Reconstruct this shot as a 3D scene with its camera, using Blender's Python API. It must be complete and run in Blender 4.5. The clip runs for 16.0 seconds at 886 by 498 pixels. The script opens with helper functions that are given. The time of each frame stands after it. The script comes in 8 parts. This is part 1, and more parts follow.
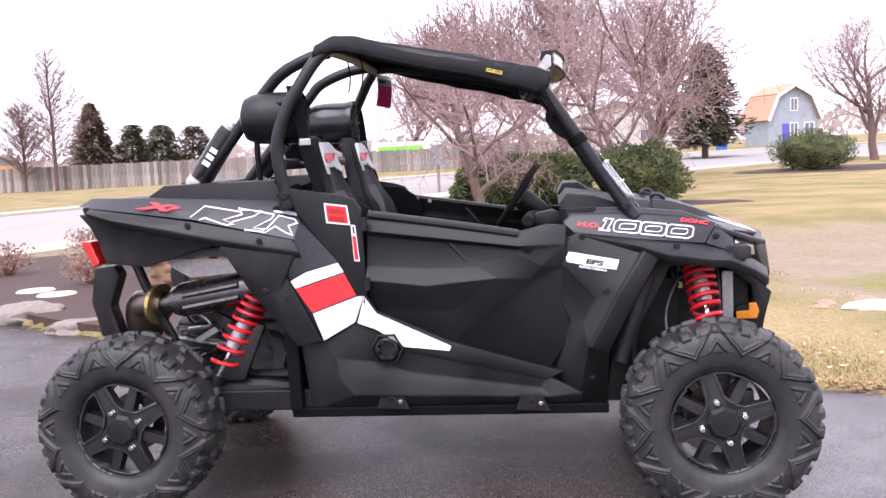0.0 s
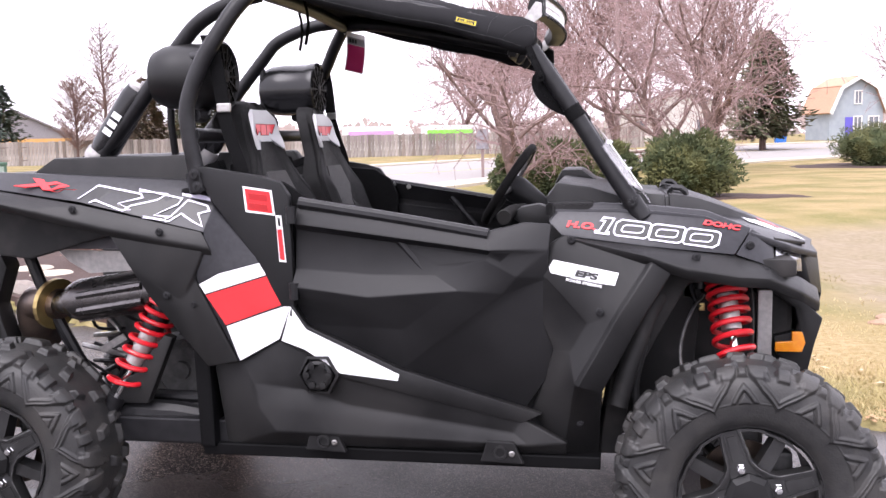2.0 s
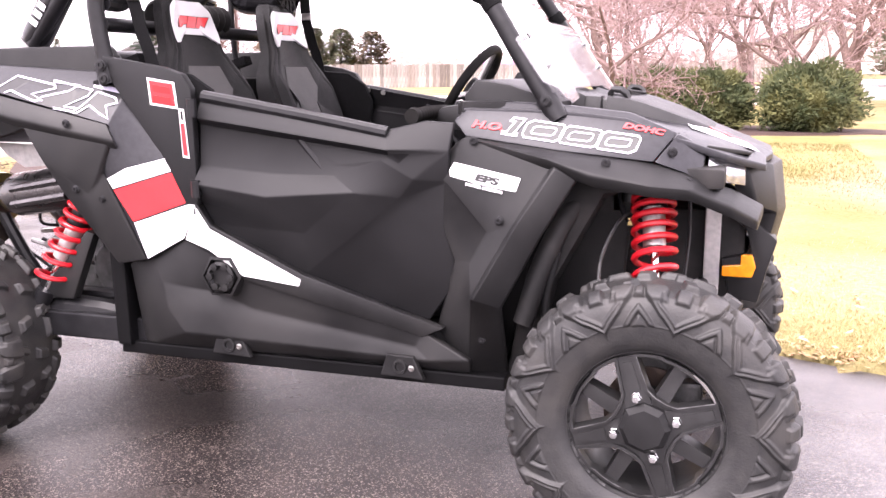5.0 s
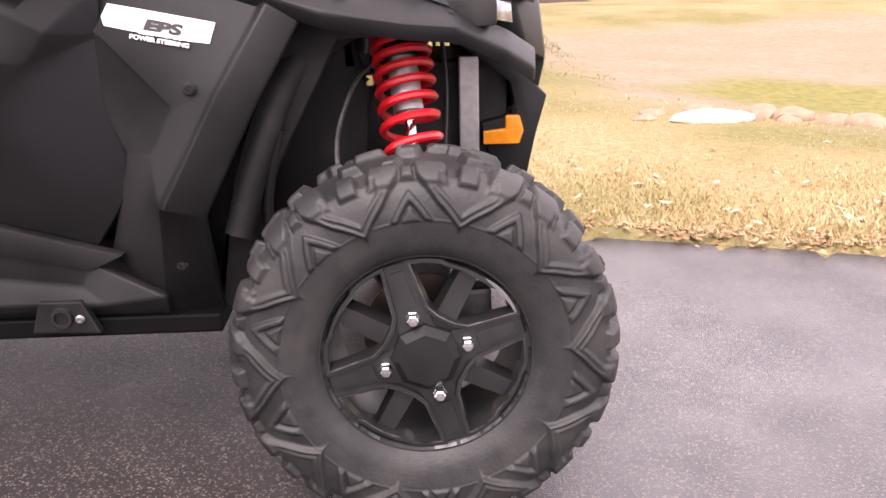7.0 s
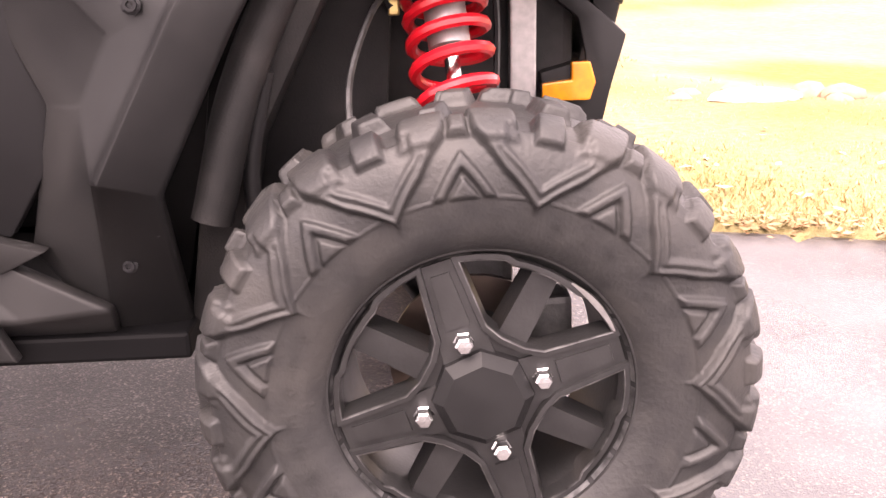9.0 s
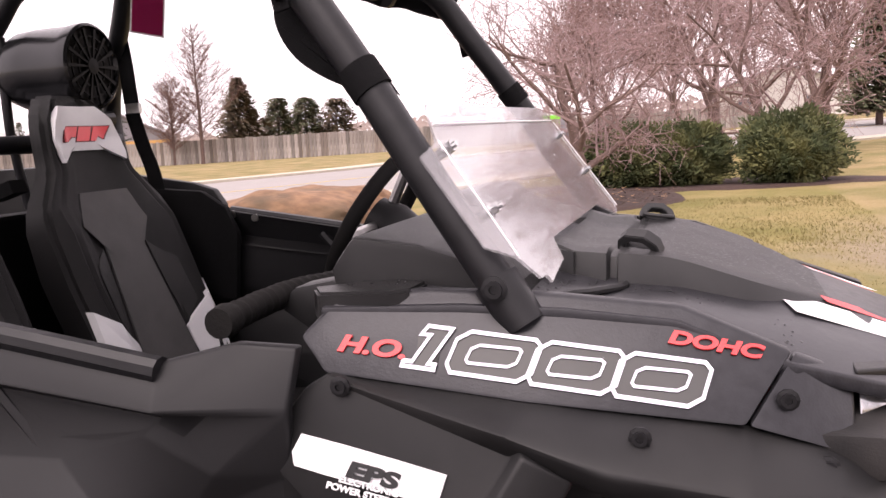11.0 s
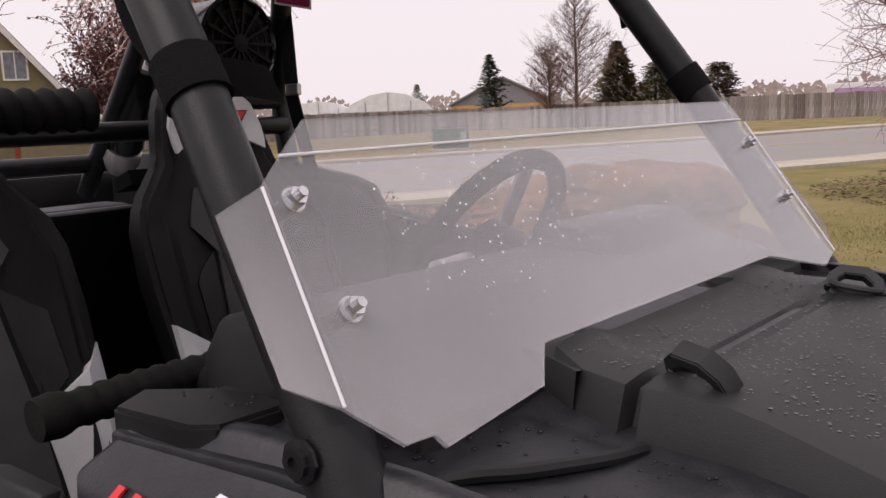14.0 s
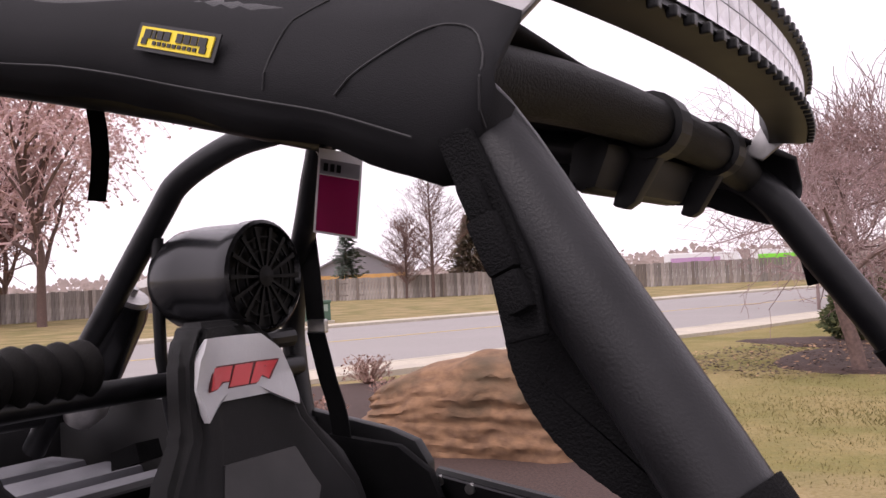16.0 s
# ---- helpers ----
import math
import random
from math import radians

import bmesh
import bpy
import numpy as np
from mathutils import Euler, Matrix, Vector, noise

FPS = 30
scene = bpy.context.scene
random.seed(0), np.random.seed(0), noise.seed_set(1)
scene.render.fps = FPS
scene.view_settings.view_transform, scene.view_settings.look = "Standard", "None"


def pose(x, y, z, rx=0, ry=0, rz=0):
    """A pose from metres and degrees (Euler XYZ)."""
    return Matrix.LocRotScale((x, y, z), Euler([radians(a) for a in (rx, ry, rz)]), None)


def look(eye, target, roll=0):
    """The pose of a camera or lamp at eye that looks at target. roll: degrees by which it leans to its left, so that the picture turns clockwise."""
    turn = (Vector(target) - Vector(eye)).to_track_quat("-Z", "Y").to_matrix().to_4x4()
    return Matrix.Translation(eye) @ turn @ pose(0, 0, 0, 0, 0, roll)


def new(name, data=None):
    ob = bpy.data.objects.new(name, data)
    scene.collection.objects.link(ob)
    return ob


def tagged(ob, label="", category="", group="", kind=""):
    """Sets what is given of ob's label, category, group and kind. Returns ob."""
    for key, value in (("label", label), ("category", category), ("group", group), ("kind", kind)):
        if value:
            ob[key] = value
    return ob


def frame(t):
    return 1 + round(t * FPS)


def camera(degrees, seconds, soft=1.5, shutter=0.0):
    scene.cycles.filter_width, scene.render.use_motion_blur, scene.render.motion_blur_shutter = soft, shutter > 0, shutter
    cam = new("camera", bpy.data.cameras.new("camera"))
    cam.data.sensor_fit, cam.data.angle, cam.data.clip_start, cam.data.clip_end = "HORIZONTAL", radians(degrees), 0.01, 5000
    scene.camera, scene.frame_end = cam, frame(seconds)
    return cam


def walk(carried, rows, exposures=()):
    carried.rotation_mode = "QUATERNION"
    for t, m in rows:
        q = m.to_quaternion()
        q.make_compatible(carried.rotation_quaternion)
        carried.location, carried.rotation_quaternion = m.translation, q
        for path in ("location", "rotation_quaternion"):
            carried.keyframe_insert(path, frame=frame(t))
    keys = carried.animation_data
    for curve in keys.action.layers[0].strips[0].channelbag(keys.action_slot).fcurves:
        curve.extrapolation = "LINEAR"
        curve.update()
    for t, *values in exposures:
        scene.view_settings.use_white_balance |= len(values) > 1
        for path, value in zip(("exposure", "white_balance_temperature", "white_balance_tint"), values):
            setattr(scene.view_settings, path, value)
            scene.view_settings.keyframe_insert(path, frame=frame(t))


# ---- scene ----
cam = camera(51.9, 16.0)
PATH = [
    (0, (0.57, -4.035, 1.367), (0.324, -2.061, 1.161), -2.9),
    (0.5, (0.621, -3.821, 1.424), (0.253, -1.869, 1.189), -3.7),
    (1, (0.61, -3.584, 1.388), (0.189, -1.643, 1.153), -2.9),
    (1.5, (0.652, -3.391, 1.345), (0.255, -1.443, 1.123), -1.8),
    (2, (0.768, -3.21, 1.327), (0.414, -1.256, 1.091), -1.3),
    (2.5, (0.911, -3.033, 1.301), (0.413, -1.106, 1.105), -0.8),
    (3, (0.995, -2.854, 1.278), (0.403, -0.955, 1.076), -1.3),
    (5.5, (1.371, -2.9, 1.19), (0.769, -1.045, 0.748), -0.2),
    (6, (1.282, -2.752, 1.167), (0.912, -0.853, 0.662), -0.6),
    (6.5, (1.168, -2.542, 1.139), (1.173, -0.625, 0.572), -0.7),
    (7, (1.123, -2.252, 1.057), (1.195, -0.354, 0.432), -1.3),
    (7.5, (1.083, -1.981, 0.942), (1.115, -0.101, 0.259), -2.5),
    (8, (1.073, -1.785, 0.808), (1.135, 0.07, 0.065), -2.7),
    (8.5, (1.061, -1.74, 0.737), (1.189, 0.131, 0.043), -1.5),
    (9, (1.064, -1.76, 0.892), (1.134, 0.135, 0.258), -1.7),
    (9.5, (1.041, -1.808, 1.099), (0.973, 0.113, 0.549), -2.3),
    (10, (1.037, -1.817, 1.215), (0.848, 0.126, 0.779), -2.3),
    (12.5, (1.264, -0.952, 1.36), (0.101, 0.671, 1.253), -3.5),
    (13, (1.295, -0.893, 1.344), (0.033, 0.648, 1.158), -2.8),
    (13.5, (1.302, -0.889, 1.35), (0.028, 0.628, 1.074), -2.5),
    (14, (1.297, -0.904, 1.363), (0.021, 0.609, 1.076), -2.4),
    (14.5, (1.286, -0.92, 1.387), (-0.034, 0.565, 1.16), -2.5),
    (15, (1.179, -0.949, 1.441), (-0.171, 0.521, 1.316), -1.8),
    (15.2, (1.085, -0.961, 1.463), (-0.197, 0.571, 1.376), -1.7),
    (15.5, (0.949, -0.974, 1.485), (-0.192, 0.668, 1.46), -2.4),
    (16, (0.769, -0.889, 1.524), (-0.244, 0.835, 1.59), -2.8),
]
walk(cam, [(t, look(eye, target, roll)) for t, eye, target, roll in PATH],
     exposures=[(0, 1.35, 6000, 22), (1.5, 1.45, 6100, 19), (3, 1.55, 6200, 20), (5.3, 2.35, 6500, 26), (5.6, 2.35, 6500, 26), (6, 2.3, 6600, 27), (6.5, 1.8, 6700, 27), (7.1, 1.65, 6750, 25), (7.5, 1.95, 6750, 21), (8, 2.55, 6900, 25), (8.6, 2.55, 7000, 31), (9, 2.45, 7400, 32),
                (9.5, 2.3, 7400, 42), (10, 1.92, 7400, 45), (10.2, 1.8, 7300, 42), (10.9, 1.15, 6900, 26), (12.3, -0.1, 6700, 20), (13.5, 0.0, 6700, 19), (14.5, 0.1, 6700, 18), (15, 0.4, 6600, 18), (15.5, 0.65, 6550, 20), (16, 0.5, 6500, 25)])

# ---- light ----
world = bpy.data.worlds.new("overcast")
scene.world = world
world.use_nodes = True
wn = world.node_tree.nodes
wl = world.node_tree.links
sky = wn.new("ShaderNodeTexSky")
sky.sky_type, sky.sun_disc = 'NISHITA', False
sky.sun_elevation, sky.sun_rotation = radians(58), radians(194)
sky.air_density, sky.dust_density = 1.0, 4.0
grey = wn.new("ShaderNodeMixRGB")
grey.inputs[0].default_value = 0.88
grey.inputs[2].default_value = (9.6, 9.2, 9.4, 1)
wl.new(sky.outputs[0], grey.inputs[1])
wl.new(grey.outputs[0], wn["Background"].inputs[0])
wn["Background"].inputs[1].default_value = 0.10
sun_data = bpy.data.lights.new("sun", 'SUN')
sun_data.energy, sun_data.angle, sun_data.color = 1.5, radians(50), (1, 0.97, 0.93)
sun = new("sun", sun_data)
sun.matrix_world = look((0, 0, 20), (3, 12, 0))


# ---- materials ----
def rgba(c):
    return (c[0], c[1], c[2], 1.0)


def mat(name, c1, c2=None, rough=0.5, metal=0.0, scale=20.0, bump=0.0, bscale=200.0, coat=0.0, spec=0.5, detail=6.0, c3=None, s3=2.0):
    """Noise-mixed colours at two scales, with fine relief."""
    m = bpy.data.materials.new(name)
    m.use_nodes = True
    n, l = m.node_tree.nodes, m.node_tree.links
    b = n["Principled BSDF"]
    b.inputs["Roughness"].default_value = rough
    b.inputs["Metallic"].default_value = metal
    b.inputs["Specular IOR Level"].default_value = spec
    b.inputs["Coat Weight"].default_value = coat
    co = n.new("ShaderNodeTexCoord")
    if c2 is None:
        c2 = tuple(v * 0.75 for v in c1)
    nz = n.new("ShaderNodeTexNoise")
    nz.inputs["Scale"].default_value, nz.inputs["Detail"].default_value = scale, detail
    l.new(co.outputs["Object"], nz.inputs["Vector"])
    ramp = n.new("ShaderNodeValToRGB")
    ramp.color_ramp.elements[0].position, ramp.color_ramp.elements[1].position = 0.35, 0.65
    ramp.color_ramp.elements[0].color, ramp.color_ramp.elements[1].color = rgba(c1), rgba(c2)
    l.new(nz.outputs["Fac"], ramp.inputs[0])
    out = ramp.outputs[0]
    if c3 is not None:
        n3 = n.new("ShaderNodeTexNoise")
        n3.inputs["Scale"].default_value, n3.inputs["Detail"].default_value = s3, 4
        l.new(co.outputs["Object"], n3.inputs["Vector"])
        r3 = n.new("ShaderNodeValToRGB")
        r3.color_ramp.elements[0].position, r3.color_ramp.elements[1].position = 0.48, 0.66
        l.new(n3.outputs["Fac"], r3.inputs[0])
        mx = n.new("ShaderNodeMixRGB")
        mx.inputs[2].default_value = rgba(c3)
        l.new(r3.outputs[0], mx.inputs[0])
        l.new(out, mx.inputs[1])
        out = mx.outputs[0]
    l.new(out, b.inputs["Base Color"])
    mr = n.new("ShaderNodeMapRange")
    mr.inputs["To Min"].default_value, mr.inputs["To Max"].default_value = max(0.02, rough - 0.08), min(1, rough + 0.1)
    l.new(nz.outputs["Fac"], mr.inputs["Value"])
    l.new(mr.outputs[0], b.inputs["Roughness"])
    if bump:
        bz = n.new("ShaderNodeTexNoise")
        bz.inputs["Scale"].default_value, bz.inputs["Detail"].default_value = bscale, 3
        l.new(co.outputs["Object"], bz.inputs["Vector"])
        bp = n.new("ShaderNodeBump")
        bp.inputs["Strength"].default_value, bp.inputs["Distance"].default_value = min(1, bump), 0.004
        l.new(bz.outputs["Fac"], bp.inputs["Height"])
        l.new(bp.outputs[0], b.inputs["Normal"])
    return m


def stretched(m, k):
    """Stretches a material's grain: k multiplies its object coordinates."""
    n, l = m.node_tree.nodes, m.node_tree.links
    co = next(q for q in n if q.bl_idname == "ShaderNodeTexCoord")
    mp = n.new("ShaderNodeMapping")
    mp.inputs["Scale"].default_value = k
    for link in list(l):
        if link.from_node == co:
            l.new(mp.outputs[0], link.to_socket)
    l.new(co.outputs["Object"], mp.inputs["Vector"])
    return m


def bedded_rock():
    return stretched(mat("bedded_rock", (0.25, 0.14, 0.075), (0.15, 0.085, 0.05), 0.95, scale=9, bump=1.0, bscale=26, detail=10, c3=(0.085, 0.06, 0.035), s3=1.5), (1.0, 1.0, 1.5))


def board_mat(name, c1, c2, c3):
    """Weathered board: grain runs upright, each board has its own tone."""
    m = stretched(mat(name, c1, c2, 0.95, scale=4, bump=0.3, bscale=40, c3=c3, s3=1.2), (4.0, 4.0, 0.5))
    n, l = m.node_tree.nodes, m.node_tree.links
    b = n["Principled BSDF"]
    info, geo = n.new("ShaderNodeObjectInfo"), n.new("ShaderNodeNewGeometry")
    add = n.new("ShaderNodeMath")
    l.new(info.outputs["Random"], add.inputs[0])
    l.new(geo.outputs["Random Per Island"], add.inputs[1])
    part_of = n.new("ShaderNodeMath")
    part_of.operation = 'FRACT'
    l.new(add.outputs[0], part_of.inputs[0])
    tone = n.new("ShaderNodeMapRange")
    tone.inputs["To Min"].default_value, tone.inputs["To Max"].default_value = 0.55, 1.15
    l.new(part_of.outputs[0], tone.inputs["Value"])
    mul = n.new("ShaderNodeMixRGB")
    mul.blend_type, mul.inputs[0].default_value = 'MULTIPLY', 1.0
    old = b.inputs["Base Color"].links[0].from_socket
    l.new(old, mul.inputs[1])
    l.new(tone.outputs[0], mul.inputs[2])
    l.new(mul.outputs[0], b.inputs["Base Color"])
    return m


M_PLASTIC = mat("black_plastic", (0.0075, 0.0075, 0.008), (0.0135, 0.0135, 0.014), 0.42, scale=9, bump=0.14, bscale=900, spec=0.27, c3=(0.02, 0.0195, 0.0195), s3=3)
M_DOOR = mat("door_skin", (0.009, 0.009, 0.0098), (0.0135, 0.0135, 0.0145), 0.48, scale=6, bump=0.08, bscale=900, spec=0.27)
M_HATCH = mat("moulded_hatch", (0.016, 0.016, 0.0165), (0.024, 0.024, 0.025), 0.5, scale=14, bump=0.12, bscale=900, spec=0.35, c3=(0.03, 0.03, 0.031), s3=4)
M_LINER = mat("dark_liner_plastic", (0.0025, 0.0025, 0.0028), (0.004, 0.004, 0.0045), 0.55, scale=8, spec=0.12)
M_GREY = mat("charcoal_panel", (0.016, 0.016, 0.019), (0.024, 0.024, 0.028), 0.38, metal=0.25, scale=60, bump=0.1, bscale=300)
M_TUBE = mat("powder_coat", (0.007, 0.007, 0.008), (0.012, 0.012, 0.0135), 0.38, scale=30, bump=0.1, bscale=600, coat=0.05, spec=0.3)
M_WELL = mat("dusty_liner_plastic", (0.007, 0.007, 0.0075), (0.012, 0.0118, 0.0118), 0.6, scale=12, bump=0.2, bscale=300, spec=0.25, c3=(0.03, 0.028, 0.027), s3=5)
M_RUBBER = mat("tyre_rubber", (0.018, 0.018, 0.0185), (0.028, 0.0275, 0.027), 0.5, scale=26, bump=0.28, bscale=150, c3=(0.04, 0.038, 0.036), s3=9, spec=0.42)
M_RIM = mat("satin_black_alloy", (0.02, 0.02, 0.0205), (0.03, 0.03, 0.0305), 0.36, metal=0.3, scale=25, bump=0.08)
M_LIP = mat("machined_lip", (0.04, 0.04, 0.04), (0.26, 0.26, 0.26), 0.32, metal=0.9, scale=30)
M_CHROME = mat("chrome", (0.75, 0.75, 0.76), (0.6, 0.6, 0.6), 0.16, metal=1.0, scale=40)
M_STEEL = mat("brushed_steel", (0.5, 0.49, 0.48), (0.36, 0.35, 0.34), 0.32, metal=1.0, scale=50)
M_BURNT = mat("heat_tinted_steel", (0.2, 0.15, 0.12), (0.11, 0.09, 0.085), 0.35, metal=0.9, scale=14)
M_MUFF = mat("muffler_steel", (0.17, 0.16, 0.16), (0.1, 0.095, 0.095), 0.25, metal=0.95, scale=10)
M_BRASS = mat("zinc_yellow", (0.55, 0.42, 0.18), (0.4, 0.3, 0.12), 0.3, metal=0.9)
M_ALU = mat("bare_aluminium", (0.5, 0.48, 0.47), (0.4, 0.39, 0.38), 0.45, metal=0.7, scale=60)
M_CASE = mat("engine_casting", (0.12, 0.12, 0.12), (0.06, 0.06, 0.06), 0.55, metal=0.5, scale=30, bump=0.2)
M_RED = mat("red_powder_coat", (0.62, 0.012, 0.02), (0.5, 0.008, 0.015), 0.3, scale=20, coat=0.4)
M_REDD = mat("red_decal", (0.72, 0.03, 0.035), (0.66, 0.025, 0.03), 0.35, scale=8)
M_WHITE = mat("white_decal", (0.8, 0.8, 0.81), (0.74, 0.74, 0.76), 0.38, scale=10)
M_LILAC = mat("pale_lilac_decal", (0.72, 0.68, 0.85), (0.8, 0.78, 0.9), 0.38, scale=10)
M_BLACKD = mat("black_decal", (0.008, 0.008, 0.009), (0.012, 0.012, 0.012), 0.35)
M_ORANGE = mat("amber_reflector", (0.9, 0.33, 0.01), (0.85, 0.26, 0.01), 0.2, scale=60, coat=0.6)
M_TAIL = mat("red_lens", (0.7, 0.02, 0.015), (0.6, 0.015, 0.01), 0.15, coat=0.8)
M_LENS = mat("lamp_reflector", (0.6, 0.6, 0.62), (0.3, 0.3, 0.32), 0.12, metal=0.8, scale=40)
M_FABRIC = mat("roof_fabric", (0.0125, 0.0125, 0.0135), (0.0185, 0.0185, 0.02), 0.85, spec=0.16, scale=5, bump=0.2, bscale=1200)
M_STRAP = mat("nylon_webbing", (0.005, 0.005, 0.0055), (0.007, 0.007, 0.0075), 0.8, spec=0.1, scale=80, bump=0.5, bscale=700)
M_FOAM = mat("black_foam", (0.007, 0.0065, 0.0065), (0.01, 0.0095, 0.009), 0.75, spec=0.15, scale=20, bump=0.3, bscale=200)
M_SEATB = mat("seat_black_vinyl", (0.006, 0.006, 0.0063), (0.0095, 0.009, 0.0095), 0.6, spec=0.2, scale=10, bump=0.4, bscale=500)
M_SEATD = mat("seat_dark_vinyl", (0.016, 0.016, 0.0165), (0.022, 0.0215, 0.022), 0.55, spec=0.22, scale=12, bump=0.3, bscale=500)
M_MARKD = mat("dark_red_thread", (0.12, 0.01, 0.012), (0.09, 0.008, 0.01), 0.6)
M_STITCH = mat("grey_stitching", (.035, .035, .036), (.022, .022, .023), .85)
M_SEATG = mat("seat_grey_mesh", (0.05, 0.0485, 0.049), (0.066, 0.064, 0.064), 0.75, scale=16, bump=0.6, bscale=700)
M_SEATW = mat("seat_white_vinyl", (0.62, 0.62, 0.63), (0.55, 0.55, 0.57), 0.5, scale=12, bump=0.3, bscale=400)
M_SPK = mat("gloss_black", (0.007, 0.007, 0.008), (0.01, 0.01, 0.011), 0.2, scale=8, coat=0.1, spec=0.4)
M_SPKM = mat("satin_black", (0.005, 0.005, 0.0055), (0.008, 0.008, 0.008), 0.42, scale=8, spec=0.35)
M_YELLOW = mat("yellow_label", (0.8, 0.62, 0.02), (0.72, 0.55, 0.02), 0.5)
M_PINK = mat("magenta_paper", (0.55, 0.02, 0.16), (0.48, 0.02, 0.14), 0.5, scale=6)
M_TAGGREY = mat("grey_print", (0.34, 0.32, 0.34), (0.28, 0.26, 0.28), 0.5, scale=20)
M_PAPER = mat("white_paper", (0.75, 0.73, 0.73), (0.65, 0.63, 0.64), 0.5, scale=30)
M_LED = mat("led_optics", (0.8, 0.78, 0.79), (0.68, 0.66, 0.67), 0.2, metal=0.4, scale=120)
M_GREYBOX = mat("grey_bed_box", (0.1, 0.1, 0.112), (0.13, 0.13, 0.143), 0.5, scale=14, bump=0.2)

M_ROAD = mat("road_asphalt", (0.24, 0.225, 0.215), (0.3, 0.28, 0.265), 0.85, scale=30, bump=0.4, bscale=120, c3=(0.28, 0.26, 0.25), s3=0.4)
M_CONC = mat("concrete", (0.5, 0.45, 0.36), (0.42, 0.38, 0.31), 0.9, scale=9, bump=0.3, bscale=60, c3=(0.4, 0.36, 0.3), s3=0.8)
M_LINE = mat("road_paint", (0.6, 0.42, 0.12), (0.5, 0.36, 0.12), 0.8, scale=12)
M_MULCH = mat("bark_mulch", (0.028, 0.014, 0.011), (0.07, 0.04, 0.031), 0.95, scale=45, bump=1.0, bscale=40, detail=8)
M_ROCK = bedded_rock()
M_STONE = mat("grey_stone", (0.17, 0.145, 0.125), (0.24, 0.205, 0.18), 0.9, scale=14, bump=0.8, bscale=50, c3=(0.2, 0.18, 0.16), s3=9)
M_COBBLE = mat("tan_stone", (0.27, 0.17, 0.11), (0.36, 0.25, 0.17), 0.85, scale=12, bump=0.4, bscale=60)
M_WROCK = mat("white_stone", (0.8, 0.78, 0.76), (0.7, 0.68, 0.66), 0.8, scale=12, bump=0.4, bscale=60)
M_FENCE = board_mat("weathered_cedar", (0.42, 0.38, 0.355), (0.27, 0.24, 0.22), (0.16, 0.135, 0.12))
M_FENCED = board_mat("damp_cedar", (0.2, 0.165, 0.145), (0.27, 0.23, 0.205), (0.12, 0.1, 0.09))
M_GREENBOX = mat("green_cabinet", (0.05, 0.1, 0.07), (0.06, 0.12, 0.085), 0.55, scale=5)
M_BARK = mat("grey_bark", (0.16, 0.105, 0.09), (0.1, 0.065, 0.058), 0.95, scale=20, bump=0.6, bscale=60)
M_TWIG = mat("pink_twigs", (0.3, 0.21, 0.205), (0.22, 0.15, 0.145), 0.9, scale=3)
# distance haze mixed into the colour: paler, greyer than the near twigs
M_HAZE = mat("hazed_far_twigs", (0.36, 0.29, 0.27), (0.28, 0.23, 0.215), 0.95, scale=0.2)
M_TWIGB = mat("brown_twigs", (0.2, 0.12, 0.105), (0.14, 0.085, 0.078), 0.9, scale=3)
M_REDTWIG = mat("dark_red_twigs", (0.2, 0.1, 0.09), (0.13, 0.065, 0.06), 0.9, scale=3)
M_BERRY = mat("dry_berries", (0.42, 0.26, 0.26), (0.32, 0.19, 0.19), 0.7, scale=6)
M_CATKIN = mat("hanging_catkins", (0.66, 0.47, 0.46), (0.5, 0.34, 0.33), 0.9, scale=3)
M_NEEDLE = mat("conifer_needles", (0.08, 0.095, 0.05), (0.13, 0.135, 0.07), 0.85, scale=4, c3=(0.13, 0.09, 0.06), s3=1.5)
M_NEEDLEB = mat("blue_green_needles", (0.06, 0.085, 0.065), (0.09, 0.115, 0.085), 0.85, scale=4)
M_RUST = mat("rusty_conifer_needles", (0.14, 0.085, 0.055), (0.08, 0.075, 0.04), 0.85, scale=3)
M_SHRUB = mat("dry_shrub", (0.33, 0.2, 0.16), (0.24, 0.14, 0.11), 0.9, scale=30)
M_SIDEB = mat("blue_grey_siding", (0.33, 0.37, 0.41), (0.29, 0.33, 0.37), 0.8, scale=2)
M_SIDEG = mat("olive_siding", (0.21, 0.18, 0.1), (0.18, 0.155, 0.09), 0.85, scale=2)
M_SIDEO = mat("orange_wall", (0.6, 0.34, 0.12), (0.52, 0.3, 0.11), 0.85, scale=2)
M_ROOFB = mat("brown_shingles", (0.17, 0.1, 0.085), (0.12, 0.075, 0.065), 0.9, scale=9)
M_ROOFT = mat("tan_shingles", (0.5, 0.3, 0.2), (0.42, 0.26, 0.18), 0.9, scale=9)
M_ROOFG = mat("grey_shingles", (0.26, 0.25, 0.27), (0.2, 0.19, 0.21), 0.9, scale=9)
M_TRIM = mat("white_trim", (0.75, 0.73, 0.7), (0.66, 0.64, 0.62), 0.7)
M_POLY = mat("white_film", (0.78, 0.78, 0.79), (0.66, 0.66, 0.68), 0.6, scale=1.2)
M_PANE = mat("window_pane", (0.12, 0.13, 0.16), (0.2, 0.21, 0.24), 0.12, scale=3)
M_BLUE = mat("blue_bin", (0.02, 0.14, 0.5), (0.02, 0.12, 0.42), 0.5)
M_POLE = mat("pole_wood", (0.26, 0.19, 0.18), (0.2, 0.15, 0.14), 0.9)
M_CARW = mat("white_van", (0.75, 0.75, 0.76), (0.68, 0.68, 0.7), 0.35)
M_CARG = mat("green_wrap", (0.22, 0.75, 0.05), (0.2, 0.68, 0.05), 0.35)
M_CARP = mat("purple_wrap", (0.42, 0.2, 0.44), (0.5, 0.34, 0.5), 0.35)


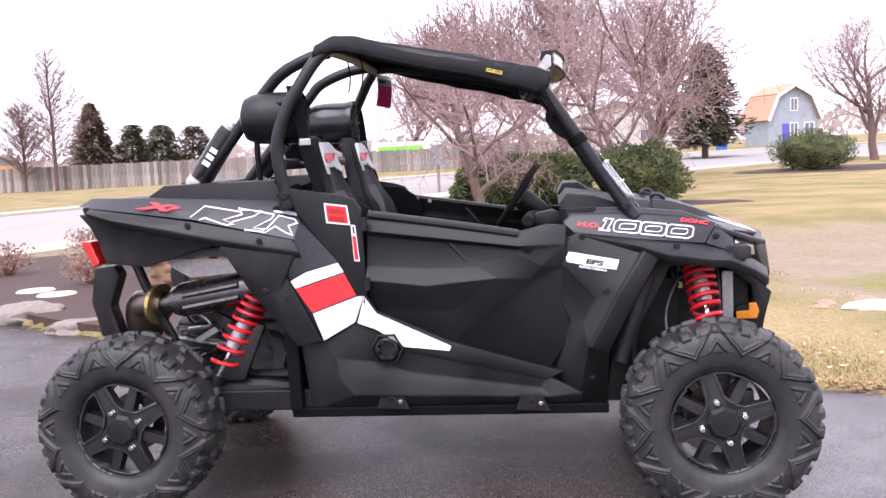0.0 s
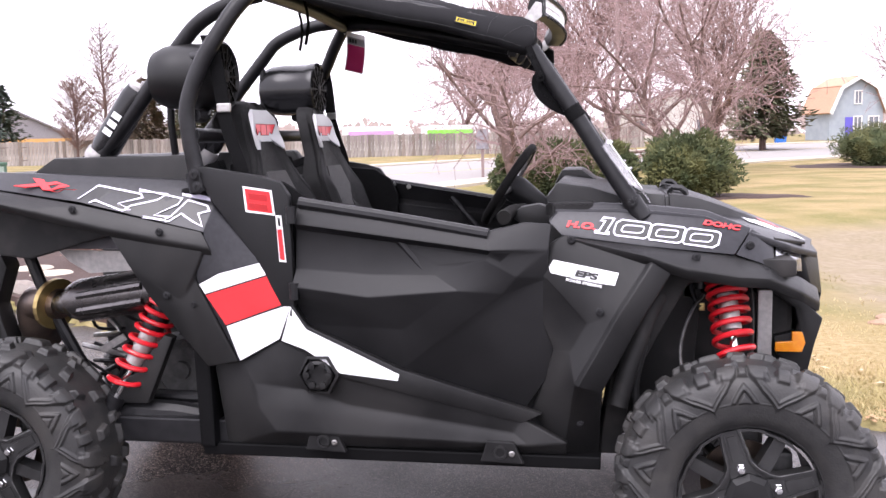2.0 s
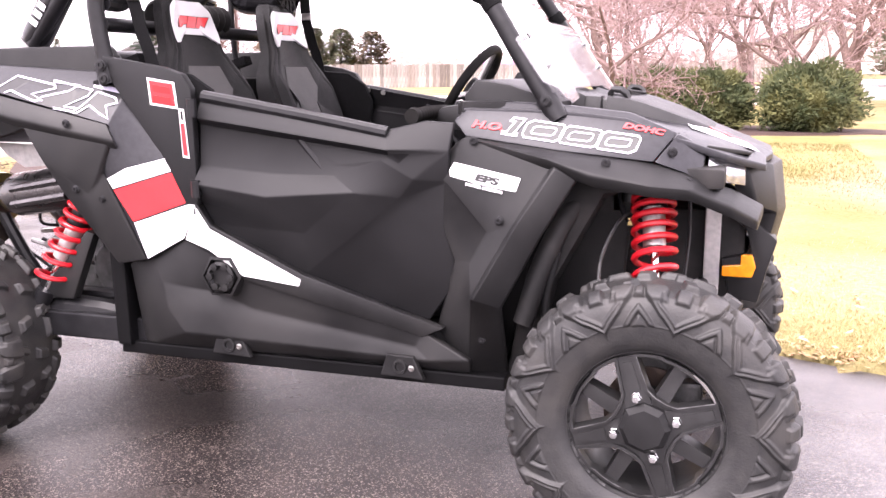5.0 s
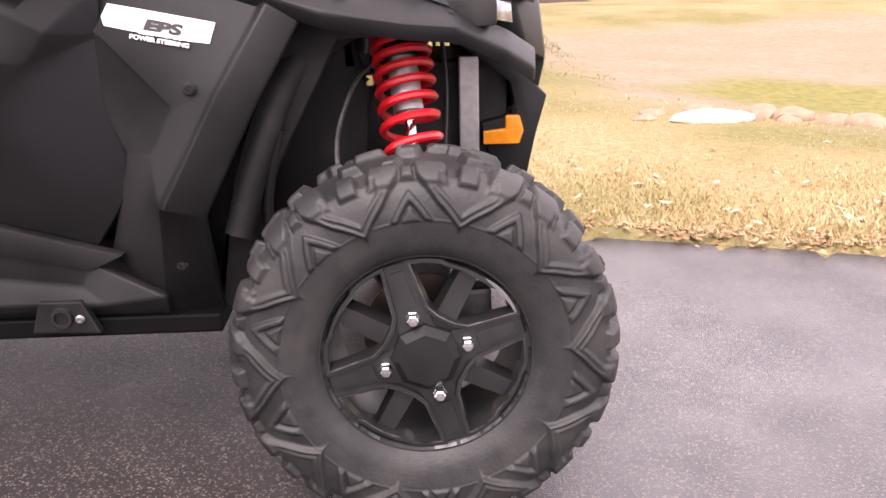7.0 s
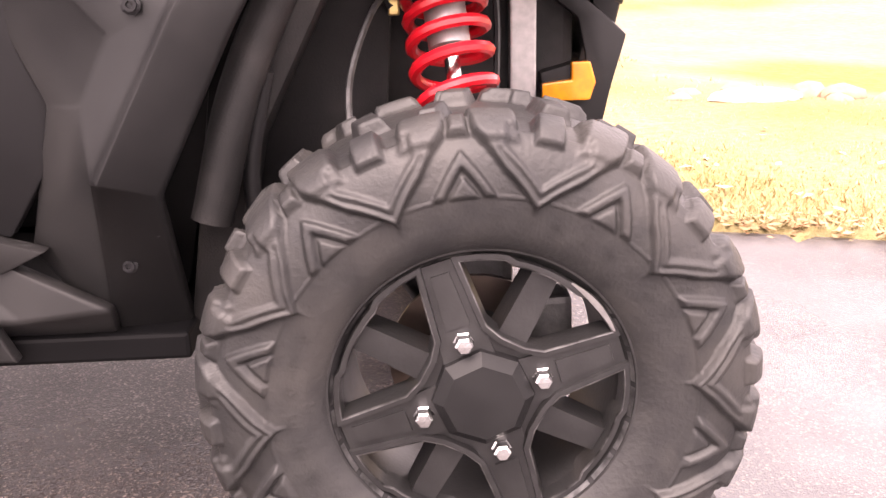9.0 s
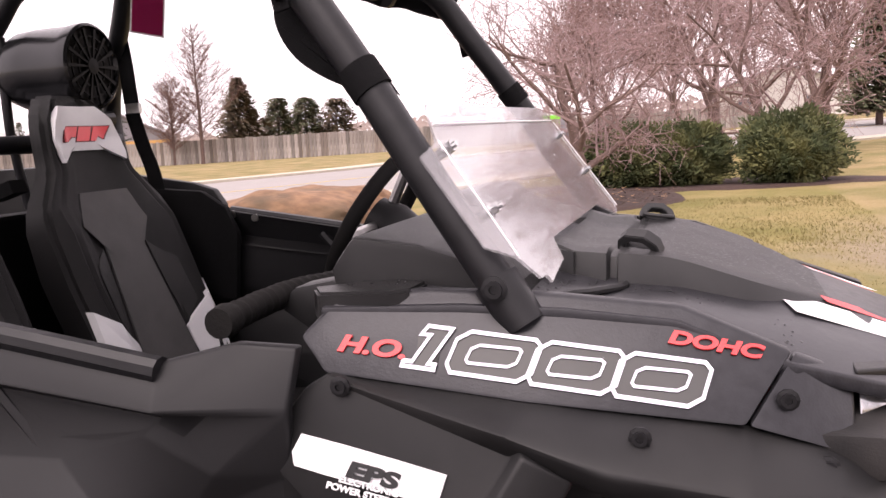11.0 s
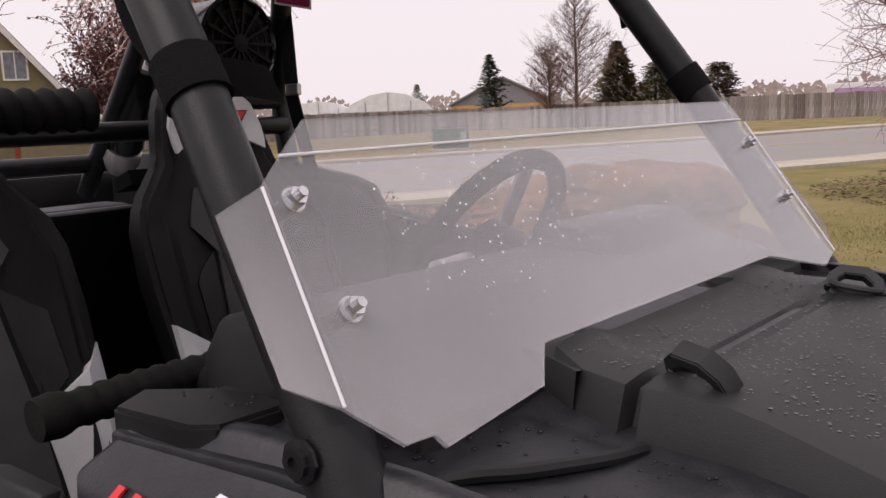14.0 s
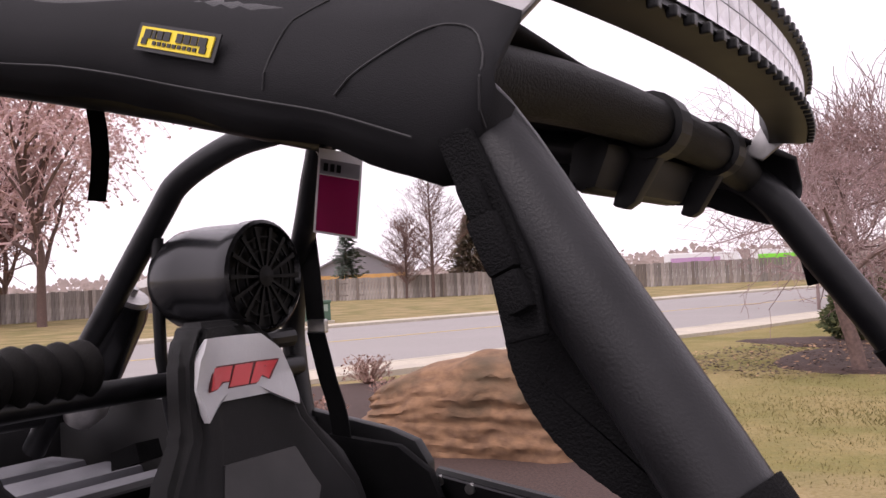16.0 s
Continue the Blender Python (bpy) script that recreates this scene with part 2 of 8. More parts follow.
def glass_mat():
    """Thin wet polycarbonate with a pale veil painted in for reflected sky."""
    m = bpy.data.materials.new("veiled_polycarbonate")
    m.use_nodes = True
    n, l = m.node_tree.nodes, m.node_tree.links
    b = n["Principled BSDF"]
    tr = n.new("ShaderNodeBsdfTransparent")
    tr.inputs[0].default_value = (0.93, 0.93, 0.94, 1)
    b.inputs["Base Color"].default_value = (0.82, 0.8, 0.82, 1)
    b.inputs["Roughness"].default_value = 0.12
    co = n.new("ShaderNodeTexCoord")
    a = n.new("ShaderNodeTexNoise")
    a.inputs["Scale"].default_value, a.inputs["Detail"].default_value = 5.0, 6
    l.new(co.outputs["Object"], a.inputs["Vector"])
    r = n.new("ShaderNodeMapRange")
    r.inputs["From Min"].default_value, r.inputs["From Max"].default_value = 0.3, 0.7
    r.inputs["To Min"].default_value, r.inputs["To Max"].default_value = 0.8, 1.15
    l.new(a.outputs["Fac"], r.inputs["Value"])
    # painted sky reflection: the veil's pale colour thickens towards the hood
    sep = n.new("ShaderNodeSeparateXYZ")
    l.new(co.outputs["Object"], sep.inputs[0])
    low = n.new("ShaderNodeMapRange")
    low.inputs["From Min"].default_value, low.inputs["From Max"].default_value = 1.14, 1.345
    low.inputs["To Min"].default_value, low.inputs["To Max"].default_value = 0.19, 0.1
    l.new(sep.outputs["Z"], low.inputs["Value"])
    mul = n.new("ShaderNodeMath")
    mul.operation = 'MULTIPLY'
    l.new(r.outputs[0], mul.inputs[0])
    l.new(low.outputs[0], mul.inputs[1])
    r = mul
    mx = n.new("ShaderNodeMixShader")
    l.new(r.outputs[0], mx.inputs[0])
    l.new(tr.outputs[0], mx.inputs[1])
    l.new(b.outputs[0], mx.inputs[2])
    # clear gloss over all
    lw = n.new("ShaderNodeLayerWeight")
    lw.inputs["Blend"].default_value = 0.5
    fr = n.new("ShaderNodeMath")
    fr.operation = 'POWER'
    fr.inputs[1].default_value = 2.6
    l.new(lw.outputs["Facing"], fr.inputs[0])
    ga = n.new("ShaderNodeMapRange")
    ga.inputs["To Min"].default_value, ga.inputs["To Max"].default_value = 0.03, 0.6
    l.new(fr.outputs[0], ga.inputs["Value"])
    fr = ga
    gl = n.new("ShaderNodeBsdfGlossy")
    gl.inputs["Roughness"].default_value = 0.06
    top = n.new("ShaderNodeMixShader")
    l.new(fr.outputs[0], top.inputs[0])
    l.new(mx.outputs[0], top.inputs[1])
    l.new(gl.outputs[0], top.inputs[2])
    l.new(top.outputs[0], n["Material Output"].inputs["Surface"])
    return m


M_SHIELD = glass_mat()
M_DROP = mat("water_drop", (0.85, 0.85, 0.87), (0.8, 0.8, 0.82), 0.08)


# ---- mesh helpers ----
def part(name, bm, material, parent=None, label="", smooth=False, kind=""):
    me = bpy.data.meshes.new(name)
    bm.to_mesh(me)
    bm.free()
    me.materials.append(material)
    if smooth:
        for p in me.polygons:
            p.use_smooth = True
        me.set_sharp_from_angle(angle=radians(38))
    ob = new(name, me)
    if parent is not None:
        ob.parent = parent
    if label or kind:
        tagged(ob, label, kind=kind)
    return ob


def raw(name, verts, faces, material, parent=None, label="", smooth=False, kind=""):
    me = bpy.data.meshes.new(name)
    me.from_pydata(verts, [], faces)
    me.materials.append(material)
    if smooth:
        for p in me.polygons:
            p.use_smooth = True
    ob = new(name, me)
    if parent is not None:
        ob.parent = parent
    if label or kind:
        tagged(ob, label, kind=kind)
    return ob


def thing(name, label, category, at=(0, 0, 0), group="", kind=""):
    ob = new(name)
    ob.location = at
    return tagged(ob, label, category, group, kind)


def box(bm, x0, x1, y0, y1, z0, z1, bevel=0.0):
    vs = [bm.verts.new((x, y, z)) for x in (x0, x1) for y in (y0, y1) for z in (z0, z1)]
    fs = [bm.faces.new([vs[i] for i in q]) for q in ((0, 1, 3, 2), (4, 6, 7, 5), (0, 4, 5, 1), (2, 3, 7, 6), (0, 2, 6, 4), (1, 5, 7, 3))]
    if bevel:
        es = list({e for f in fs for e in f.edges})
        bmesh.ops.bevel(bm, geom=es, offset=bevel, segments=2, affect='EDGES', profile=0.6)
    return bm


def spline(pts, n=6):
    """Catmull-Rom through the points."""
    p = [Vector(q) for q in pts]
    if len(p) < 3:
        return p
    out = []
    ext = [p[0] * 2 - p[1]] + p + [p[-1] * 2 - p[-2]]
    for i in range(1, len(ext) - 2):
        a, b, c, d = ext[i - 1:i + 3]
        for k in range(n):
            t = k / n
            out.append(0.5 * ((2 * b) + (c - a) * t + (2 * a - 5 * b + 4 * c - d) * t * t + (3 * b - a - 3 * c + d) * t ** 3))
    out.append(p[-1])
    return out


def tube(bm, pts, r, seg=12, n=6, radii=None, cap=True, soft=True):
    """A round tube along the points; radii: one for each given point."""
    line = spline(pts, n) if soft else [Vector(q) for q in pts]
    if radii:
        idx = np.linspace(0, len(radii) - 1, len(line))
        rs = [float(v) for v in np.interp(idx, range(len(radii)), radii)]
    else:
        rs = [r] * len(line)
    up = None
    rings = []
    for i, q in enumerate(line):
        d = (line[min(i + 1, len(line) - 1)] - line[max(i - 1, 0)]).normalized()
        if up is None:
            up = d.orthogonal().normalized()
        else:
            up = (up - d * up.dot(d)).normalized()
        s = d.cross(up)
        rings.append([bm.verts.new(q + rs[i] * (math.cos(2 * math.pi * k / seg) * up + math.sin(2 * math.pi * k / seg) * s)) for k in range(seg)])
    for a, b in zip(rings, rings[1:]):
        for k in range(seg):
            bm.faces.new((a[k], a[(k + 1) % seg], b[(k + 1) % seg], b[k]))
    if cap:
        bm.faces.new(rings[0][::-1])
        bm.faces.new(rings[-1])
    return bm


def lathe(bm, prof, axis_at=(0, 0, 0), seg=48, axis='y'):
    """Turns (r, h) pairs round an axis through axis_at."""
    rings = []
    for r, h in prof:
        ring = []
        for k in range(seg):
            a = 2 * math.pi * k / seg
            c, s = r * math.cos(a), r * math.sin(a)
            v = {'y': (c, h, s), 'z': (c, s, h), 'x': (h, c, s)}[axis]
            ring.append(bm.verts.new((v[0] + axis_at[0], v[1] + axis_at[1], v[2] + axis_at[2])))
        rings.append(ring)
    for a, b in zip(rings, rings[1:]):
        for k in range(seg):
            bm.faces.new((a[k], a[(k + 1) % seg], b[(k + 1) % seg], b[k]))
    return bm


def slab(bm, poly, y0, y1, bevel=0.0):
    """Extrudes an (x, z) outline from y0 to y1."""
    a = [bm.verts.new((x, y0, z)) for x, z in poly]
    b = [bm.verts.new((x, y1, z)) for x, z in poly]
    fs = [bm.faces.new(a), bm.faces.new(b[::-1])]
    n = len(poly)
    for i in range(n):
        fs.append(bm.faces.new((a[i], b[i], b[(i + 1) % n], a[(i + 1) % n])))
    bmesh.ops.recalc_face_normals(bm, faces=fs)
    if bevel:
        bmesh.ops.bevel(bm, geom=list({e for f in fs for e in f.edges}), offset=bevel, segments=2, affect='EDGES', profile=0.6)
    return bm


def flat(bm, poly, z0, z1, bevel=0.0):
    """Extrudes an (x, y) outline from z0 to z1."""
    a = [bm.verts.new((x, y, z0)) for x, y in poly]
    b = [bm.verts.new((x, y, z1)) for x, y in poly]
    n = len(poly)
    fs = [bm.faces.new(a), bm.faces.new(b[::-1])]
    for i in range(n):
        fs.append(bm.faces.new((a[i], b[i], b[(i + 1) % n], a[(i + 1) % n])))
    bmesh.ops.recalc_face_normals(bm, faces=fs)
    if bevel:
        bmesh.ops.bevel(bm, geom=list({e for f in fs for e in f.edges}), offset=bevel, segments=2, affect='EDGES', profile=0.6)
    return bm


def shell(verts, faces, thick=0.02, bevel=0.006, mirror=False, inward=(0, 1, 0)):
    """A moulded sheet: faces over named corners, given thickness inward and softened edges."""
    bm = bmesh.new()
    s = -1 if mirror else 1
    keys = list(verts)
    vs = {k: bm.verts.new((verts[k][0], s * verts[k][1], verts[k][2])) for k in keys}
    back = {k: bm.verts.new((verts[k][0] + thick * inward[0], s * (verts[k][1] + thick * inward[1]), verts[k][2] + thick * inward[2])) for k in keys}
    count = {}
    for f in faces:
        q = f.split()
        bm.faces.new([vs[k] for k in q])
        bm.faces.new([back[k] for k in q[::-1]])
        for a, b in zip(q, q[1:] + q[:1]):
            count[frozenset((a, b))] = count.get(frozenset((a, b)), []) + [(a, b)]
    for e, use in count.items():
        if len(use) == 1:
            a, b = use[0]
            bm.faces.new((vs[b], vs[a], back[a], back[b]))
    bmesh.ops.recalc_face_normals(bm, faces=bm.faces)
    bm.normal_update()
    if bevel:
        es = [e for e in bm.edges if len(e.link_faces) == 2 and e.calc_face_angle(0) > 0.12]
        bmesh.ops.bevel(bm, geom=es, offset=bevel, segments=2, affect='EDGES', profile=0.5, clamp_overlap=True)
    return bm


def text_part(name, body, size, m, material, parent=None, label="", depth=0.0015, xs=1.0, offset=0.0, shear=0.0):
    """Raised lettering in the built-in font, turned into a mesh."""
    cu = bpy.data.curves.new(name, 'FONT')
    cu.body, cu.size, cu.extrude, cu.align_x, cu.align_y, cu.offset, cu.shear = body, size, depth, 'CENTER', 'CENTER', offset, shear
    tmp = new(name + "_tmp", cu)
    me = bpy.data.meshes.new_from_object(tmp.evaluated_get(bpy.context.evaluated_depsgraph_get()))
    bpy.data.objects.remove(tmp)
    bpy.data.curves.remove(cu)
    me.transform(m @ Matrix.Diagonal((xs, 1, 1, 1)))
    me.materials.clear()
    me.materials.append(material)
    me.name = name
    ob = new(name, me)
    if parent is not None:
        ob.parent = parent
    if label:
        tagged(ob, label)
    return ob


def plane_pose(origin, along, up):
    """A pose whose x runs along, y up and z out of a surface."""
    a = Vector(along).normalized()
    u = (Vector(up) - a * Vector(up).dot(a)).normalized()
    m = Matrix((a, u, a.cross(u))).transposed().to_4x4()
    m.translation = Vector(origin)
    return m


# ---- ground, road and beds ----
def hz(x, y):
    """The land dips gently to the street and rises again, with a dry basin beyond the grass verge."""
    z = float(np.interp(math.hypot(x, y), (6, 40, 66, 120), (0.0, -0.16, 0.08, 0.1)))
    z += 0.011 * max(0.0, min(y, 120) - 37) * min(1.0, max(0.0, (x + 4) / 12))
    e = ((x - 7.5) / 5.5) ** 2 + ((y - 7.4) / 6.2) ** 2
    if e < 1:
        z -= 0.38 * (1 - e) ** 1.0 if e > 0.5 else 0.19 + 0.1 * (1 - e / 0.5)
    return z


def drive_edge(x):
    """The far edge of the drive, as y over x."""
    return float(np.interp(x, (-40, -6.6, -5.2, -3.3, -1.0, 1.5, 2.7, 8, 40), (5.2, 5.2, 4.3, 3.05, 2.0, 1.17, 0.73, -1.4, -14)))


def steps(lo, hi, fine_lo, fine_hi, fine, grow=1.22):
    out = list(np.arange(fine_lo, fine_hi, fine))
    s, v = fine, fine_hi
    while v < hi:
        out.append(v)
        s *= grow
        v += s
    out.append(hi)
    s, v = fine, fine_lo
    while v > lo:
        s *= grow
        v -= s
        out.insert(0, max(v, lo))
    return out


def wob(x, y, f):
    return noise.noise(Vector((x * f, y * f, 3.3)))


def build_ground():
    xs = steps(-1500, 1500, -6, 13, 0.16)
    ys = steps(-1500, 1500, -5, 17, 0.16)
    verts, sand, green = [], [], []
    for y in ys:
        for x in xs:
            d = y - drive_edge(x)
            z = hz(x, y) + (0.035 if d > 0 else -0.03)
            if d > 0 and abs(x) < 20 and y < 25:
                z += 0.012 * wob(x, y, 2.2) + 0.03 * wob(x, y, 0.4)
            e = math.hypot((x - 7.9) / 5.9, (y - 7.0) / 5.7) + 0.12 * wob(x, y, 0.5) + 0.05 * wob(x, y, 2)
            far_sand = 1 - min(1, max(0, (e - 0.9) / 0.16))
            g = math.hypot((x - 5.1) / 2.0, (y - 5.0) / 1.7) + 0.3 * wob(x, y, 0.9)
            sand.append(far_sand)
            green.append((1 - min(1, max(0, (g - 0.6) / 0.4))) * 0.85 * far_sand + (0.35 * (1 - far_sand) if x < 3 and y > 6.0 and x > -6 else 0.0))
            gy = y
            if -6 < x < 13 and abs(d) <= 0.16:
                # the sod ends on the drive's edge
                gy = drive_edge(x) + (0.012 if d > 0 else -0.012) + 0.03 * wob(x, 0, 2.5)
            verts.append((x, gy, z))
    nx = len(xs)
    faces = [(j * nx + i, j * nx + i + 1, (j + 1) * nx + i + 1, (j + 1) * nx + i) for j in range(len(ys) - 1) for i in range(nx - 1)]
    m = bpy.data.materials.new("dormant_lawn")
    m.use_nodes = True
    n, l = m.node_tree.nodes, m.node_tree.links
    b = n["Principled BSDF"]
    b.inputs["Roughness"].default_value, b.inputs["Specular IOR Level"].default_value = 0.95, 0.1
    co = n.new("ShaderNodeTexCoord")

    def two(c1, c2, scale, lo=0.35, hi=0.65, detail=6):
        t = n.new("ShaderNodeTexNoise")
        t.inputs["Scale"].default_value, t.inputs["Detail"].default_value = scale, detail
        l.new(co.outputs["Object"], t.inputs["Vector"])
        r = n.new("ShaderNodeValToRGB")
        r.color_ramp.elements[0].position, r.color_ramp.elements[1].position = lo, hi
        r.color_ramp.elements[0].color, r.color_ramp.elements[1].color = rgba(c1), rgba(c2)
        l.new(t.outputs["Fac"], r.inputs[0])
        return r.outputs[0]

    def mix(fac, a, c):
        x = n.new("ShaderNodeMixRGB")
        l.new(a, x.inputs[1])
        l.new(c, x.inputs[2])
        l.new(fac, x.inputs[0])
        return x.outputs[0]

    grass = mix(two((0, 0, 0), (1, 1, 1), 0.6, 0.4, 0.62), two((0.26, 0.193, 0.092), (0.34, 0.265, 0.148), 28), two((0.215, 0.185, 0.08), (0.155, 0.142, 0.058), 22))
    dirt = mix(two((0, 0, 0), (1, 1, 1), 0.9, 0.42, 0.6), two((0.28, 0.232, 0.165), (0.225, 0.182, 0.125), 9), two((0.2, 0.165, 0.105), (0.27, 0.22, 0.15), 16))
    turf = two((0.13, 0.14, 0.035), (0.24, 0.2, 0.06), 11)
    at1, at2 = n.new("ShaderNodeAttribute"), n.new("ShaderNodeAttribute")
    at1.attribute_name, at2.attribute_name = "sand", "green"
    out = mix(at2.outputs["Fac"], mix(at1.outputs["Fac"], grass, dirt), turf)
    l.new(out, b.inputs["Base Color"])
    bz = n.new("ShaderNodeTexNoise")
    bz.inputs["Scale"].default_value, bz.inputs["Detail"].default_value = 30, 5
    l.new(co.outputs["Object"], bz.inputs["Vector"])
    bp = n.new("ShaderNodeBump")
    bp.inputs["Strength"].default_value, bp.inputs["Distance"].default_value = 0.8, 0.03
    l.new(bz.outputs["Fac"], bp.inputs["Height"])
    l.new(bp.outputs[0], b.inputs["Normal"])
    ob = raw("ground", verts, faces, m, smooth=True)
    for name, vals in (("sand", sand), ("green", green)):
        a = ob.data.attributes.new(name, 'FLOAT', 'POINT')
        a.data.foreach_set("value", vals)
    tagged(ob, "dormant yellow lawn with a bare sandy basin", "ground", kind="structure")


build_ground()


def strip(name, left, right, lift, material, label, category, sub=8, skirt=0.12):
    """A band between two lines, laid over the land with its edges turned down."""
    a, b = spline(left, sub), spline(right, sub)
    n = min(len(a), len(b))
    verts, faces = [], []
    cols = 7
    for i in range(n):
        for c in range(cols):
            f = min(max((c - 1) / (cols - 3), 0), 1)
            p = a[i].lerp(b[i], f)
            verts.append((p.x, p.y, hz(p.x, p.y) + lift - (skirt if c in (0, cols - 1) else 0)))
    for i in range(n - 1):
        for c in range(cols - 1):
            k = i * cols + c
            faces.append((k, k + 1, k + cols + 1, k + cols))
    ob = raw(name, verts, faces, material)
    bm = bmesh.new()
    bm.from_mesh(ob.data)
    bmesh.ops.recalc_face_normals(bm, faces=bm.faces)
    if sum(f.normal.z for f in bm.faces) < 0:
        bmesh.ops.reverse_faces(bm, faces=bm.faces)
    bm.to_mesh(ob.data)
    bm.free()
    return tagged(ob, label, category, kind="structure")


def asphalt_mat():
    """Old drive asphalt, damp in patches, with pale grit."""
    m = mat("drive_asphalt", (0.03, 0.028, 0.0295), (0.058, 0.053, 0.053), 0.5, scale=3, bump=0.0)
    n, l = m.node_tree.nodes, m.node_tree.links
    b = n["Principled BSDF"]
    co = n.new("ShaderNodeTexCoord")
    v = n.new("ShaderNodeTexVoronoi")
    v.inputs["Scale"].default_value = 240
    l.new(co.outputs["Object"], v.inputs["Vector"])
    r = n.new("ShaderNodeValToRGB")
    r.color_ramp.elements[0].position, r.color_ramp.elements[1].position = 0.78, 1.0
    sep = n.new("ShaderNodeSeparateColor")
    l.new(v.outputs["Color"], sep.inputs[0])
    l.new(sep.outputs[0], r.inputs[0])
    old = b.inputs["Base Color"].links[0].from_socket
    mx = n.new("ShaderNodeMixRGB")
    mx.inputs[2].default_value = (0.17, 0.142, 0.124, 1)
    l.new(r.outputs[0], mx.inputs[0])
    l.new(old, mx.inputs[1])
    l.new(mx.outputs[0], b.inputs["Base Color"])
    # an older, coarser brown strip of paving between two smoother grey ones
    sx = n.new("ShaderNodeSeparateXYZ")
    l.new(co.outputs["Object"], sx.inputs[0])
    edge = n.new("ShaderNodeTexNoise")
    edge.inputs["Scale"].default_value, edge.inputs["Detail"].default_value = 1.3, 5
    l.new(co.outputs["Object"], edge.inputs["Vector"])
    wander = n.new("ShaderNodeMath")
    wander.operation = 'MULTIPLY_ADD'
    wander.inputs[1].default_value = 1.6
    l.new(edge.outputs["Fac"], wander.inputs[0])
    l.new(sx.outputs["X"], wander.inputs[2])
    new_pave = n.new("ShaderNodeMapRange")
    new_pave.inputs["From Min"].default_value, new_pave.inputs["From Max"].default_value = 1.5, 2.3
    l.new(wander.outputs[0], new_pave.inputs["Value"])
    tone = n.new("ShaderNodeMixRGB")
    tone.blend_type = 'MULTIPLY'
    tone.inputs[0].default_value = 1.0
    shade = n.new("ShaderNodeMixRGB")
    shade.inputs[1].default_value = (0.62, 0.55, 0.53, 1)
    shade.inputs[2].default_value = (1.55, 1.6, 1.65, 1)
    l.new(new_pave.outputs[0], shade.inputs[0])
    l.new(old, tone.inputs[1])
    l.new(shade.outputs[0], tone.inputs[2])
    l.new(tone.outputs[0], mx.inputs[1])
    gloss = n.new("ShaderNodeMapRange")
    gloss.inputs["To Min"].default_value, gloss.inputs["To Max"].default_value = 0.1, 0.5
    l.new(new_pave.outputs[0], gloss.inputs["Value"])
    l.new(gloss.outputs[0], b.inputs["Specular IOR Level"])
    wet = n.new("ShaderNodeTexNoise")
    wet.inputs["Scale"].default_value, wet.inputs["Detail"].default_value = 0.9, 5
    l.new(co.outputs["Object"], wet.inputs["Vector"])
    wr = n.new("ShaderNodeMapRange")
    wr.inputs["From Min"].default_value, wr.inputs["From Max"].default_value = 0.4, 0.62
    wr.inputs["To Min"].default_value, wr.inputs["To Max"].default_value = 0.42, 0.14
    l.new(wet.outputs["Fac"], wr.inputs["Value"])
    l.new(wr.outputs[0], b.inputs["Roughness"])
    bp = n.new("ShaderNodeBump")
    bp.inputs["Strength"].default_value, bp.inputs["Distance"].default_value = 0.28, 0.004
    l.new(v.outputs["Distance"], bp.inputs["Height"])
    l.new(bp.outputs[0], b.inputs["Normal"])
    return m


M_DRIVE = asphalt_mat()


def build_drive():
    bm = bmesh.new()
    xs = [-40, -30, -20, -14, -10, -8] + [x * 0.25 for x in range(-28, 60)] + [16, 20, 28, 40]
    rows = []
    for x in xs:
        e = drive_edge(x) + 0.03 * wob(x, 0, 2.5)
        rows.append([bm.verts.new((x, y, z)) for y, z in ((e + 0.0, -0.05), (e, 0.0), (e - 1.5, 0.0), (-3, 0.0), (-40, 0.0))])
    for a, b in zip(rows, rows[1:]):
        for k in range(4):
            bm.faces.new((a[k], a[k + 1], b[k + 1], b[k]))
    bmesh.ops.recalc_face_normals(bm, faces=bm.faces)
    if sum(f.normal.z for f in bm.faces) < 0:
        bmesh.ops.reverse_faces(bm, faces=bm.faces)
    ob = part("driveway", bm, M_DRIVE)
    tagged(ob, "damp dark asphalt driveway with pale grit", "driveway", kind="structure")


build_drive()

NEAR = [(-22, -8), (-14.5, 3), (-10.3, 9.3), (-8.9, 12.4), (-7.3, 17), (-5.4, 22), (-3.0, 29.7), (2, 38), (9.5, 45), (22, 51), (60, 62)]
FARE = [(-36, -4), (-27, 8), (-22.5, 16.5), (-19.2, 26), (-15.5, 36), (-12, 45), (-7, 53), (0, 60), (9, 66), (22, 71), (62, 82)]
NEAR3, FAR3 = [(x, y, 0) for x, y in NEAR], [(x, y, 0) for x, y in FARE]
strip("road", NEAR3, FAR3, 0.07, M_ROAD, "pale worn asphalt street curving past the lawn", "road")


def shifted(line, d):
    out = []
    for i, p in enumerate(line):
        a, b = Vector(line[max(i - 1, 0)]), Vector(line[min(i + 1, len(line) - 1)])
        t = (b - a).normalized()
        out.append((p[0] + d * t.y, p[1] - d * t.x, 0))
    return out


strip("pavement", shifted(NEAR3, 0.15), shifted(NEAR3, 1.5), 0.115, M_CONC, "pale concrete pavement along the street", "pavement")
strip("pavement_far", shifted(FAR3, -0.15), shifted(FAR3, -1.6), 0.165, M_CONC, "pale concrete pavement across the street", "pavement")
strip("kerb", shifted(NEAR3, 0), shifted(NEAR3, 0.15), 0.12, M_CONC, "grey concrete street kerb", "kerb")
strip("kerb_far", shifted(FAR3, 0), shifted(FAR3, -0.15), 0.17, M_CONC, "grey concrete kerb across the street", "kerb")
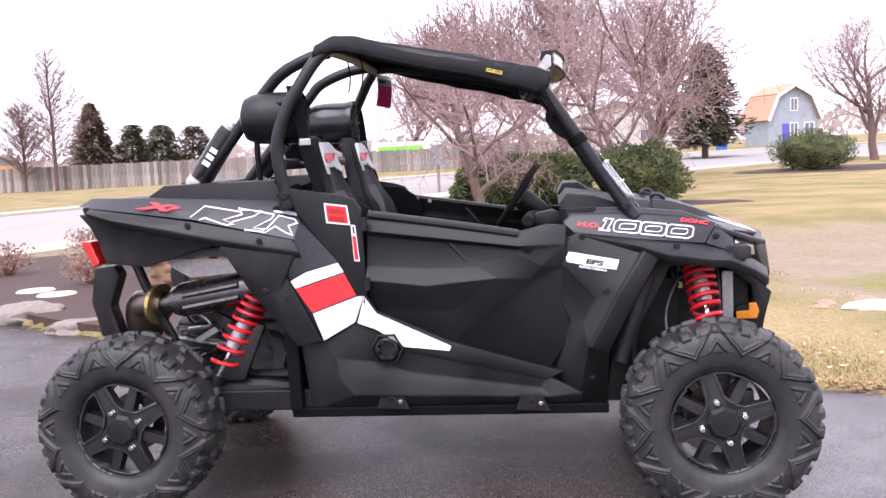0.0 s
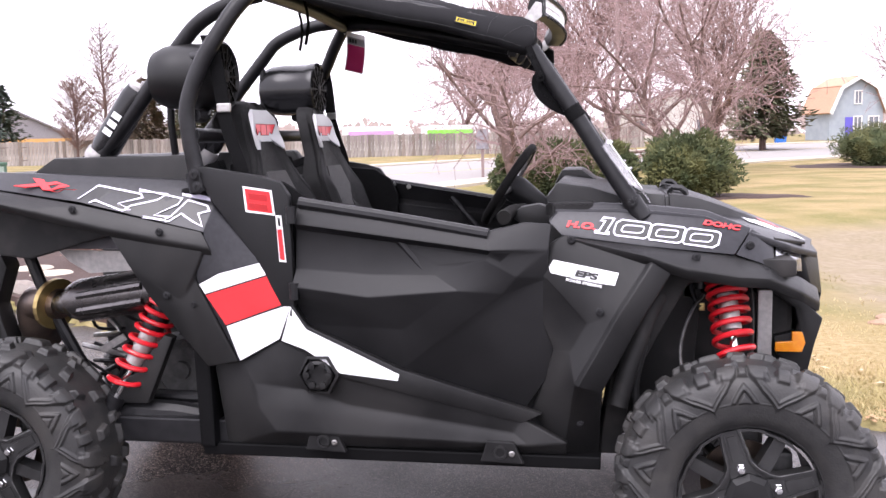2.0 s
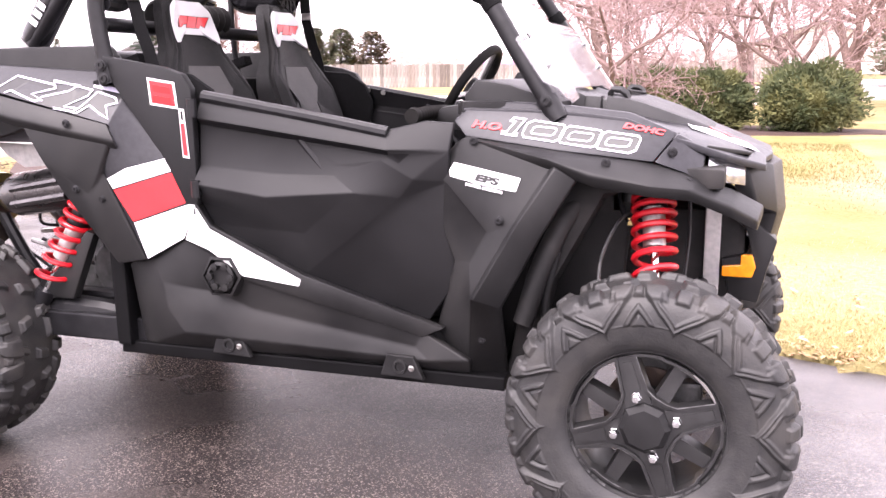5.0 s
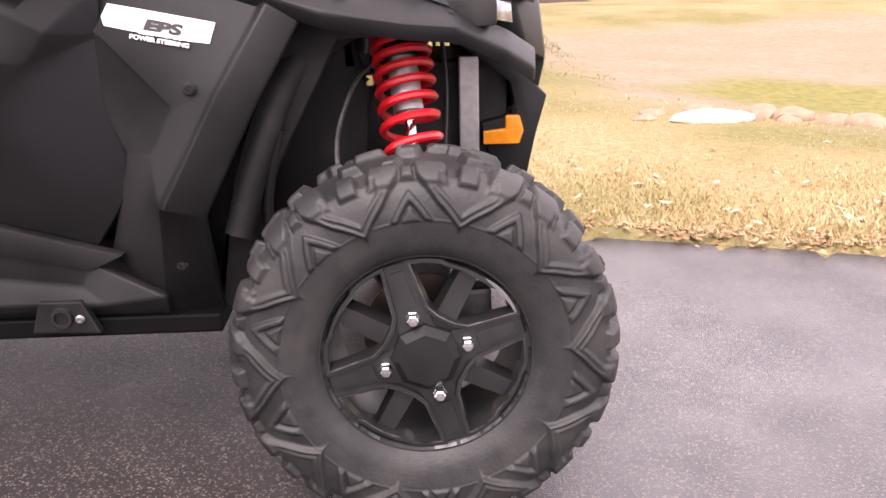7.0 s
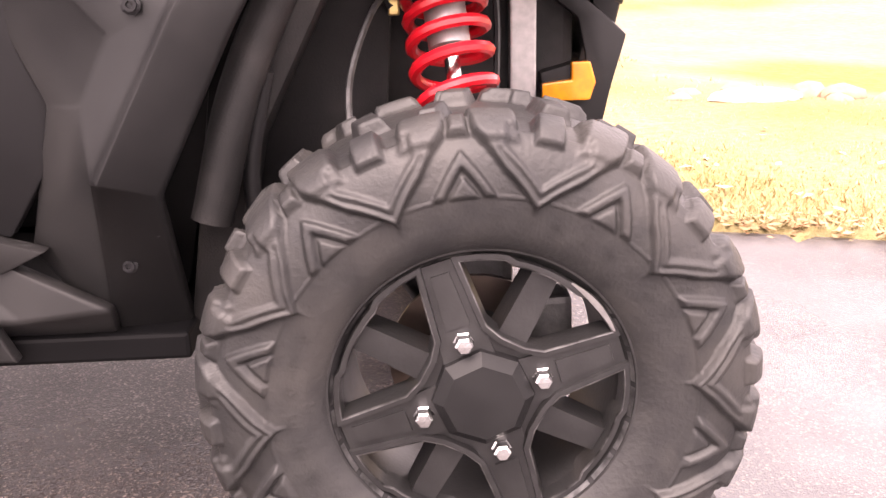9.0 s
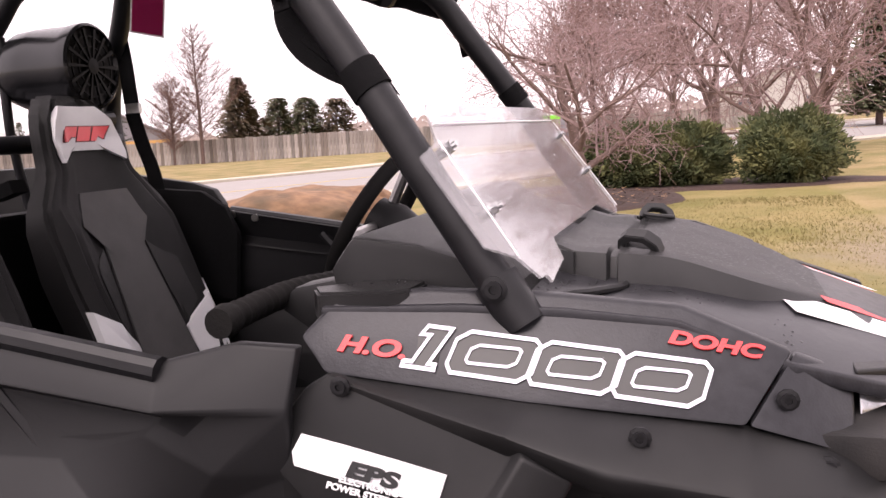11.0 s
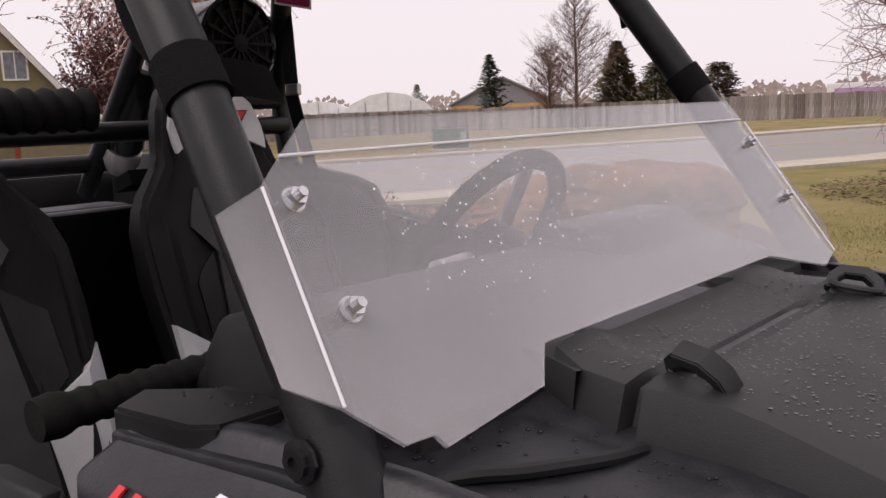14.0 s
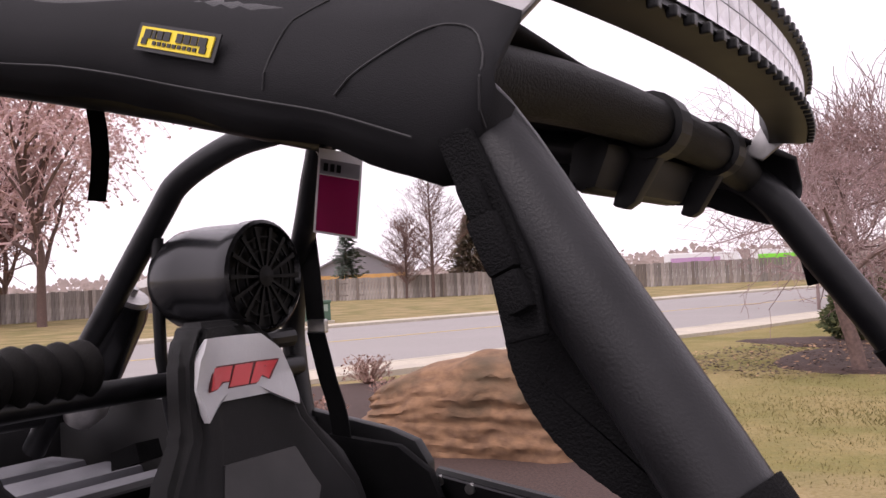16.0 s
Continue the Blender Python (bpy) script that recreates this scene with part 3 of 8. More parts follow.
MID = [((a[0] * 0.5 + b[0] * 0.5), (a[1] * 0.5 + b[1] * 0.5), 0) for a, b in zip(NEAR3, FAR3)]
strip("centre_line", shifted(MID, -0.07), shifted(MID, 0.07), 0.077, M_LINE, "faded yellow centre line on the street", "road marking", skirt=0.004)


def patch(name, cx, cy, rx, ry, lift, material, label, category, rot=0.0, ragged=0.15, rings=7, seg=56, dome=0.0):
    """An uneven round bed that follows the land."""
    verts, faces = [(cx, cy, hz(cx, cy) + lift + dome)], []
    for i in range(1, rings + 1):
        for k in range(seg):
            a = 2 * math.pi * k / seg
            f = i / rings * (1 + ragged * noise.noise(Vector((math.cos(a) * 1.7 + cx, math.sin(a) * 1.7 + cy, 1.0))))
            dx, dy = rx * f * math.cos(a), ry * f * math.sin(a)
            x, y = cx + dx * math.cos(rot) - dy * math.sin(rot), cy + dx * math.sin(rot) + dy * math.cos(rot)
            z = hz(x, y) + lift + dome * (1 - (i / rings) ** 2) + 0.02 * noise.noise(Vector((x * 5, y * 5, 0)))
            if i == rings:
                z = hz(x, y) - 0.03
            verts.append((x, y, z))
    for k in range(seg):
        faces.append((0, 1 + k, 1 + (k + 1) % seg))
    for i in range(rings - 1):
        for k in range(seg):
            a, b = 1 + i * seg + k, 1 + i * seg + (k + 1) % seg
            faces.append((a, a + seg, b + seg, b))
    return tagged(raw(name, verts, faces, material, smooth=True), label, category, kind="structure")


# the mulch bed at the mouth of the drive, with its boulder, stones and shrubs
strip("mulch_bed", [(-9.2, 8.4, 0), (-7.6, 9.6, 0), (-6.2, 10.9, 0), (-4.6, 10.2, 0), (-2.6, 8.9, 0), (-1.6, 7.4, 0)],
      [(-7.2, 6.0, 0), (-5.3, 4.5, 0), (-4.1, 3.62, 0), (-3.1, 3.02, 0), (-1.5, 2.5, 0), (-0.6, 4.6, 0)], 0.09, M_MULCH, "dark brown bark mulch bed", "flower bed")
strip("apron", [(-9.6, 7.0, 0), (-6.7, 5.6, 0), (-5.25, 4.95, 0)], [(-8.0, 4.6, 0), (-5.6, 3.9, 0), (-4.85, 3.75, 0)], 0.07, M_CONC, "tan concrete apron beside the drive", "pavement")
patch("tree_ring", -0.75, 14.2, 1.5, 2.2, 0.08, M_MULCH, "brown mulch ring round a crabapple trunk", "flower bed")
patch("shrub_ring", 0.6, 17.4, 4.4, 1.7, 0.08, M_MULCH, "brown mulch under the evergreen shrubs", "flower bed", rot=-0.1)
patch("mulch_island", 12.6, 37.3, 4.6, 3.0, 0.08, M_MULCH, "brown mulch island in the lawn", "flower bed")


def rock(name, at, size, material, label, category="rock", sub=4, rough=0.25, seed=0, flat_top=0.0, group="", squash=1.0):
    bm = bmesh.new()
    bmesh.ops.create_icosphere(bm, subdivisions=sub, radius=1.0)
    for v in bm.verts:
        p = v.co.copy()
        o = Vector((seed * 7.1, seed * 3.3, seed))
        k = 1 + rough * noise.noise(p * 1.3 + o) + rough * 0.5 * noise.noise(p * 3.1 + o) + rough * 0.2 * noise.noise(p * 8 + o)
        q = p * k
        if flat_top and q.z > flat_top:
            q.z = flat_top + (q.z - flat_top) * 0.25
        v.co = Vector((q.x * size[0], q.y * size[1], q.z * size[2]))
    ob = part(name, bm, material, smooth=True)
    ob.location = at
    return tagged(ob, label, category, group)


def layered_boulder(at, size, label):
    """A blocky, bedded rock that falls away to one end."""
    bm = bmesh.new()
    bmesh.ops.create_icosphere(bm, subdivisions=6, radius=1.0)
    for v in bm.verts:
        p = v.co.copy()
        q = p / (abs(p.x) ** 5 + abs(p.y) ** 5 + abs(p.z) ** 5) ** 0.2
        q *= 1 + .1 * noise.noise(p * 1.4 + Vector((3, 1, 7))) + .05 * noise.noise(p * 3.4)
        bed = noise.noise(Vector((q.x * .9, q.y * .9, q.z * 7 + .8 * noise.noise(q * 1.2))))
        crag = .03 * noise.noise(Vector((q.x * 5, q.y * 5, q.z * 8))) + .014 * noise.noise(Vector((q.x * 14, q.y * 14, q.z * 18)))
        side = math.hypot(q.x, q.y)
        q.x, q.y = q.x * (1 + .02 * bed + crag), q.y * (1 + .024 * bed + crag)
        if q.z > 0:
            q.z *= float(np.interp(q.x, (-1.05, -.75, -.35, .1, .9), (.3, .55, .82, 1.0, .96)))
        q.z += .035 * noise.noise(Vector((q.x * 6, q.y * 2.5, 3))) * min(1, side + .3)
        v.co = Vector((q.x * size[0], q.y * size[1], q.z * size[2]))
    ob = part("boulder", bm, M_ROCK, smooth=True)
    ob.location = at
    tagged(ob, label, "boulder")


layered_boulder((-2.97, 6.45, 0.32), (1.08, 1.02, 0.56), "large orange-brown boulder with ragged layers in a mulch bed")
rock("kerb_stone", (-4.45, 4.0, 0.0), (0.55, 0.26, 0.15), M_STONE, "rough grey stone at the drive's edge", "stone", rough=0.35, seed=3)
rock("kerb_stone", (-3.6, 3.36, 0.0), (0.3, 0.2, 0.1), M_STONE, "small grey stone at the drive's edge", "stone", rough=0.35, seed=4)
for i, (x, y) in enumerate(((-5.2, 5.4), (-4.75, 5.05))):
    bm = bmesh.new()
    lathe(bm, [(0.0, 0.1), (0.19, 0.1), (0.21, 0.085), (0.21, 0.0)], (x, y, 0), 24, 'z')
    tagged(part("stepping_stone", bm, M_CONC), "round pale stepping stone on the mulch", "paving stone", "stepping stones")
rock("white_stone", (2.98, 3.12, hz(2.98, 3.12) + 0.05), (0.24, 0.1, 0.06), M_WROCK, "flat white stone at the basin's edge", "stone", rough=0.2, seed=8)
rng = random.Random(4)
for i in range(26):
    t = i / 25
    x, y = 2.65 + 2.9 * t + rng.uniform(-0.12, 0.12), 3.36 - 0.8 * t + rng.uniform(-0.14, 0.14)
    if 2.66 < x < 3.3 and y < 3.4:
        y = 3.42
    s = rng.uniform(0.045, 0.11)
    rock("cobble", (x, y, hz(x, y) + s * 0.3), (s * 1.3, s, s * 0.75), M_COBBLE, "rounded tan stone edging the dry basin", "stone", sub=2, rough=0.2, seed=20 + i, group="stones along the basin")


# ---- grass blades and litter along the drive ----
def blades(name, count, where, h, material, label, seed, wide=0.006):
    rnd = random.Random(seed)
    verts, faces = [], []
    for _ in range(count):
        x, y = where(rnd)
        z = hz(x, y) + 0.02
        a, hh = rnd.uniform(0, 6.28), h * rnd.uniform(0.5, 1.2)
        lx, ly = rnd.uniform(-0.8, 0.8) * hh, rnd.uniform(-0.8, 0.8) * hh
        dx, dy = wide * math.cos(a), wide * math.sin(a)
        k = len(verts)
        verts += [(x - dx, y - dy, z), (x + dx, y + dy, z), (x + lx, y + ly, z + hh)]
        faces.append((k, k + 1, k + 2))
    return tagged(raw(name, verts, faces, material), label, "grass", kind="stuff")


M_BLADE = mat("straw_blades", (0.4, 0.31, 0.15), (0.5, 0.41, 0.23), 0.9, scale=3, c3=(0.32, 0.28, 0.12), s3=1.0)
M_LITTER = mat("dead_leaf_litter", (0.26, 0.13, 0.06), (0.42, 0.27, 0.15), 0.9, scale=6)


def verge(rnd):
    x = rnd.uniform(0.6, 7.5)
    return x, drive_edge(x) + abs(rnd.gauss(0, 1.05)) + 0.02


def verge_edge(rnd):
    x = rnd.uniform(0.4, 6.5)
    return x, drive_edge(x) + rnd.gauss(0.05, 0.05)


def lawn(rnd):
    return rnd.uniform(-2.2, 3.0), rnd.uniform(5.5, 14)


blades("lawn_grass", 60000, verge, 0.035, M_BLADE, "short straw-coloured dormant grass of the verge", 1)
blades("lawn_grass", 22000, lawn, 0.04, mat("olive_blades", (0.17, 0.15, 0.055), (0.24, 0.195, 0.08), 0.9, scale=2), "short olive and straw lawn grass", 2, 0.008)


def litter(name, count, where, s0, s1, material, label, seed, lift=0.03):
    rnd = random.Random(seed)
    verts, faces = [], []
    for _ in range(count):
        x, y = where(rnd)
        s, a = rnd.uniform(s0, s1), rnd.uniform(0, 6.28)
        z = (hz(x, y) if y > drive_edge(x) else 0) + rnd.uniform(0.004, lift)
        k = len(verts)
        for j in range(4):
            t = a + j * 1.57
            r = s * (1 if j % 2 else 0.55)
            verts.append((x + r * math.cos(t), y + r * math.sin(t), z + rnd.uniform(0, s * 0.5)))
        faces.append((k, k + 1, k + 2, k + 3))
    return tagged(raw(name, verts, faces, material), label, "leaf litter", kind="stuff")


litter("leaf_litter", 2600, verge_edge, 0.008, 0.022, M_LITTER, "dead brown leaves along the drive's edge", 3, 0.05)
litter("leaf_litter", 260, verge, 0.015, 0.035, mat("pale_leaves", (0.55, 0.42, 0.3), (0.45, 0.33, 0.22), 0.9), "scattered pale dead leaves on the grass", 4, 0.07)


def bed(rnd):
    t = rnd.random()
    return -8.6 + 7.2 * t + rnd.uniform(-0.3, 0.3), 8.2 - 3.2 * t + rnd.uniform(-2.0, 1.6)


litter("bark_chips", 9000, bed, 0.012, 0.04, M_MULCH, "loose bark chips on the bed", 5, 0.075)


def ring(rnd):
    a, f = rnd.uniform(0, 6.28), rnd.random() ** 0.5
    return -1.5 + 1.95 * f * math.cos(a), 14.2 + 2.65 * f * math.sin(a)


litter("bark_chips", 2600, ring, 0.015, 0.05, M_MULCH, "loose bark chips round a trunk", 6, 0.15)
litter("leaf_litter", 500, ring, 0.02, 0.05, M_LITTER, "dead leaves on the mulch ring", 7, 0.16)


# ---- plants ----
def grow(rnd, base, top_h, spread, limbs, depth, trunk_r, lean=(0, 0), fork=0.25, twig=0.006, droop=0.0, upright=0.5, tips=None):
    """Trunk and limbs as tapered tubes; returns trunk verts/faces and twig verts/faces."""
    big, small = ([], []), ([], [])

    def seg_tube(store, line, radii, n):
        verts, faces = store
        rings = []
        up = None
        for i, q in enumerate(line):
            d = (line[min(i + 1, len(line) - 1)] - line[max(i - 1, 0)]).normalized()
            up = d.orthogonal().normalized() if up is None else (up - d * up.dot(d)).normalized()
            s = d.cross(up)
            k = len(verts)
            for j in range(n):
                a = 2 * math.pi * j / n
                verts.append(tuple(q + radii[i] * (math.cos(a) * up + math.sin(a) * s)))
            rings.append(k)
        for a, b in zip(rings, rings[1:]):
            for j in range(n):
                faces.append((a + j, a + (j + 1) % n, b + (j + 1) % n, b + j))

    def limb(p, d, length, r, level):
        n = 5 if level < 2 else 4
        line, q, dd = [p], p.copy(), d.copy()
        for i in range(n):
            dd = (dd + Vector((rnd.gauss(0, 0.16), rnd.gauss(0, 0.16), rnd.gauss(0, 0.1) + (upright * 0.12 if level < 3 else -droop * 0.35)))).normalized()
            q = q + dd * (length / n)
            line.append(q.copy())
        radii = [max(twig, r * (1 - 0.6 * i / n)) for i in range(n + 1)]
        seg_tube(big if level < 2 else small, line, radii, 7 if level < 2 else 3)
        if level >= depth:
            if tips is not None:
                tips.extend(line[1:])
            return
        kids = limbs[min(level, len(limbs) - 1)]
        for c in range(kids):
            f = fork + (1 - fork) * (c + rnd.random()) / kids
            i = min(int(f * n), n - 1)
            at = line[i].lerp(line[i + 1], f * n - i)
            a = rnd.uniform(0, 6.28)
            side = (dd.orthogonal().normalized() * math.cos(a) + dd.cross(dd.orthogonal()).normalized() * math.sin(a))
            nd = (dd * rnd.uniform(0.35, 0.8) + side * rnd.uniform(0.6, 1.0) * spread + Vector((0, 0, upright * 0.3))).normalized()
            limb(at, nd, length * rnd.uniform(0.5, 0.75), radii[i] * 0.6, level + 1)

    limb(Vector(base), Vector((lean[0], lean[1], 1)).normalized(), top_h, trunk_r, 0)
    return big, small


def tree(name, at, label, category, seed, top_h, spread, limbs, depth, trunk_r, twig_mat, fork=0.25, twig=0.006, droop=0.0, upright=0.5, berry=None, berry_size=0.03, berry_n=1, group="", lean=(0, 0)):
    rnd = random.Random(seed)
    z = hz(at[0], at[1])
    t = thing(name, label, category, (at[0], at[1], z), group)
    tips = []
    big, small = grow(rnd, (0, 0, -0.1), top_h, spread, limbs, depth, trunk_r, lean, fork, twig, droop, upright, tips)
    raw("trunk", *big, M_BARK, t, smooth=True)
    raw("fine_branching", *small, twig_mat, t, kind="stuff")
    if berry is not None:
        verts, faces = [], []
        for p in tips:
            for _ in range(berry_n):
                q = p + Vector((rnd.gauss(0, 0.05), rnd.gauss(0, 0.05), rnd.gauss(-0.03, 0.05)))
                s = berry_size * rnd.uniform(0.6, 1.3)
                k = len(verts)
                u = Vector((rnd.gauss(0, 1), rnd.gauss(0, 1), rnd.gauss(0, 1))).normalized()
                w = u.orthogonal().normalized()
                verts += [tuple(q + s * u), tuple(q + s * w), tuple(q - s * u * 0.6 + s * 0.4 * u.cross(w)), tuple(q - s * w)]
                faces.append((k, k + 1, k + 2, k + 3))
        raw("crown", verts, faces, berry, t)
    return t


CRAB = dict(label="bare crabapple tree with pinkish twigs and dried berries", category="tree", spread=1.5, limbs=(8, 6, 5, 4), depth=4, twig_mat=M_TWIG, fork=0.22, upright=0.3, berry=M_BERRY, group="crabapple trees")
tree("crabapple_tree", (-0.65, 12.4), seed=11, top_h=2.5, trunk_r=0.11, berry_size=0.009, twig=0.004, **CRAB)
tree("crabapple_tree", (2.6, 21.5), seed=12, top_h=3.4, trunk_r=0.14, berry_size=0.01275, twig=0.005, **dict(CRAB, spread=1.25))
tree("crabapple_tree", (4.6, 30), seed=13, top_h=5.2, trunk_r=0.18, berry_size=0.02025, twig=0.008, **dict(CRAB, spread=1.0))
tree("crabapple_tree", (-3.2, 33), seed=14, top_h=4.6, trunk_r=0.15, berry_size=0.02175, twig=0.008, **CRAB)
tree("crabapple_tree", (5.4, 38), seed=15, top_h=5.8, trunk_r=0.25, berry_size=0.027, twig=0.01, **dict(CRAB, spread=0.9))
tree("crabapple_tree", (16.6, 44), seed=16, top_h=4.4, trunk_r=0.22, berry_size=0.027, twig=0.01, **dict(CRAB, spread=0.7))
tree("crabapple_tree", (1.6, 40), seed=17, top_h=5.6, trunk_r=0.22, berry_size=0.024, twig=0.009, **dict(CRAB, spread=0.9))

BARE = dict(category="tree", spread=0.62, limbs=(22, 6, 5), depth=3, twig_mat=M_TWIGB, upright=0.9)
def pyramid_tree(at, h, r, label, seed, twig_mat, trunk_r=0.16, thick=0.016, limbs=80):
    """A bare tree with one straight leader and rising side limbs, longest low down."""
    rnd = random.Random(seed)
    t = thing("bare_tree", label, "tree", (at[0], at[1], hz(*at)))
    bm = bmesh.new()
    tube(bm, [(0, 0, -0.1), (0.04, 0.02, h * 0.4), (-0.03, 0, h * 0.75), (0, 0, h)], 0.1, 8, 4, radii=[trunk_r, trunk_r * 0.75, trunk_r * 0.35, 0.02])
    part("trunk", bm, M_BARK, t, smooth=True)
    verts, faces = [], []

    def rod(a, b, r0, r1):
        d = (b - a).normalized()
        u = d.orthogonal().normalized()
        w = d.cross(u)
        k = len(verts)
        for p, rr in ((a, r0), (b, r1)):
            for j in range(3):
                g = 2.094 * j
                verts.append(tuple(p + rr * (u * math.cos(g) + w * math.sin(g))))
        for j in range(3):
            faces.append((k + j, k + (j + 1) % 3, k + 3 + (j + 1) % 3, k + 3 + j))

    for i in range(limbs):
        f = 0.16 + 0.8 * (i + rnd.random()) / limbs
        g = i * 2.4 + rnd.gauss(0, 0.3)
        length = r * 1.6 * min(1, (f - 0.08) / 0.16) * (1 - f) ** 0.8 * rnd.uniform(0.75, 1.15) + 0.25
        d = Vector((math.cos(g), math.sin(g), rnd.uniform(0.45, 0.8))).normalized()
        p = Vector((0, 0, f * h))
        n = 4
        for k in range(n):
            d2 = (d + Vector((rnd.gauss(0, 0.1), rnd.gauss(0, 0.1), 0.08 + rnd.gauss(0, 0.05)))).normalized()
            e = p + d2 * length / n
            rod(p, e, thick * (2.0 - 0.4 * k), thick * (1.6 - 0.4 * k))
            for _ in range(4):
                o = p.lerp(e, rnd.random())
                q = o + (d2 * 0.8 + Vector((rnd.gauss(0, 0.5), rnd.gauss(0, 0.5), rnd.gauss(0.25, 0.3)))).normalized() * length * rnd.uniform(0.16, 0.34)
                rod(o, q, thick * 0.7, thick * 0.45)
                for _ in range(3):
                    o2 = o.lerp(q, rnd.uniform(0.3, 1))
                    rod(o2, o2 + Vector((rnd.gauss(0, 0.5), rnd.gauss(0, 0.5), rnd.gauss(0.35, 0.3))).normalized() * length * rnd.uniform(0.08, 0.16), thick * 0.5, thick * 0.3)
            p, d = e, d2
    raw("fine_branching", verts, faces, twig_mat, t, kind="stuff")
    return t


pyramid_tree((-36.2, 60.2), 10.5, 3.4, "tall bare tree with a narrow pointed crown", 21, M_TWIGB)
pyramid_tree((-38.8, 60.4), 6.6, 2.4, "smaller bare tree beside a fence", 22, M_TWIGB, 0.11)
for i, (x, y, h) in enumerate(((-8, 84, 9), (-3, 92, 11), (-14, 90, 8), (6, 96, 12), (14, 90, 10), (-1, 70, 8))):
    tree("bare_tree", (x, y), "bare brown tree beyond the fence", seed=30 + i, top_h=h, trunk_r=0.2, fork=0.2, twig=0.03, group="far bare trees", **BARE)
tree("birch_tree", (-43, 30.5), "weeping birch with hanging pink-brown twigs", "tree", 41, 10.5, 0.9, (20, 9, 8), 3, 0.28, M_CATKIN, fork=0.25, twig=0.014, droop=1.0, upright=0.5, berry=M_CATKIN, berry_size=0.1, berry_n=2)
tree("bare_tree", (-50, 30), "dark red bare tree behind the fence", "tree", 42, 5.2, 0.9, (18, 9, 8), 3, 0.25, M_REDTWIG, fork=0.12, twig=0.02, berry=M_REDTWIG, berry_size=0.08, berry_n=2)
tree("bare_tree", (-58, 38), "brown bare tree near the house", "tree", 43, 7.0, 0.9, (14, 7, 6), 3, 0.25, M_TWIG, fork=0.2, twig=0.025)
tree("bare_tree", (-43, 16), "small bare yard tree", "tree", 44, 6.5, 0.8, (10, 5, 4), 3, 0.15, M_TWIGB, fork=0.25, twig=0.018)


def conifer(at, h, r, needle, label, seed, base=0.06, clumps=2600, uneven=0.25, group="", taper=0.85):
    rnd = random.Random(seed)
    z = hz(at[0], at[1])
    t = thing("conifer_tree", label, "tree", (at[0], at[1], z), group)
    bm = bmesh.new()
    tube(bm, [(0, 0, -0.1), (0, 0, h * 0.5), (0, 0, h * 0.97)], 0.1, 7, 3, radii=[0.03 * h, 0.018 * h, 0.004 * h])
    part("trunk", bm, M_BARK, t)
    verts, faces = [], []
    whorls = int(h * 5)
    for i in range(clumps):
        w = rnd.randrange(whorls) / whorls
        f = base + (1 - base) * (1 - (1 - w) ** 0.9)
        a = rnd.uniform(0, 6.28)
        edge = r * min(1, 0.55 + 3 * (f - base)) * (1 - f) ** taper * (1 + uneven * noise.noise(Vector((math.cos(a) * 1.5, math.sin(a) * 1.5, f * 9 + seed))) + rnd.uniform(-0.3, 0.25))
        rad = edge * rnd.uniform(0.35, 1.0)
        p = Vector((rad * math.cos(a), rad * math.sin(a), f * h - rad * 0.22 + rnd.gauss(0, 0.04 * h / 6)))
        s = 0.045 * h * rnd.uniform(0.5, 1.2)
        d = Vector((math.cos(a), math.sin(a), rnd.uniform(-0.5, 0.35)))
        u = d.cross(Vector((0, 0, 1))).normalized()
        k = len(verts)
        verts += [tuple(p + d * s), tuple(p + u * s * 0.45), tuple(p - d * s * 0.4), tuple(p - u * s * 0.45 + Vector((0, 0, -s * 0.3)))]
        faces.append((k, k + 1, k + 2, k + 3))
    raw("crown", verts, faces, needle, t)
    return t


conifer((-49.4, 66.8), 6.9, 1.9, M_NEEDLEB, "blue-green spruce standing behind the fence", 51, clumps=2200, uneven=1.3, taper=0.75)
conifer((-41.0, 75.2), 7.7, 3.0, M_RUST, "rusty green conifer behind the fence", 52, base=0.12, clumps=6000, uneven=0.9, taper=0.65)
conifer((-39.0, 79), 5.8, 2.4, M_NEEDLE, "rounded dark green conifer behind the fence", 53, base=0.2, clumps=5000, uneven=0.9, taper=0.4)
conifer((-36.8, 80.5), 5.7, 2.7, M_NEEDLE, "broad dark green conifer behind the fence", 54, base=0.2, clumps=6000, uneven=0.9, taper=0.4)
conifer((-34.0, 81.5), 5.5, 2.9, M_RUST, "brownish conifer behind the fence", 55, base=0.2, clumps=5000, uneven=0.9, taper=0.4)
conifer((10.4, 57), 7.6, 2.9, M_NEEDLE, "dark green conifer behind the crabapples", 56, base=0.15, clumps=6000, uneven=0.8, taper=0.6)
conifer((27.5, 66), 11, 3.0, M_NEEDLE, "tall dark conifer behind a house", 57, base=0.15, clumps=5000, uneven=0.8, taper=0.6)
conifer((-84, 96), 6.1, 2.2, M_NEEDLE, "small far conifer beside a greenhouse", 58, clumps=1200)


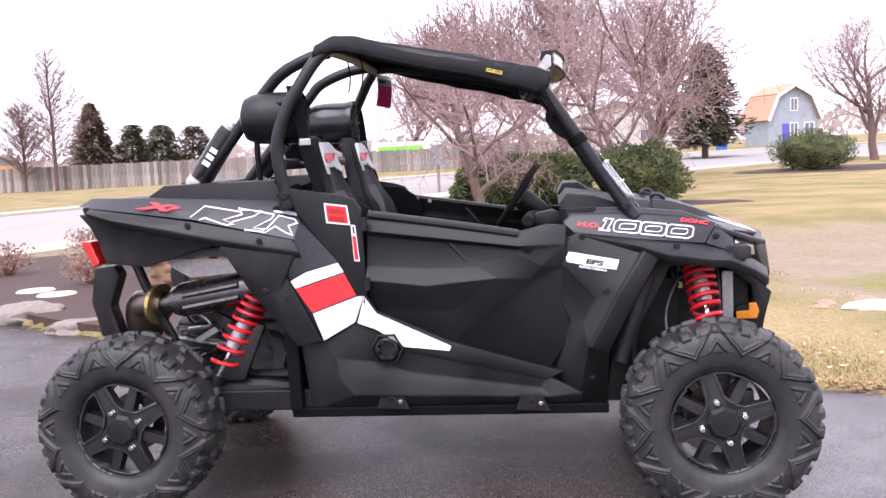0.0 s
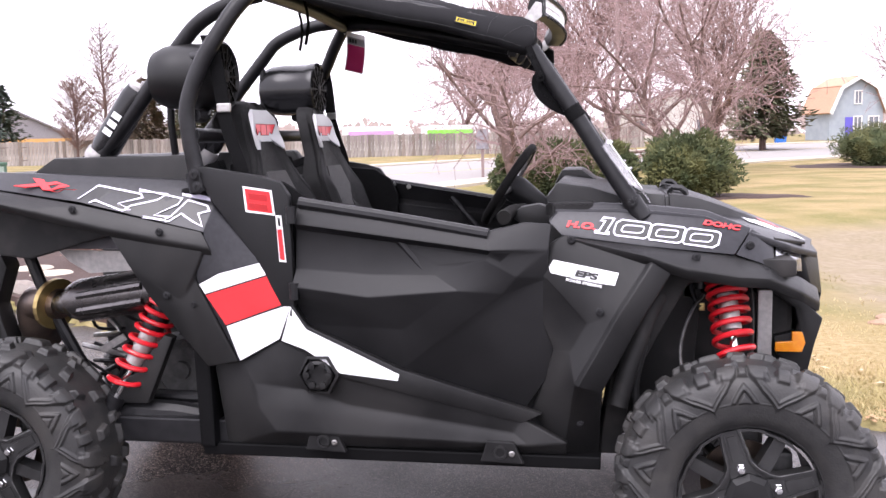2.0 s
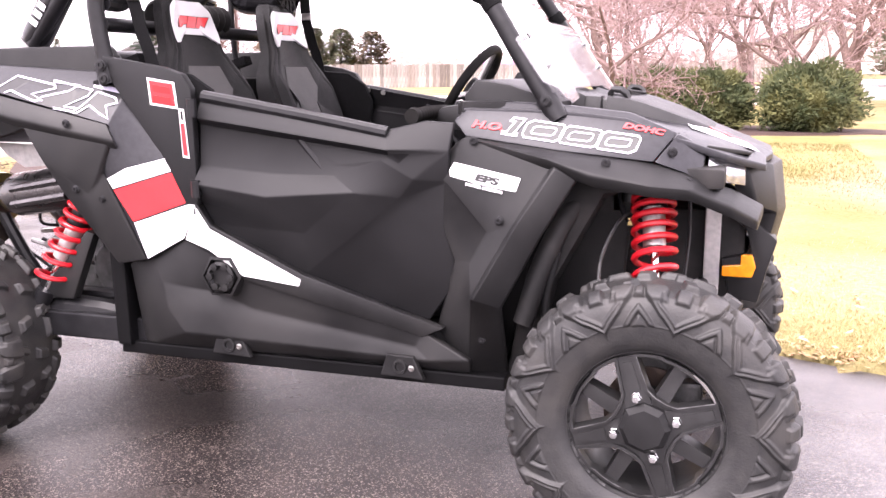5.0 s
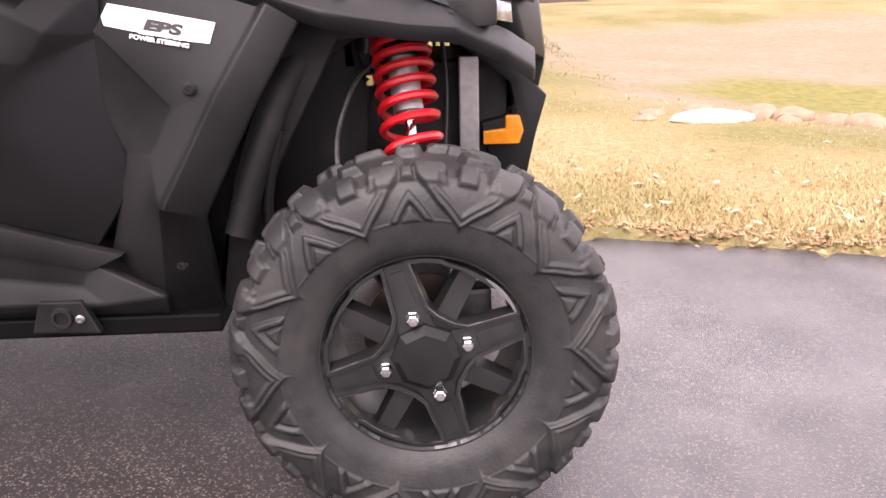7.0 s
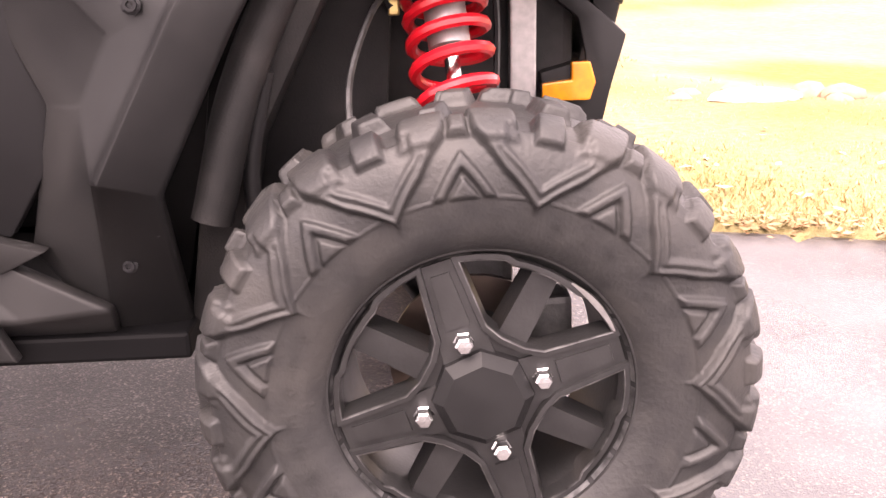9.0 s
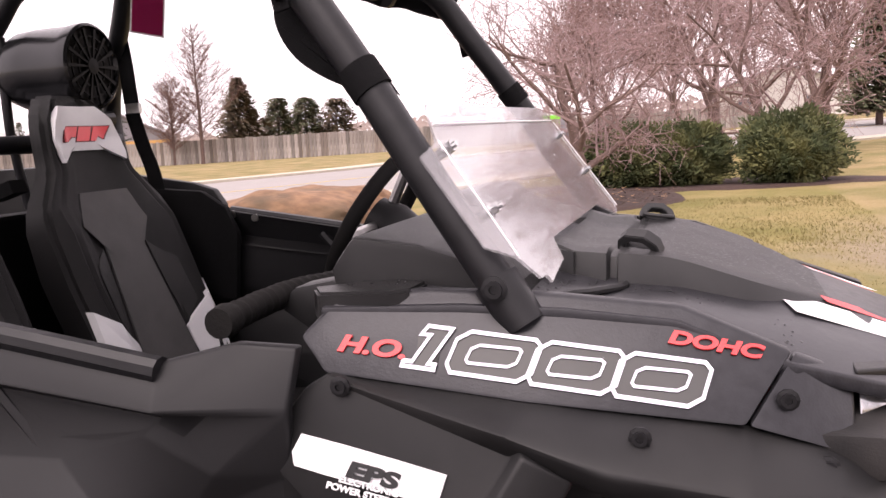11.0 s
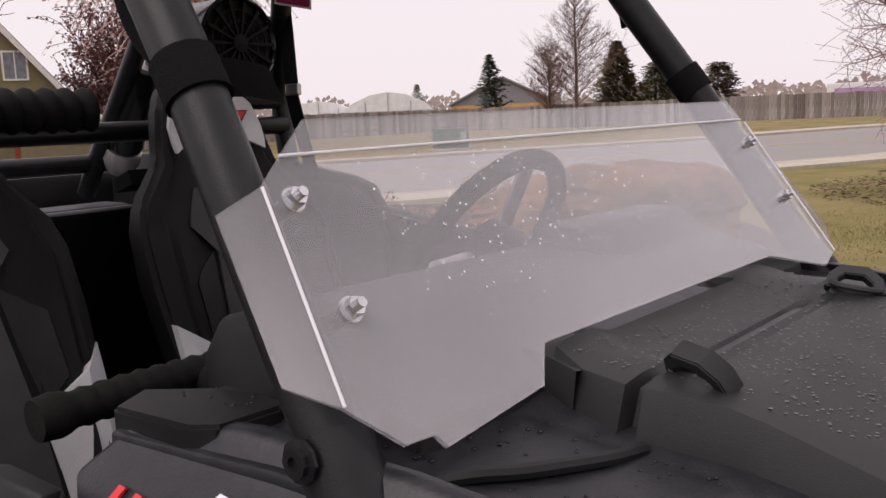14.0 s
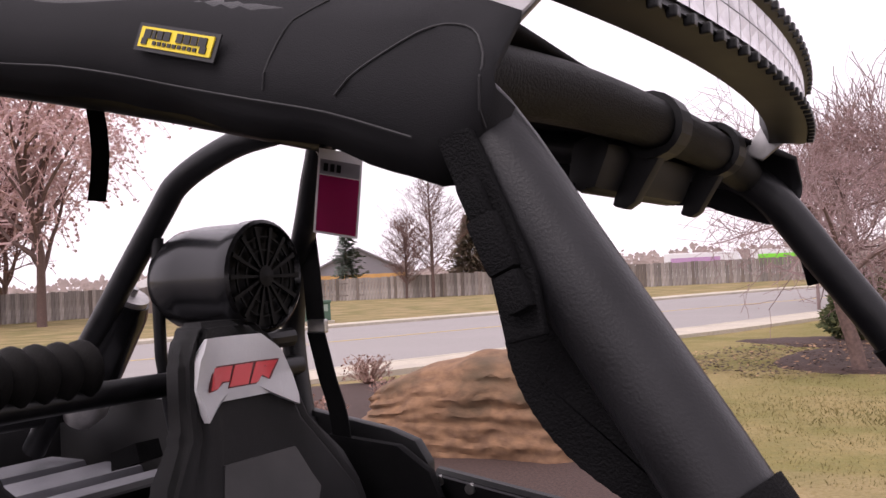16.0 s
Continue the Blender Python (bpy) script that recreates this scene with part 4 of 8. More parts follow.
def bush(at, r, h, label, seed, n=9000, needle=M_NEEDLE, group="evergreen shrubs"):
    rnd = random.Random(seed)
    z = hz(at[0], at[1])
    t = thing("evergreen_shrub", label, "shrub", (at[0], at[1], z), group)
    bm = bmesh.new()
    for i in range(7):
        a = i * 0.9
        tube(bm, [(0, 0, -0.05), (0.3 * r * math.cos(a), 0.3 * r * math.sin(a), 0.35 * h), (0.6 * r * math.cos(a), 0.6 * r * math.sin(a), 0.7 * h)], 0.03, 5, 3, radii=[0.04, 0.025, 0.01])
    part("stems", bm, M_BARK, t)
    verts, faces = [], []
    for i in range(n):
        d = Vector((rnd.gauss(0, 1), rnd.gauss(0, 1), rnd.gauss(0, 1))).normalized()
        k = 1 + 0.3 * noise.noise(d * 2.2 + Vector((seed, 0, 0))) + 0.15 * noise.noise(d * 6 + Vector((seed, 2, 0)))
        f = k * rnd.uniform(0.8, 1.04)
        p = Vector((d.x * r * f, d.y * r * f, h * 0.5 + d.z * h * 0.52 * f))
        if p.z < 0.02:
            continue
        s = rnd.uniform(0.035, 0.085)
        o = (d + Vector((rnd.gauss(0, 0.5), rnd.gauss(0, 0.5), rnd.gauss(0.3, 0.4)))).normalized()
        u = o.orthogonal().normalized()
        q = len(verts)
        verts += [tuple(p + o * s), tuple(p + u * s * 0.35), tuple(p - o * s * 0.5), tuple(p - u * s * 0.35)]
        faces.append((q, q + 1, q + 2, q + 3))
    raw("foliage", verts, faces, needle, t)
    bm = bmesh.new()
    bmesh.ops.create_icosphere(bm, subdivisions=3, radius=1)
    for v in bm.verts:
        d = v.co.normalized()
        k = 0.8 * (1 + 0.3 * noise.noise(d * 2.2 + Vector((seed, 0, 0))))
        v.co = Vector((d.x * r * k, d.y * r * k, max(0.0, h * 0.5 + d.z * h * 0.52 * k)))
    part("inner_foliage", bm, needle, t, smooth=True)
    return t


M_JUNIPER = mat("mugo_needles", (0.032, 0.047, 0.014), (0.061, 0.072, 0.023), 0.85, scale=5, c3=(0.13, 0.13, 0.045), s3=2)
bush((-1.2, 18.0), 0.6, 1.15, "dark green evergreen shrub in mulch", 61, needle=M_JUNIPER)
bush((-0.35, 17.4), 0.85, 1.3, "broad dark green evergreen shrub in mulch", 62, needle=M_JUNIPER)
bush((0.6, 17.3), 0.85, 1.3, "broad dark green evergreen shrub in mulch", 63, needle=M_JUNIPER)
bush((2.5, 17.0), 1.0, 1.4, "rounded dark green evergreen shrub in mulch", 64, needle=M_JUNIPER)
bush((11.7, 37.0), 1.6, 1.72, "clipped round evergreen shrub on a mulch island", 65, needle=M_JUNIPER)


def dry_shrub(at, r, seed):
    rnd = random.Random(seed)
    z = hz(at[0], at[1])
    t = thing("dry_shrub", "small leafless tan shrub in the mulch bed", "shrub", (at[0], at[1], z + 0.03), "dry shrubs")
    bm = bmesh.new()
    for i in range(60):
        a, b = rnd.uniform(0, 6.28), rnd.uniform(0.2, 1.0)
        q = Vector((r * b * math.cos(a), r * b * math.sin(a), r * rnd.uniform(0.5, 1.25)))
        tube(bm, [(0, 0, 0), tuple(q * 0.55 + Vector((rnd.gauss(0, 0.03), rnd.gauss(0, 0.03), 0.03))), tuple(q)], 0.004, 3, 2, radii=[0.007, 0.005, 0.003], cap=False)
        for _ in range(3):
            e = q * rnd.uniform(0.6, 0.9)
            tube(bm, [tuple(e), tuple(e + Vector((rnd.gauss(0, 0.08), rnd.gauss(0, 0.08), rnd.uniform(0.03, 0.12))))], 0.003, 3, 1, cap=False)
    part("stem_cluster", bm, M_SHRUB, t)
    verts, faces = [], []
    for i in range(260):
        a, b = rnd.uniform(0, 6.28), rnd.uniform(0.2, 1.0)
        q = Vector((r * b * math.cos(a), r * b * math.sin(a), r * rnd.uniform(0.3, 1.2)))
        k, s = len(verts), rnd.uniform(0.012, 0.03)
        u = Vector((rnd.gauss(0, 1), rnd.gauss(0, 1), rnd.gauss(0, 1))).normalized()
        w = u.orthogonal().normalized()
        verts += [tuple(q + s * u), tuple(q + s * w * 0.6), tuple(q - s * u), tuple(q - s * w * 0.6)]
        faces.append((k, k + 1, k + 2, k + 3))
    raw("leaf_cluster", verts, faces, M_SHRUB, t, kind="stuff")


for i, (x, y, r) in enumerate(((-6.65, 7.15, 0.4), (-4.8, 5.95, 0.36), (-7.0, 10.0, 0.38), (-5.1, 7.9, 0.34))):
    dry_shrub((x, y), r, 70 + i)


# ---- fence ----
FLINE = [(-62, 10), (-53, 24), (-50, 38), (-49.5, 52), (-46, 60), (-37, 62), (-29, 64.8), (-20.4, 70), (-8, 75), (4, 77)]


def build_fence():
    t = thing("fence", "tall weathered cedar board fence", "fence")
    line = spline([(x, y, 0) for x, y in FLINE], 30)
    total = [0.0]
    for a, b in zip(line, line[1:]):
        total.append(total[-1] + (b - a).length)

    def at(s):
        i = min(max(int(np.searchsorted(total, s)) - 1, 0), len(line) - 2)
        f = (s - total[i]) / (total[i + 1] - total[i])
        return line[i].lerp(line[i + 1], f), (line[i + 1] - line[i]).normalized()

    rnd = random.Random(9)
    w = 0.29
    meshes = []
    for k in range(6):
        h = 1.84 + 0.012 * k
        for m in (M_FENCE, M_FENCE, M_FENCE, M_FENCED) if k == 3 else (M_FENCE,):
            bm = bmesh.new()
            box(bm, -w / 2 + 0.008, w / 2 - 0.008, -0.012, 0.012, 0.03, h)
            me = bpy.data.meshes.new("board")
            bm.to_mesh(me)
            bm.free()
            me.materials.append(m)
            meshes.append(me)
    s = total[-1] * 0.14
    count = 0
    rest = bmesh.new()
    while s < total[-1]:
        p, d = at(s)
        z = hz(p.x, p.y)
        if count < 300:
            ob = new("board", meshes[rnd.randrange(len(meshes))])
            ob.parent = t
            ob.matrix_basis = Matrix.Translation((p.x, p.y, z + rnd.uniform(-0.02, 0.02))) @ Matrix.Rotation(math.atan2(d.y, d.x), 4, 'Z')
        else:
            h = 1.84 + rnd.uniform(-0.02, 0.04)
            q = d * (w / 2 - 0.008)
            nrm = Vector((-d.y, d.x, 0)) * 0.012
            vs = [rest.verts.new((p.x + sx * q.x + sy * nrm.x, p.y + sx * q.y + sy * nrm.y, z + zz)) for sx in (-1, 1) for sy in (-1, 1) for zz in (0.03, h)]
            for f in ((0, 1, 3, 2), (4, 6, 7, 5), (0, 4, 5, 1), (2, 3, 7, 6), (1, 5, 7, 3)):
                rest.faces.new([vs[i] for i in f])
        s += w
        count += 1
    part("boards", rest, M_FENCE, t, kind="stuff")
    for zz in (0.45, 1.45):
        bm = bmesh.new()
        tube(bm, [(p.x - 0.03, p.y + 0.05, hz(p.x, p.y) + zz) for p in line[::6]], 0.045, 4, 1, soft=False)
        part("rail", bm, M_FENCED, t)


build_fence()


# ---- street furniture and far things ----
def utility_box(at, yaw):
    t = thing("utility_cabinet", "green steel utility cabinet on a concrete pad", "utility box", (at[0], at[1], hz(*at)))
    t.rotation_euler = (0, 0, yaw)
    bm = bmesh.new()
    box(bm, -0.85, 0.85, -0.7, 0.7, 0.0, 0.16, 0.02)
    part("pad", bm, M_CONC, t)
    bm = bmesh.new()
    box(bm, -0.72, 0.72, -0.55, 0.55, 0.16, 0.9, 0.03)
    part("body", bm, M_GREENBOX, t)
    bm = bmesh.new()
    box(bm, -0.75, 0.75, -0.58, 0.58, 0.9, 1.02, 0.03)
    part("lid", bm, M_GREENBOX, t)
    bm = bmesh.new()
    box(bm, 0.35, 0.6, -0.556, -0.548, 0.55, 0.85)
    part("notice", bm, mat("pale_notice", (0.2, 0.28, 0.24), (0.3, 0.36, 0.32), 0.6), t)


utility_box((-24.0, 29.9), 0.85)


def sign_post(at, h):
    t = thing("meter_post", "grey utility box on a wooden post", "utility post", (at[0], at[1], hz(*at)))
    bm = bmesh.new()
    box(bm, -0.05, 0.05, -0.05, 0.05, -0.1, h - 0.1, 0.008)
    part("post", bm, M_POLE, t)
    bm = bmesh.new()
    box(bm, -0.22, 0.22, -0.12, 0.06, h - 0.75, h, 0.02)
    part("cabinet", bm, M_ROOFG, t)


sign_post((-3.75, 30.4), 1.85)
bm = bmesh.new()
tube(bm, [(1.34, 48, -0.5), (1.34, 48, 12)], 0.13, 10, 1, radii=[0.15, 0.11])
tagged(part("utility_pole", bm, M_POLE), "tall wooden utility pole behind the trees", "pole")


def house(name, at, yaw, w, d, eave, ridge, wall_m, roof_m, label, windows, doors=(), trim=True, gambrel=False):
    """Gable end towards local -y, w wide and d deep."""
    t = thing(name, label, "house", (at[0], at[1], hz(*at)))
    t.rotation_euler = (0, 0, yaw)
    bm = bmesh.new()
    if gambrel:
        prof = [(-w / 2, -0.3), (w / 2, -0.3), (w / 2, eave), (w * 0.33, eave + (ridge - eave) * 0.68), (0, ridge), (-w * 0.33, eave + (ridge - eave) * 0.68), (-w / 2, eave)]
    else:
        prof = [(-w / 2, -0.3), (w / 2, -0.3), (w / 2, eave), (0, ridge), (-w / 2, eave)]
    slab(bm, prof, 0, d)
    part("wall", bm, wall_m, t)
    ups = prof[2:]
    for a, b in zip(ups, ups[1:]):
        bm = bmesh.new()
        n = Vector((-(b[1] - a[1]), b[0] - a[0])).normalized()
        if n.y < 0:
            n = -n
        e = Vector((a[0] - b[0], a[1] - b[1])).normalized() * 0.35
        pa = (a[0] + (e.x if a in (prof[2], prof[-1]) else 0), a[1] + (e.y if a in (prof[2], prof[-1]) else 0))
        pb = (b[0] - (e.x if b in (prof[2], prof[-1]) else 0), b[1] - (e.y if b in (prof[2], prof[-1]) else 0))
        q = [(pa[0] + n.x * 0.02, pa[1] + n.y * 0.02), (pb[0] + n.x * 0.02, pb[1] + n.y * 0.02), (pb[0] + n.x * 0.2, pb[1] + n.y * 0.2), (pa[0] + n.x * 0.2, pa[1] + n.y * 0.2)]
        slab(bm, q, -0.4, d + 0.4)
        part("roof", bm, roof_m, t)
        if trim:
            bm = bmesh.new()
            q = [(pa[0] - n.x * 0.12, pa[1] - n.y * 0.12), (pb[0] - n.x * 0.12, pb[1] - n.y * 0.12), (pb[0] + n.x * 0.16, pb[1] + n.y * 0.16), (pa[0] + n.x * 0.16, pa[1] + n.y * 0.16)]
            slab(bm, q, -0.48, -0.41)
            part("bargeboard", bm, M_TRIM, t)
    for x, z, ww, hh in windows:
        bm = bmesh.new()
        for q in ((-ww / 2 - 0.1, ww / 2 + 0.1, hh / 2, hh / 2 + 0.1), (-ww / 2 - 0.1, ww / 2 + 0.1, -hh / 2 - 0.1, -hh / 2), (-ww / 2 - 0.1, -ww / 2, -hh / 2, hh / 2), (ww / 2, ww / 2 + 0.1, -hh / 2, hh / 2), (-0.03, 0.03, -hh / 2, hh / 2)):
            box(bm, x + q[0], x + q[1], -0.07, 0.0, z + q[2], z + q[3])
        win = part("window", bm, M_TRIM, t)
        bm = bmesh.new()
        box(bm, x - ww / 2, x + ww / 2, -0.03, -0.004, z - hh / 2, z + hh / 2)
        part("pane", bm, M_PANE, win)
    for x, ww, hh, m in doors:
        bm = bmesh.new()
        box(bm, x - ww / 2, x + ww / 2, -0.05, 0.0, 0.0, hh, 0.01)
        part("door", bm, m, t)
    return t


house("house", (22.2, 82), 0.4, 5.3, 3.4, 2.6, 5.4, M_SIDEB, M_ROOFT, "pale blue gambrel-roofed house with white trim",
      [(0.1, 3.7, 0.6, 1.0), (0.1, 1.5, 0.7, 1.0), (1.7, 1.5, 0.9, 1.0)], [(-0.75, 0.75, 2.0, mat("purple_door", (0.12, 0.1, 0.5), (0.1, 0.08, 0.42), 0.5))], gambrel=True)
house("house", (-49.5, 20.6), 1.18, 9.6, 12, 3.6, 9.4, M_SIDEG, M_ROOFB, "two-storey olive house with brown shingles and white windows",
      [(-1.0, 5.1, 1.0, 1.4), (0.7, 5.1, 0.7, 1.4), (2.5, 5.1, 1.1, 1.4), (-2.6, 5.1, 1.0, 1.4), (-2.0, 1.6, 1.2, 1.3)], [(2.6, 1.1, 2.1, mat("brick_red_door", (0.35, 0.06, 0.04), (0.3, 0.05, 0.035), 0.6))])
house("house_porch", (-46.6, 24.2), 1.18, 4.2, 3.0, 2.1, 3.2, M_SIDEG, M_ROOFB, "low olive porch with a brown shingled roof", [(1.0, 1.3, 0.9, 0.9)])
house("shop_building", (-62.2, 86.2), 0.655, 11.7, 16, 2.6, 5.5, M_ROOFG, M_ROOFG, "grey gabled building with an orange lower wall", [], [(0, 11.6, 2.45, M_SIDEO)], trim=False)


def greenhouse(at, yaw, w, d, h, label):
    t = thing("greenhouse", label, "greenhouse", (at[0], at[1], hz(*at)))
    t.rotation_euler = (0, 0, yaw)
    bm = bmesh.new()
    prof = [(-w / 2, -0.3), (w / 2, -0.3), (w / 2, h * 0.5), (w * 0.4, h * 0.72), (w * 0.2, h * 0.93), (0, h), (-w * 0.2, h * 0.93), (-w * 0.4, h * 0.72), (-w / 2, h * 0.5)]
    slab(bm, prof, 0, d)
    part("cover", bm, M_POLY, t)
    for i in range(5):
        bm = bmesh.new()
        x = -w / 2 + 0.05 + (w - 0.1) * i / 4
        box(bm, x - 0.05, x + 0.05, -0.08, -0.005, 0, h * (0.5 if i in (0, 4) else 0.76 if i != 2 else 0.97))
        part("post", bm, M_ALU, t)
    bm = bmesh.new()
    box(bm, -w / 2, w / 2, -0.1, -0.02, h * 0.47, h * 0.51)
    part("rail", bm, M_ALU, t)
    return t


greenhouse((-67.6, 72.5), 0.75, 10, 20, 4.2, "white film greenhouse with a round roof")
greenhouse((-76, 70), 0.75, 9, 20, 3.6, "far white film greenhouse")


def van(at, yaw, stripe, label):
    t = thing("parked_van", label, "van", (at[0], at[1], hz(*at)), "parked vans")
    t.rotation_euler = (0, 0, yaw)
    bm = bmesh.new()
    slab(bm, [(-3.6, 0.5), (3.2, 0.5), (3.6, 1.0), (3.1, 1.5), (2.5, 2.6), (-3.6, 2.7)], -1, 1, 0.08)
    part("body", bm, M_CARW, t)
    bm = bmesh.new()
    box(bm, -3.0, 1.2, -1.02, -1.005, 1.3, 2.25)
    part("wrap", bm, stripe, t)
    for x in (-2.3, 2.3):
        bm = bmesh.new()
        lathe(bm, [(0.0, -1.06), (0.36, -1.06), (0.4, -1.0), (0.4, -0.75), (0.0, -0.75)], (x, 0, 0.4), 20, 'y')
        part("wheel", bm, M_RUBBER, t)


van((-19.7, 79.5), 0.12, M_CARP, "white van with a purple wrap behind the fence")
van((-12.6, 81), 0.12, M_CARG, "white van with a bright green wrap behind the fence")


def wheelie_bin(at):
    t = thing("wheeled_bin", "blue plastic wheeled bin at the roadside", "bin", (at[0], at[1], hz(*at)))
    bm = bmesh.new()
    slab(bm, [(-0.36, 0.04), (0.36, 0.04), (0.46, 1.02), (-0.46, 1.02)], -0.4, 0.4, 0.03)
    part("body", bm, M_BLUE, t)
    bm = bmesh.new()
    box(bm, -0.5, 0.5, -0.44, 0.44, 1.025, 1.13, 0.04)
    part("lid", bm, M_BLUE, t)


wheelie_bin((14.0, 71.3))
house("house", (8.5, 104), -0.05, 16, 9, 3.0, 5.5, M_TRIM, M_ROOFG, "pale house half hidden behind bare trees", [(-4, 1.6, 1.4, 1.2), (3, 1.6, 1.4, 1.2)], trim=False)


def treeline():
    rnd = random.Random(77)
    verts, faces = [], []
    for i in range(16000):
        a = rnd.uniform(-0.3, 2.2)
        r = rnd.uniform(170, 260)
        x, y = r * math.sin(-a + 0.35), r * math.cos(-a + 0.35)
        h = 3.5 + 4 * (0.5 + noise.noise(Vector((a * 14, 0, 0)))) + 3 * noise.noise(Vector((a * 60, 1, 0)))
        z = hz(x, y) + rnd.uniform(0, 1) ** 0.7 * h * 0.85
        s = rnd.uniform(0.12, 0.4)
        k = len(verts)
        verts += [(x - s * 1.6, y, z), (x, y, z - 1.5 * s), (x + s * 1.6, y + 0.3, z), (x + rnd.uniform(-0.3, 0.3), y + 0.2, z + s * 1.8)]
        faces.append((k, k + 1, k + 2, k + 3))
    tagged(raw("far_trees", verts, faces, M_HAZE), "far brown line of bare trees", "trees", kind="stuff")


treeline()


# ---- the side-by-side vehicle ----
veh = thing("off_road_vehicle", "black two-seat off-road side-by-side with red springs, parked on the drive", "off-road vehicle")


def tyre_profile(half, rad):
    """(r, w) from the outer bead over the tread to the inner bead; w grows outward."""
    side = [(0.188, half * 0.72), (0.2, half * 0.86), (0.225, half * 0.97), (0.262, half * 1.02), (0.29, half * 0.995), (0.315, half * 0.92), (0.332, half * 0.79), (0.341, half * 0.6), (0.346, half * 0.3), (0.347, 0.0)]
    side = [(r * rad / 0.364 if r > 0.25 else r, w) for r, w in side]
    return side + [(r, -w) for r, w in side[-2::-1]]


def build_wheel(cx, cy, s, half, turn, front):
    """s: -1 for the camera's side. The rim is the part, its tyre, cap and nuts hang under it."""
    rad, zc = 0.364, 0.357
    base = Matrix.Translation((cx, cy, zc)) @ Matrix.Diagonal((1, s, 1, 1)) @ Matrix.Rotation(radians(turn), 4, 'Y')
    # local: y grows outward
    prof = [(p.x, p.y) for p in spline([(r, w, 0) for r, w in tyre_profile(half, rad)], 6)]
    pr, pw = np.array([p[0] for p in prof]), np.array([p[1] for p in prof])
    arc = np.concatenate([[0], np.cumsum(np.hypot(np.diff(pr), np.diff(pw)))])
    total = arc[-1]
    top = len(prof) // 3
    rising = np.maximum.accumulate(pr[:top])
    sr = lambda r: float(np.interp(r, rising, arc[:top]))
    s_sh = sr(0.334)
    N, per, cols = 10, 36.0, 760
    S = np.concatenate([np.linspace(0, sr(.255), 8)[:-1], np.linspace(sr(.255), total - sr(.255), 150), np.linspace(total - sr(.255), total, 8)[1:]])
    TH = np.linspace(0, 360, cols, endpoint=False)
    th, sv = np.meshgrid(TH, S)
    inner = sv > total / 2
    q = np.where(inner, total - sv, sv)
    turn_u = th - 2.2 - np.where(inner, per / 2, 0)
    u = (turn_u + per / 2) % per - per / 2
    odd = np.floor((turn_u + per / 2) / per) % 2
    v = turn_u % per - per / 2
    K = radians(1) * 0.31
    X, XV = np.abs(u) * K, np.abs(v) * K

    step = lambda d, soft: np.clip(d / soft + 0.5, 0, 1)
    tri = lambda *ds: np.minimum.reduce(np.broadcast_arrays(*ds))
    long = (u > 0) == (odd > 0)
    # broad V-shaped lug: its tip points to the rim, its arms run out into shoulder blocks
    v_in = np.interp(X, [0, 8.6 * K, 15.2 * K], [sr(.2535), sr(.292), sr(.331)])
    sd = (q - v_in) * 0.76
    reach = s_sh + np.where(long, .058, .034)
    body = tri(sd, 15.4 * K + (q - s_sh).clip(0) * .2 - X, reach - q)
    H = .012 * step(body - .002, .005)
    H -= .0035 * step(tri(sd - .0085, .0135 - sd), .003) * step(sr(.315) - q, .004)
    H = np.where(sd > .0165, np.minimum(H, .012 - .0055 * step(tri(sd - .02, 8.5 * K - X, s_sh + .004 - q), .005)), H)
    lift = .0055 * step(tri(X - 6.6 * K - (q - s_sh) * .15, 15.0 * K + (q - s_sh).clip(0) * .2 - X, q - sr(.322), reach - q), .006)
    H = np.where(body > 0, H + lift, H)
    notch = tri(6.4 * K - X, q - s_sh - .004)
    H = H * (1 - step(notch, .005))
    H = np.maximum(H, .0175 * step(tri(3.0 * K - X, q - sr(.321), s_sh + .03 - q), .006))
    H = np.maximum(H, .014 * step(tri(1.9 * K - XV, q - sr(.331), s_sh + .026 - q), .006))
    # small chevron between two lugs, its point outwards
    c_out = np.interp(XV, [0, 8.0 * K], [sr(.317), sr(.2655)])
    c_in = np.interp(XV, [0, 5.0 * K], [sr(.297), sr(.2645)])
    chev = tri((c_out - q) * .68, (q - c_in) * .68, q - sr(.2645))
    H = np.maximum(H, .0078 * step(chev - .001, .004))
    core = tri((c_in - q) * .68 - .006, q - sr(.2645))
    H = np.maximum(H, .005 * step(core, .003))
    # staggered tread blocks
    H = np.maximum(H, .018 * step(tri(.017 - np.abs(u * K * 1.15 - (q - total / 2) * .3), q - total / 2 + .044, total / 2 - .004 - q), .006))
    H = np.maximum(H, .018 * step(tri(.013 - np.abs(v * K * 1.15 + (q - total / 2) * .5), q - total / 2 + .066, total / 2 - .036 - q), .006))
    # two thin moulded rings near the bead
    for rr in (.206, .222):
        H = np.maximum(H, .0014 * np.clip((.0016 - np.abs(q - sr(rr))) / .001 + .5, 0, 1))
    dr, dw = np.gradient(pr, arc), np.gradient(pw, arc)
    nr, nw = np.interp(sv, arc, -dw), np.interp(sv, arc, dr)
    R2, W2 = np.interp(sv, arc, pr) + nr * H, np.interp(sv, arc, pw) + nw * H
    pts = np.stack([R2 * np.cos(np.radians(th)), W2, R2 * np.sin(np.radians(th))], -1).reshape(-1, 3)
    M4 = np.array(base)
    pts = pts @ M4[:3, :3].T + M4[:3, 3]
    # the tyre stands flattened on the drive
    pts[:, 2] = np.maximum(pts[:, 2], 0.0015)
    nrow = len(S)
    I, J = np.meshgrid(np.arange(nrow - 1), np.arange(cols), indexing='ij')
    a0, a1, b1, b0 = I * cols + J, I * cols + (J + 1) % cols, (I + 1) * cols + (J + 1) % cols, (I + 1) * cols + J
    quads = np.stack([a0, a1, b1, b0] if s > 0 else [a0, b0, b1, a1], -1).reshape(-1, 4)

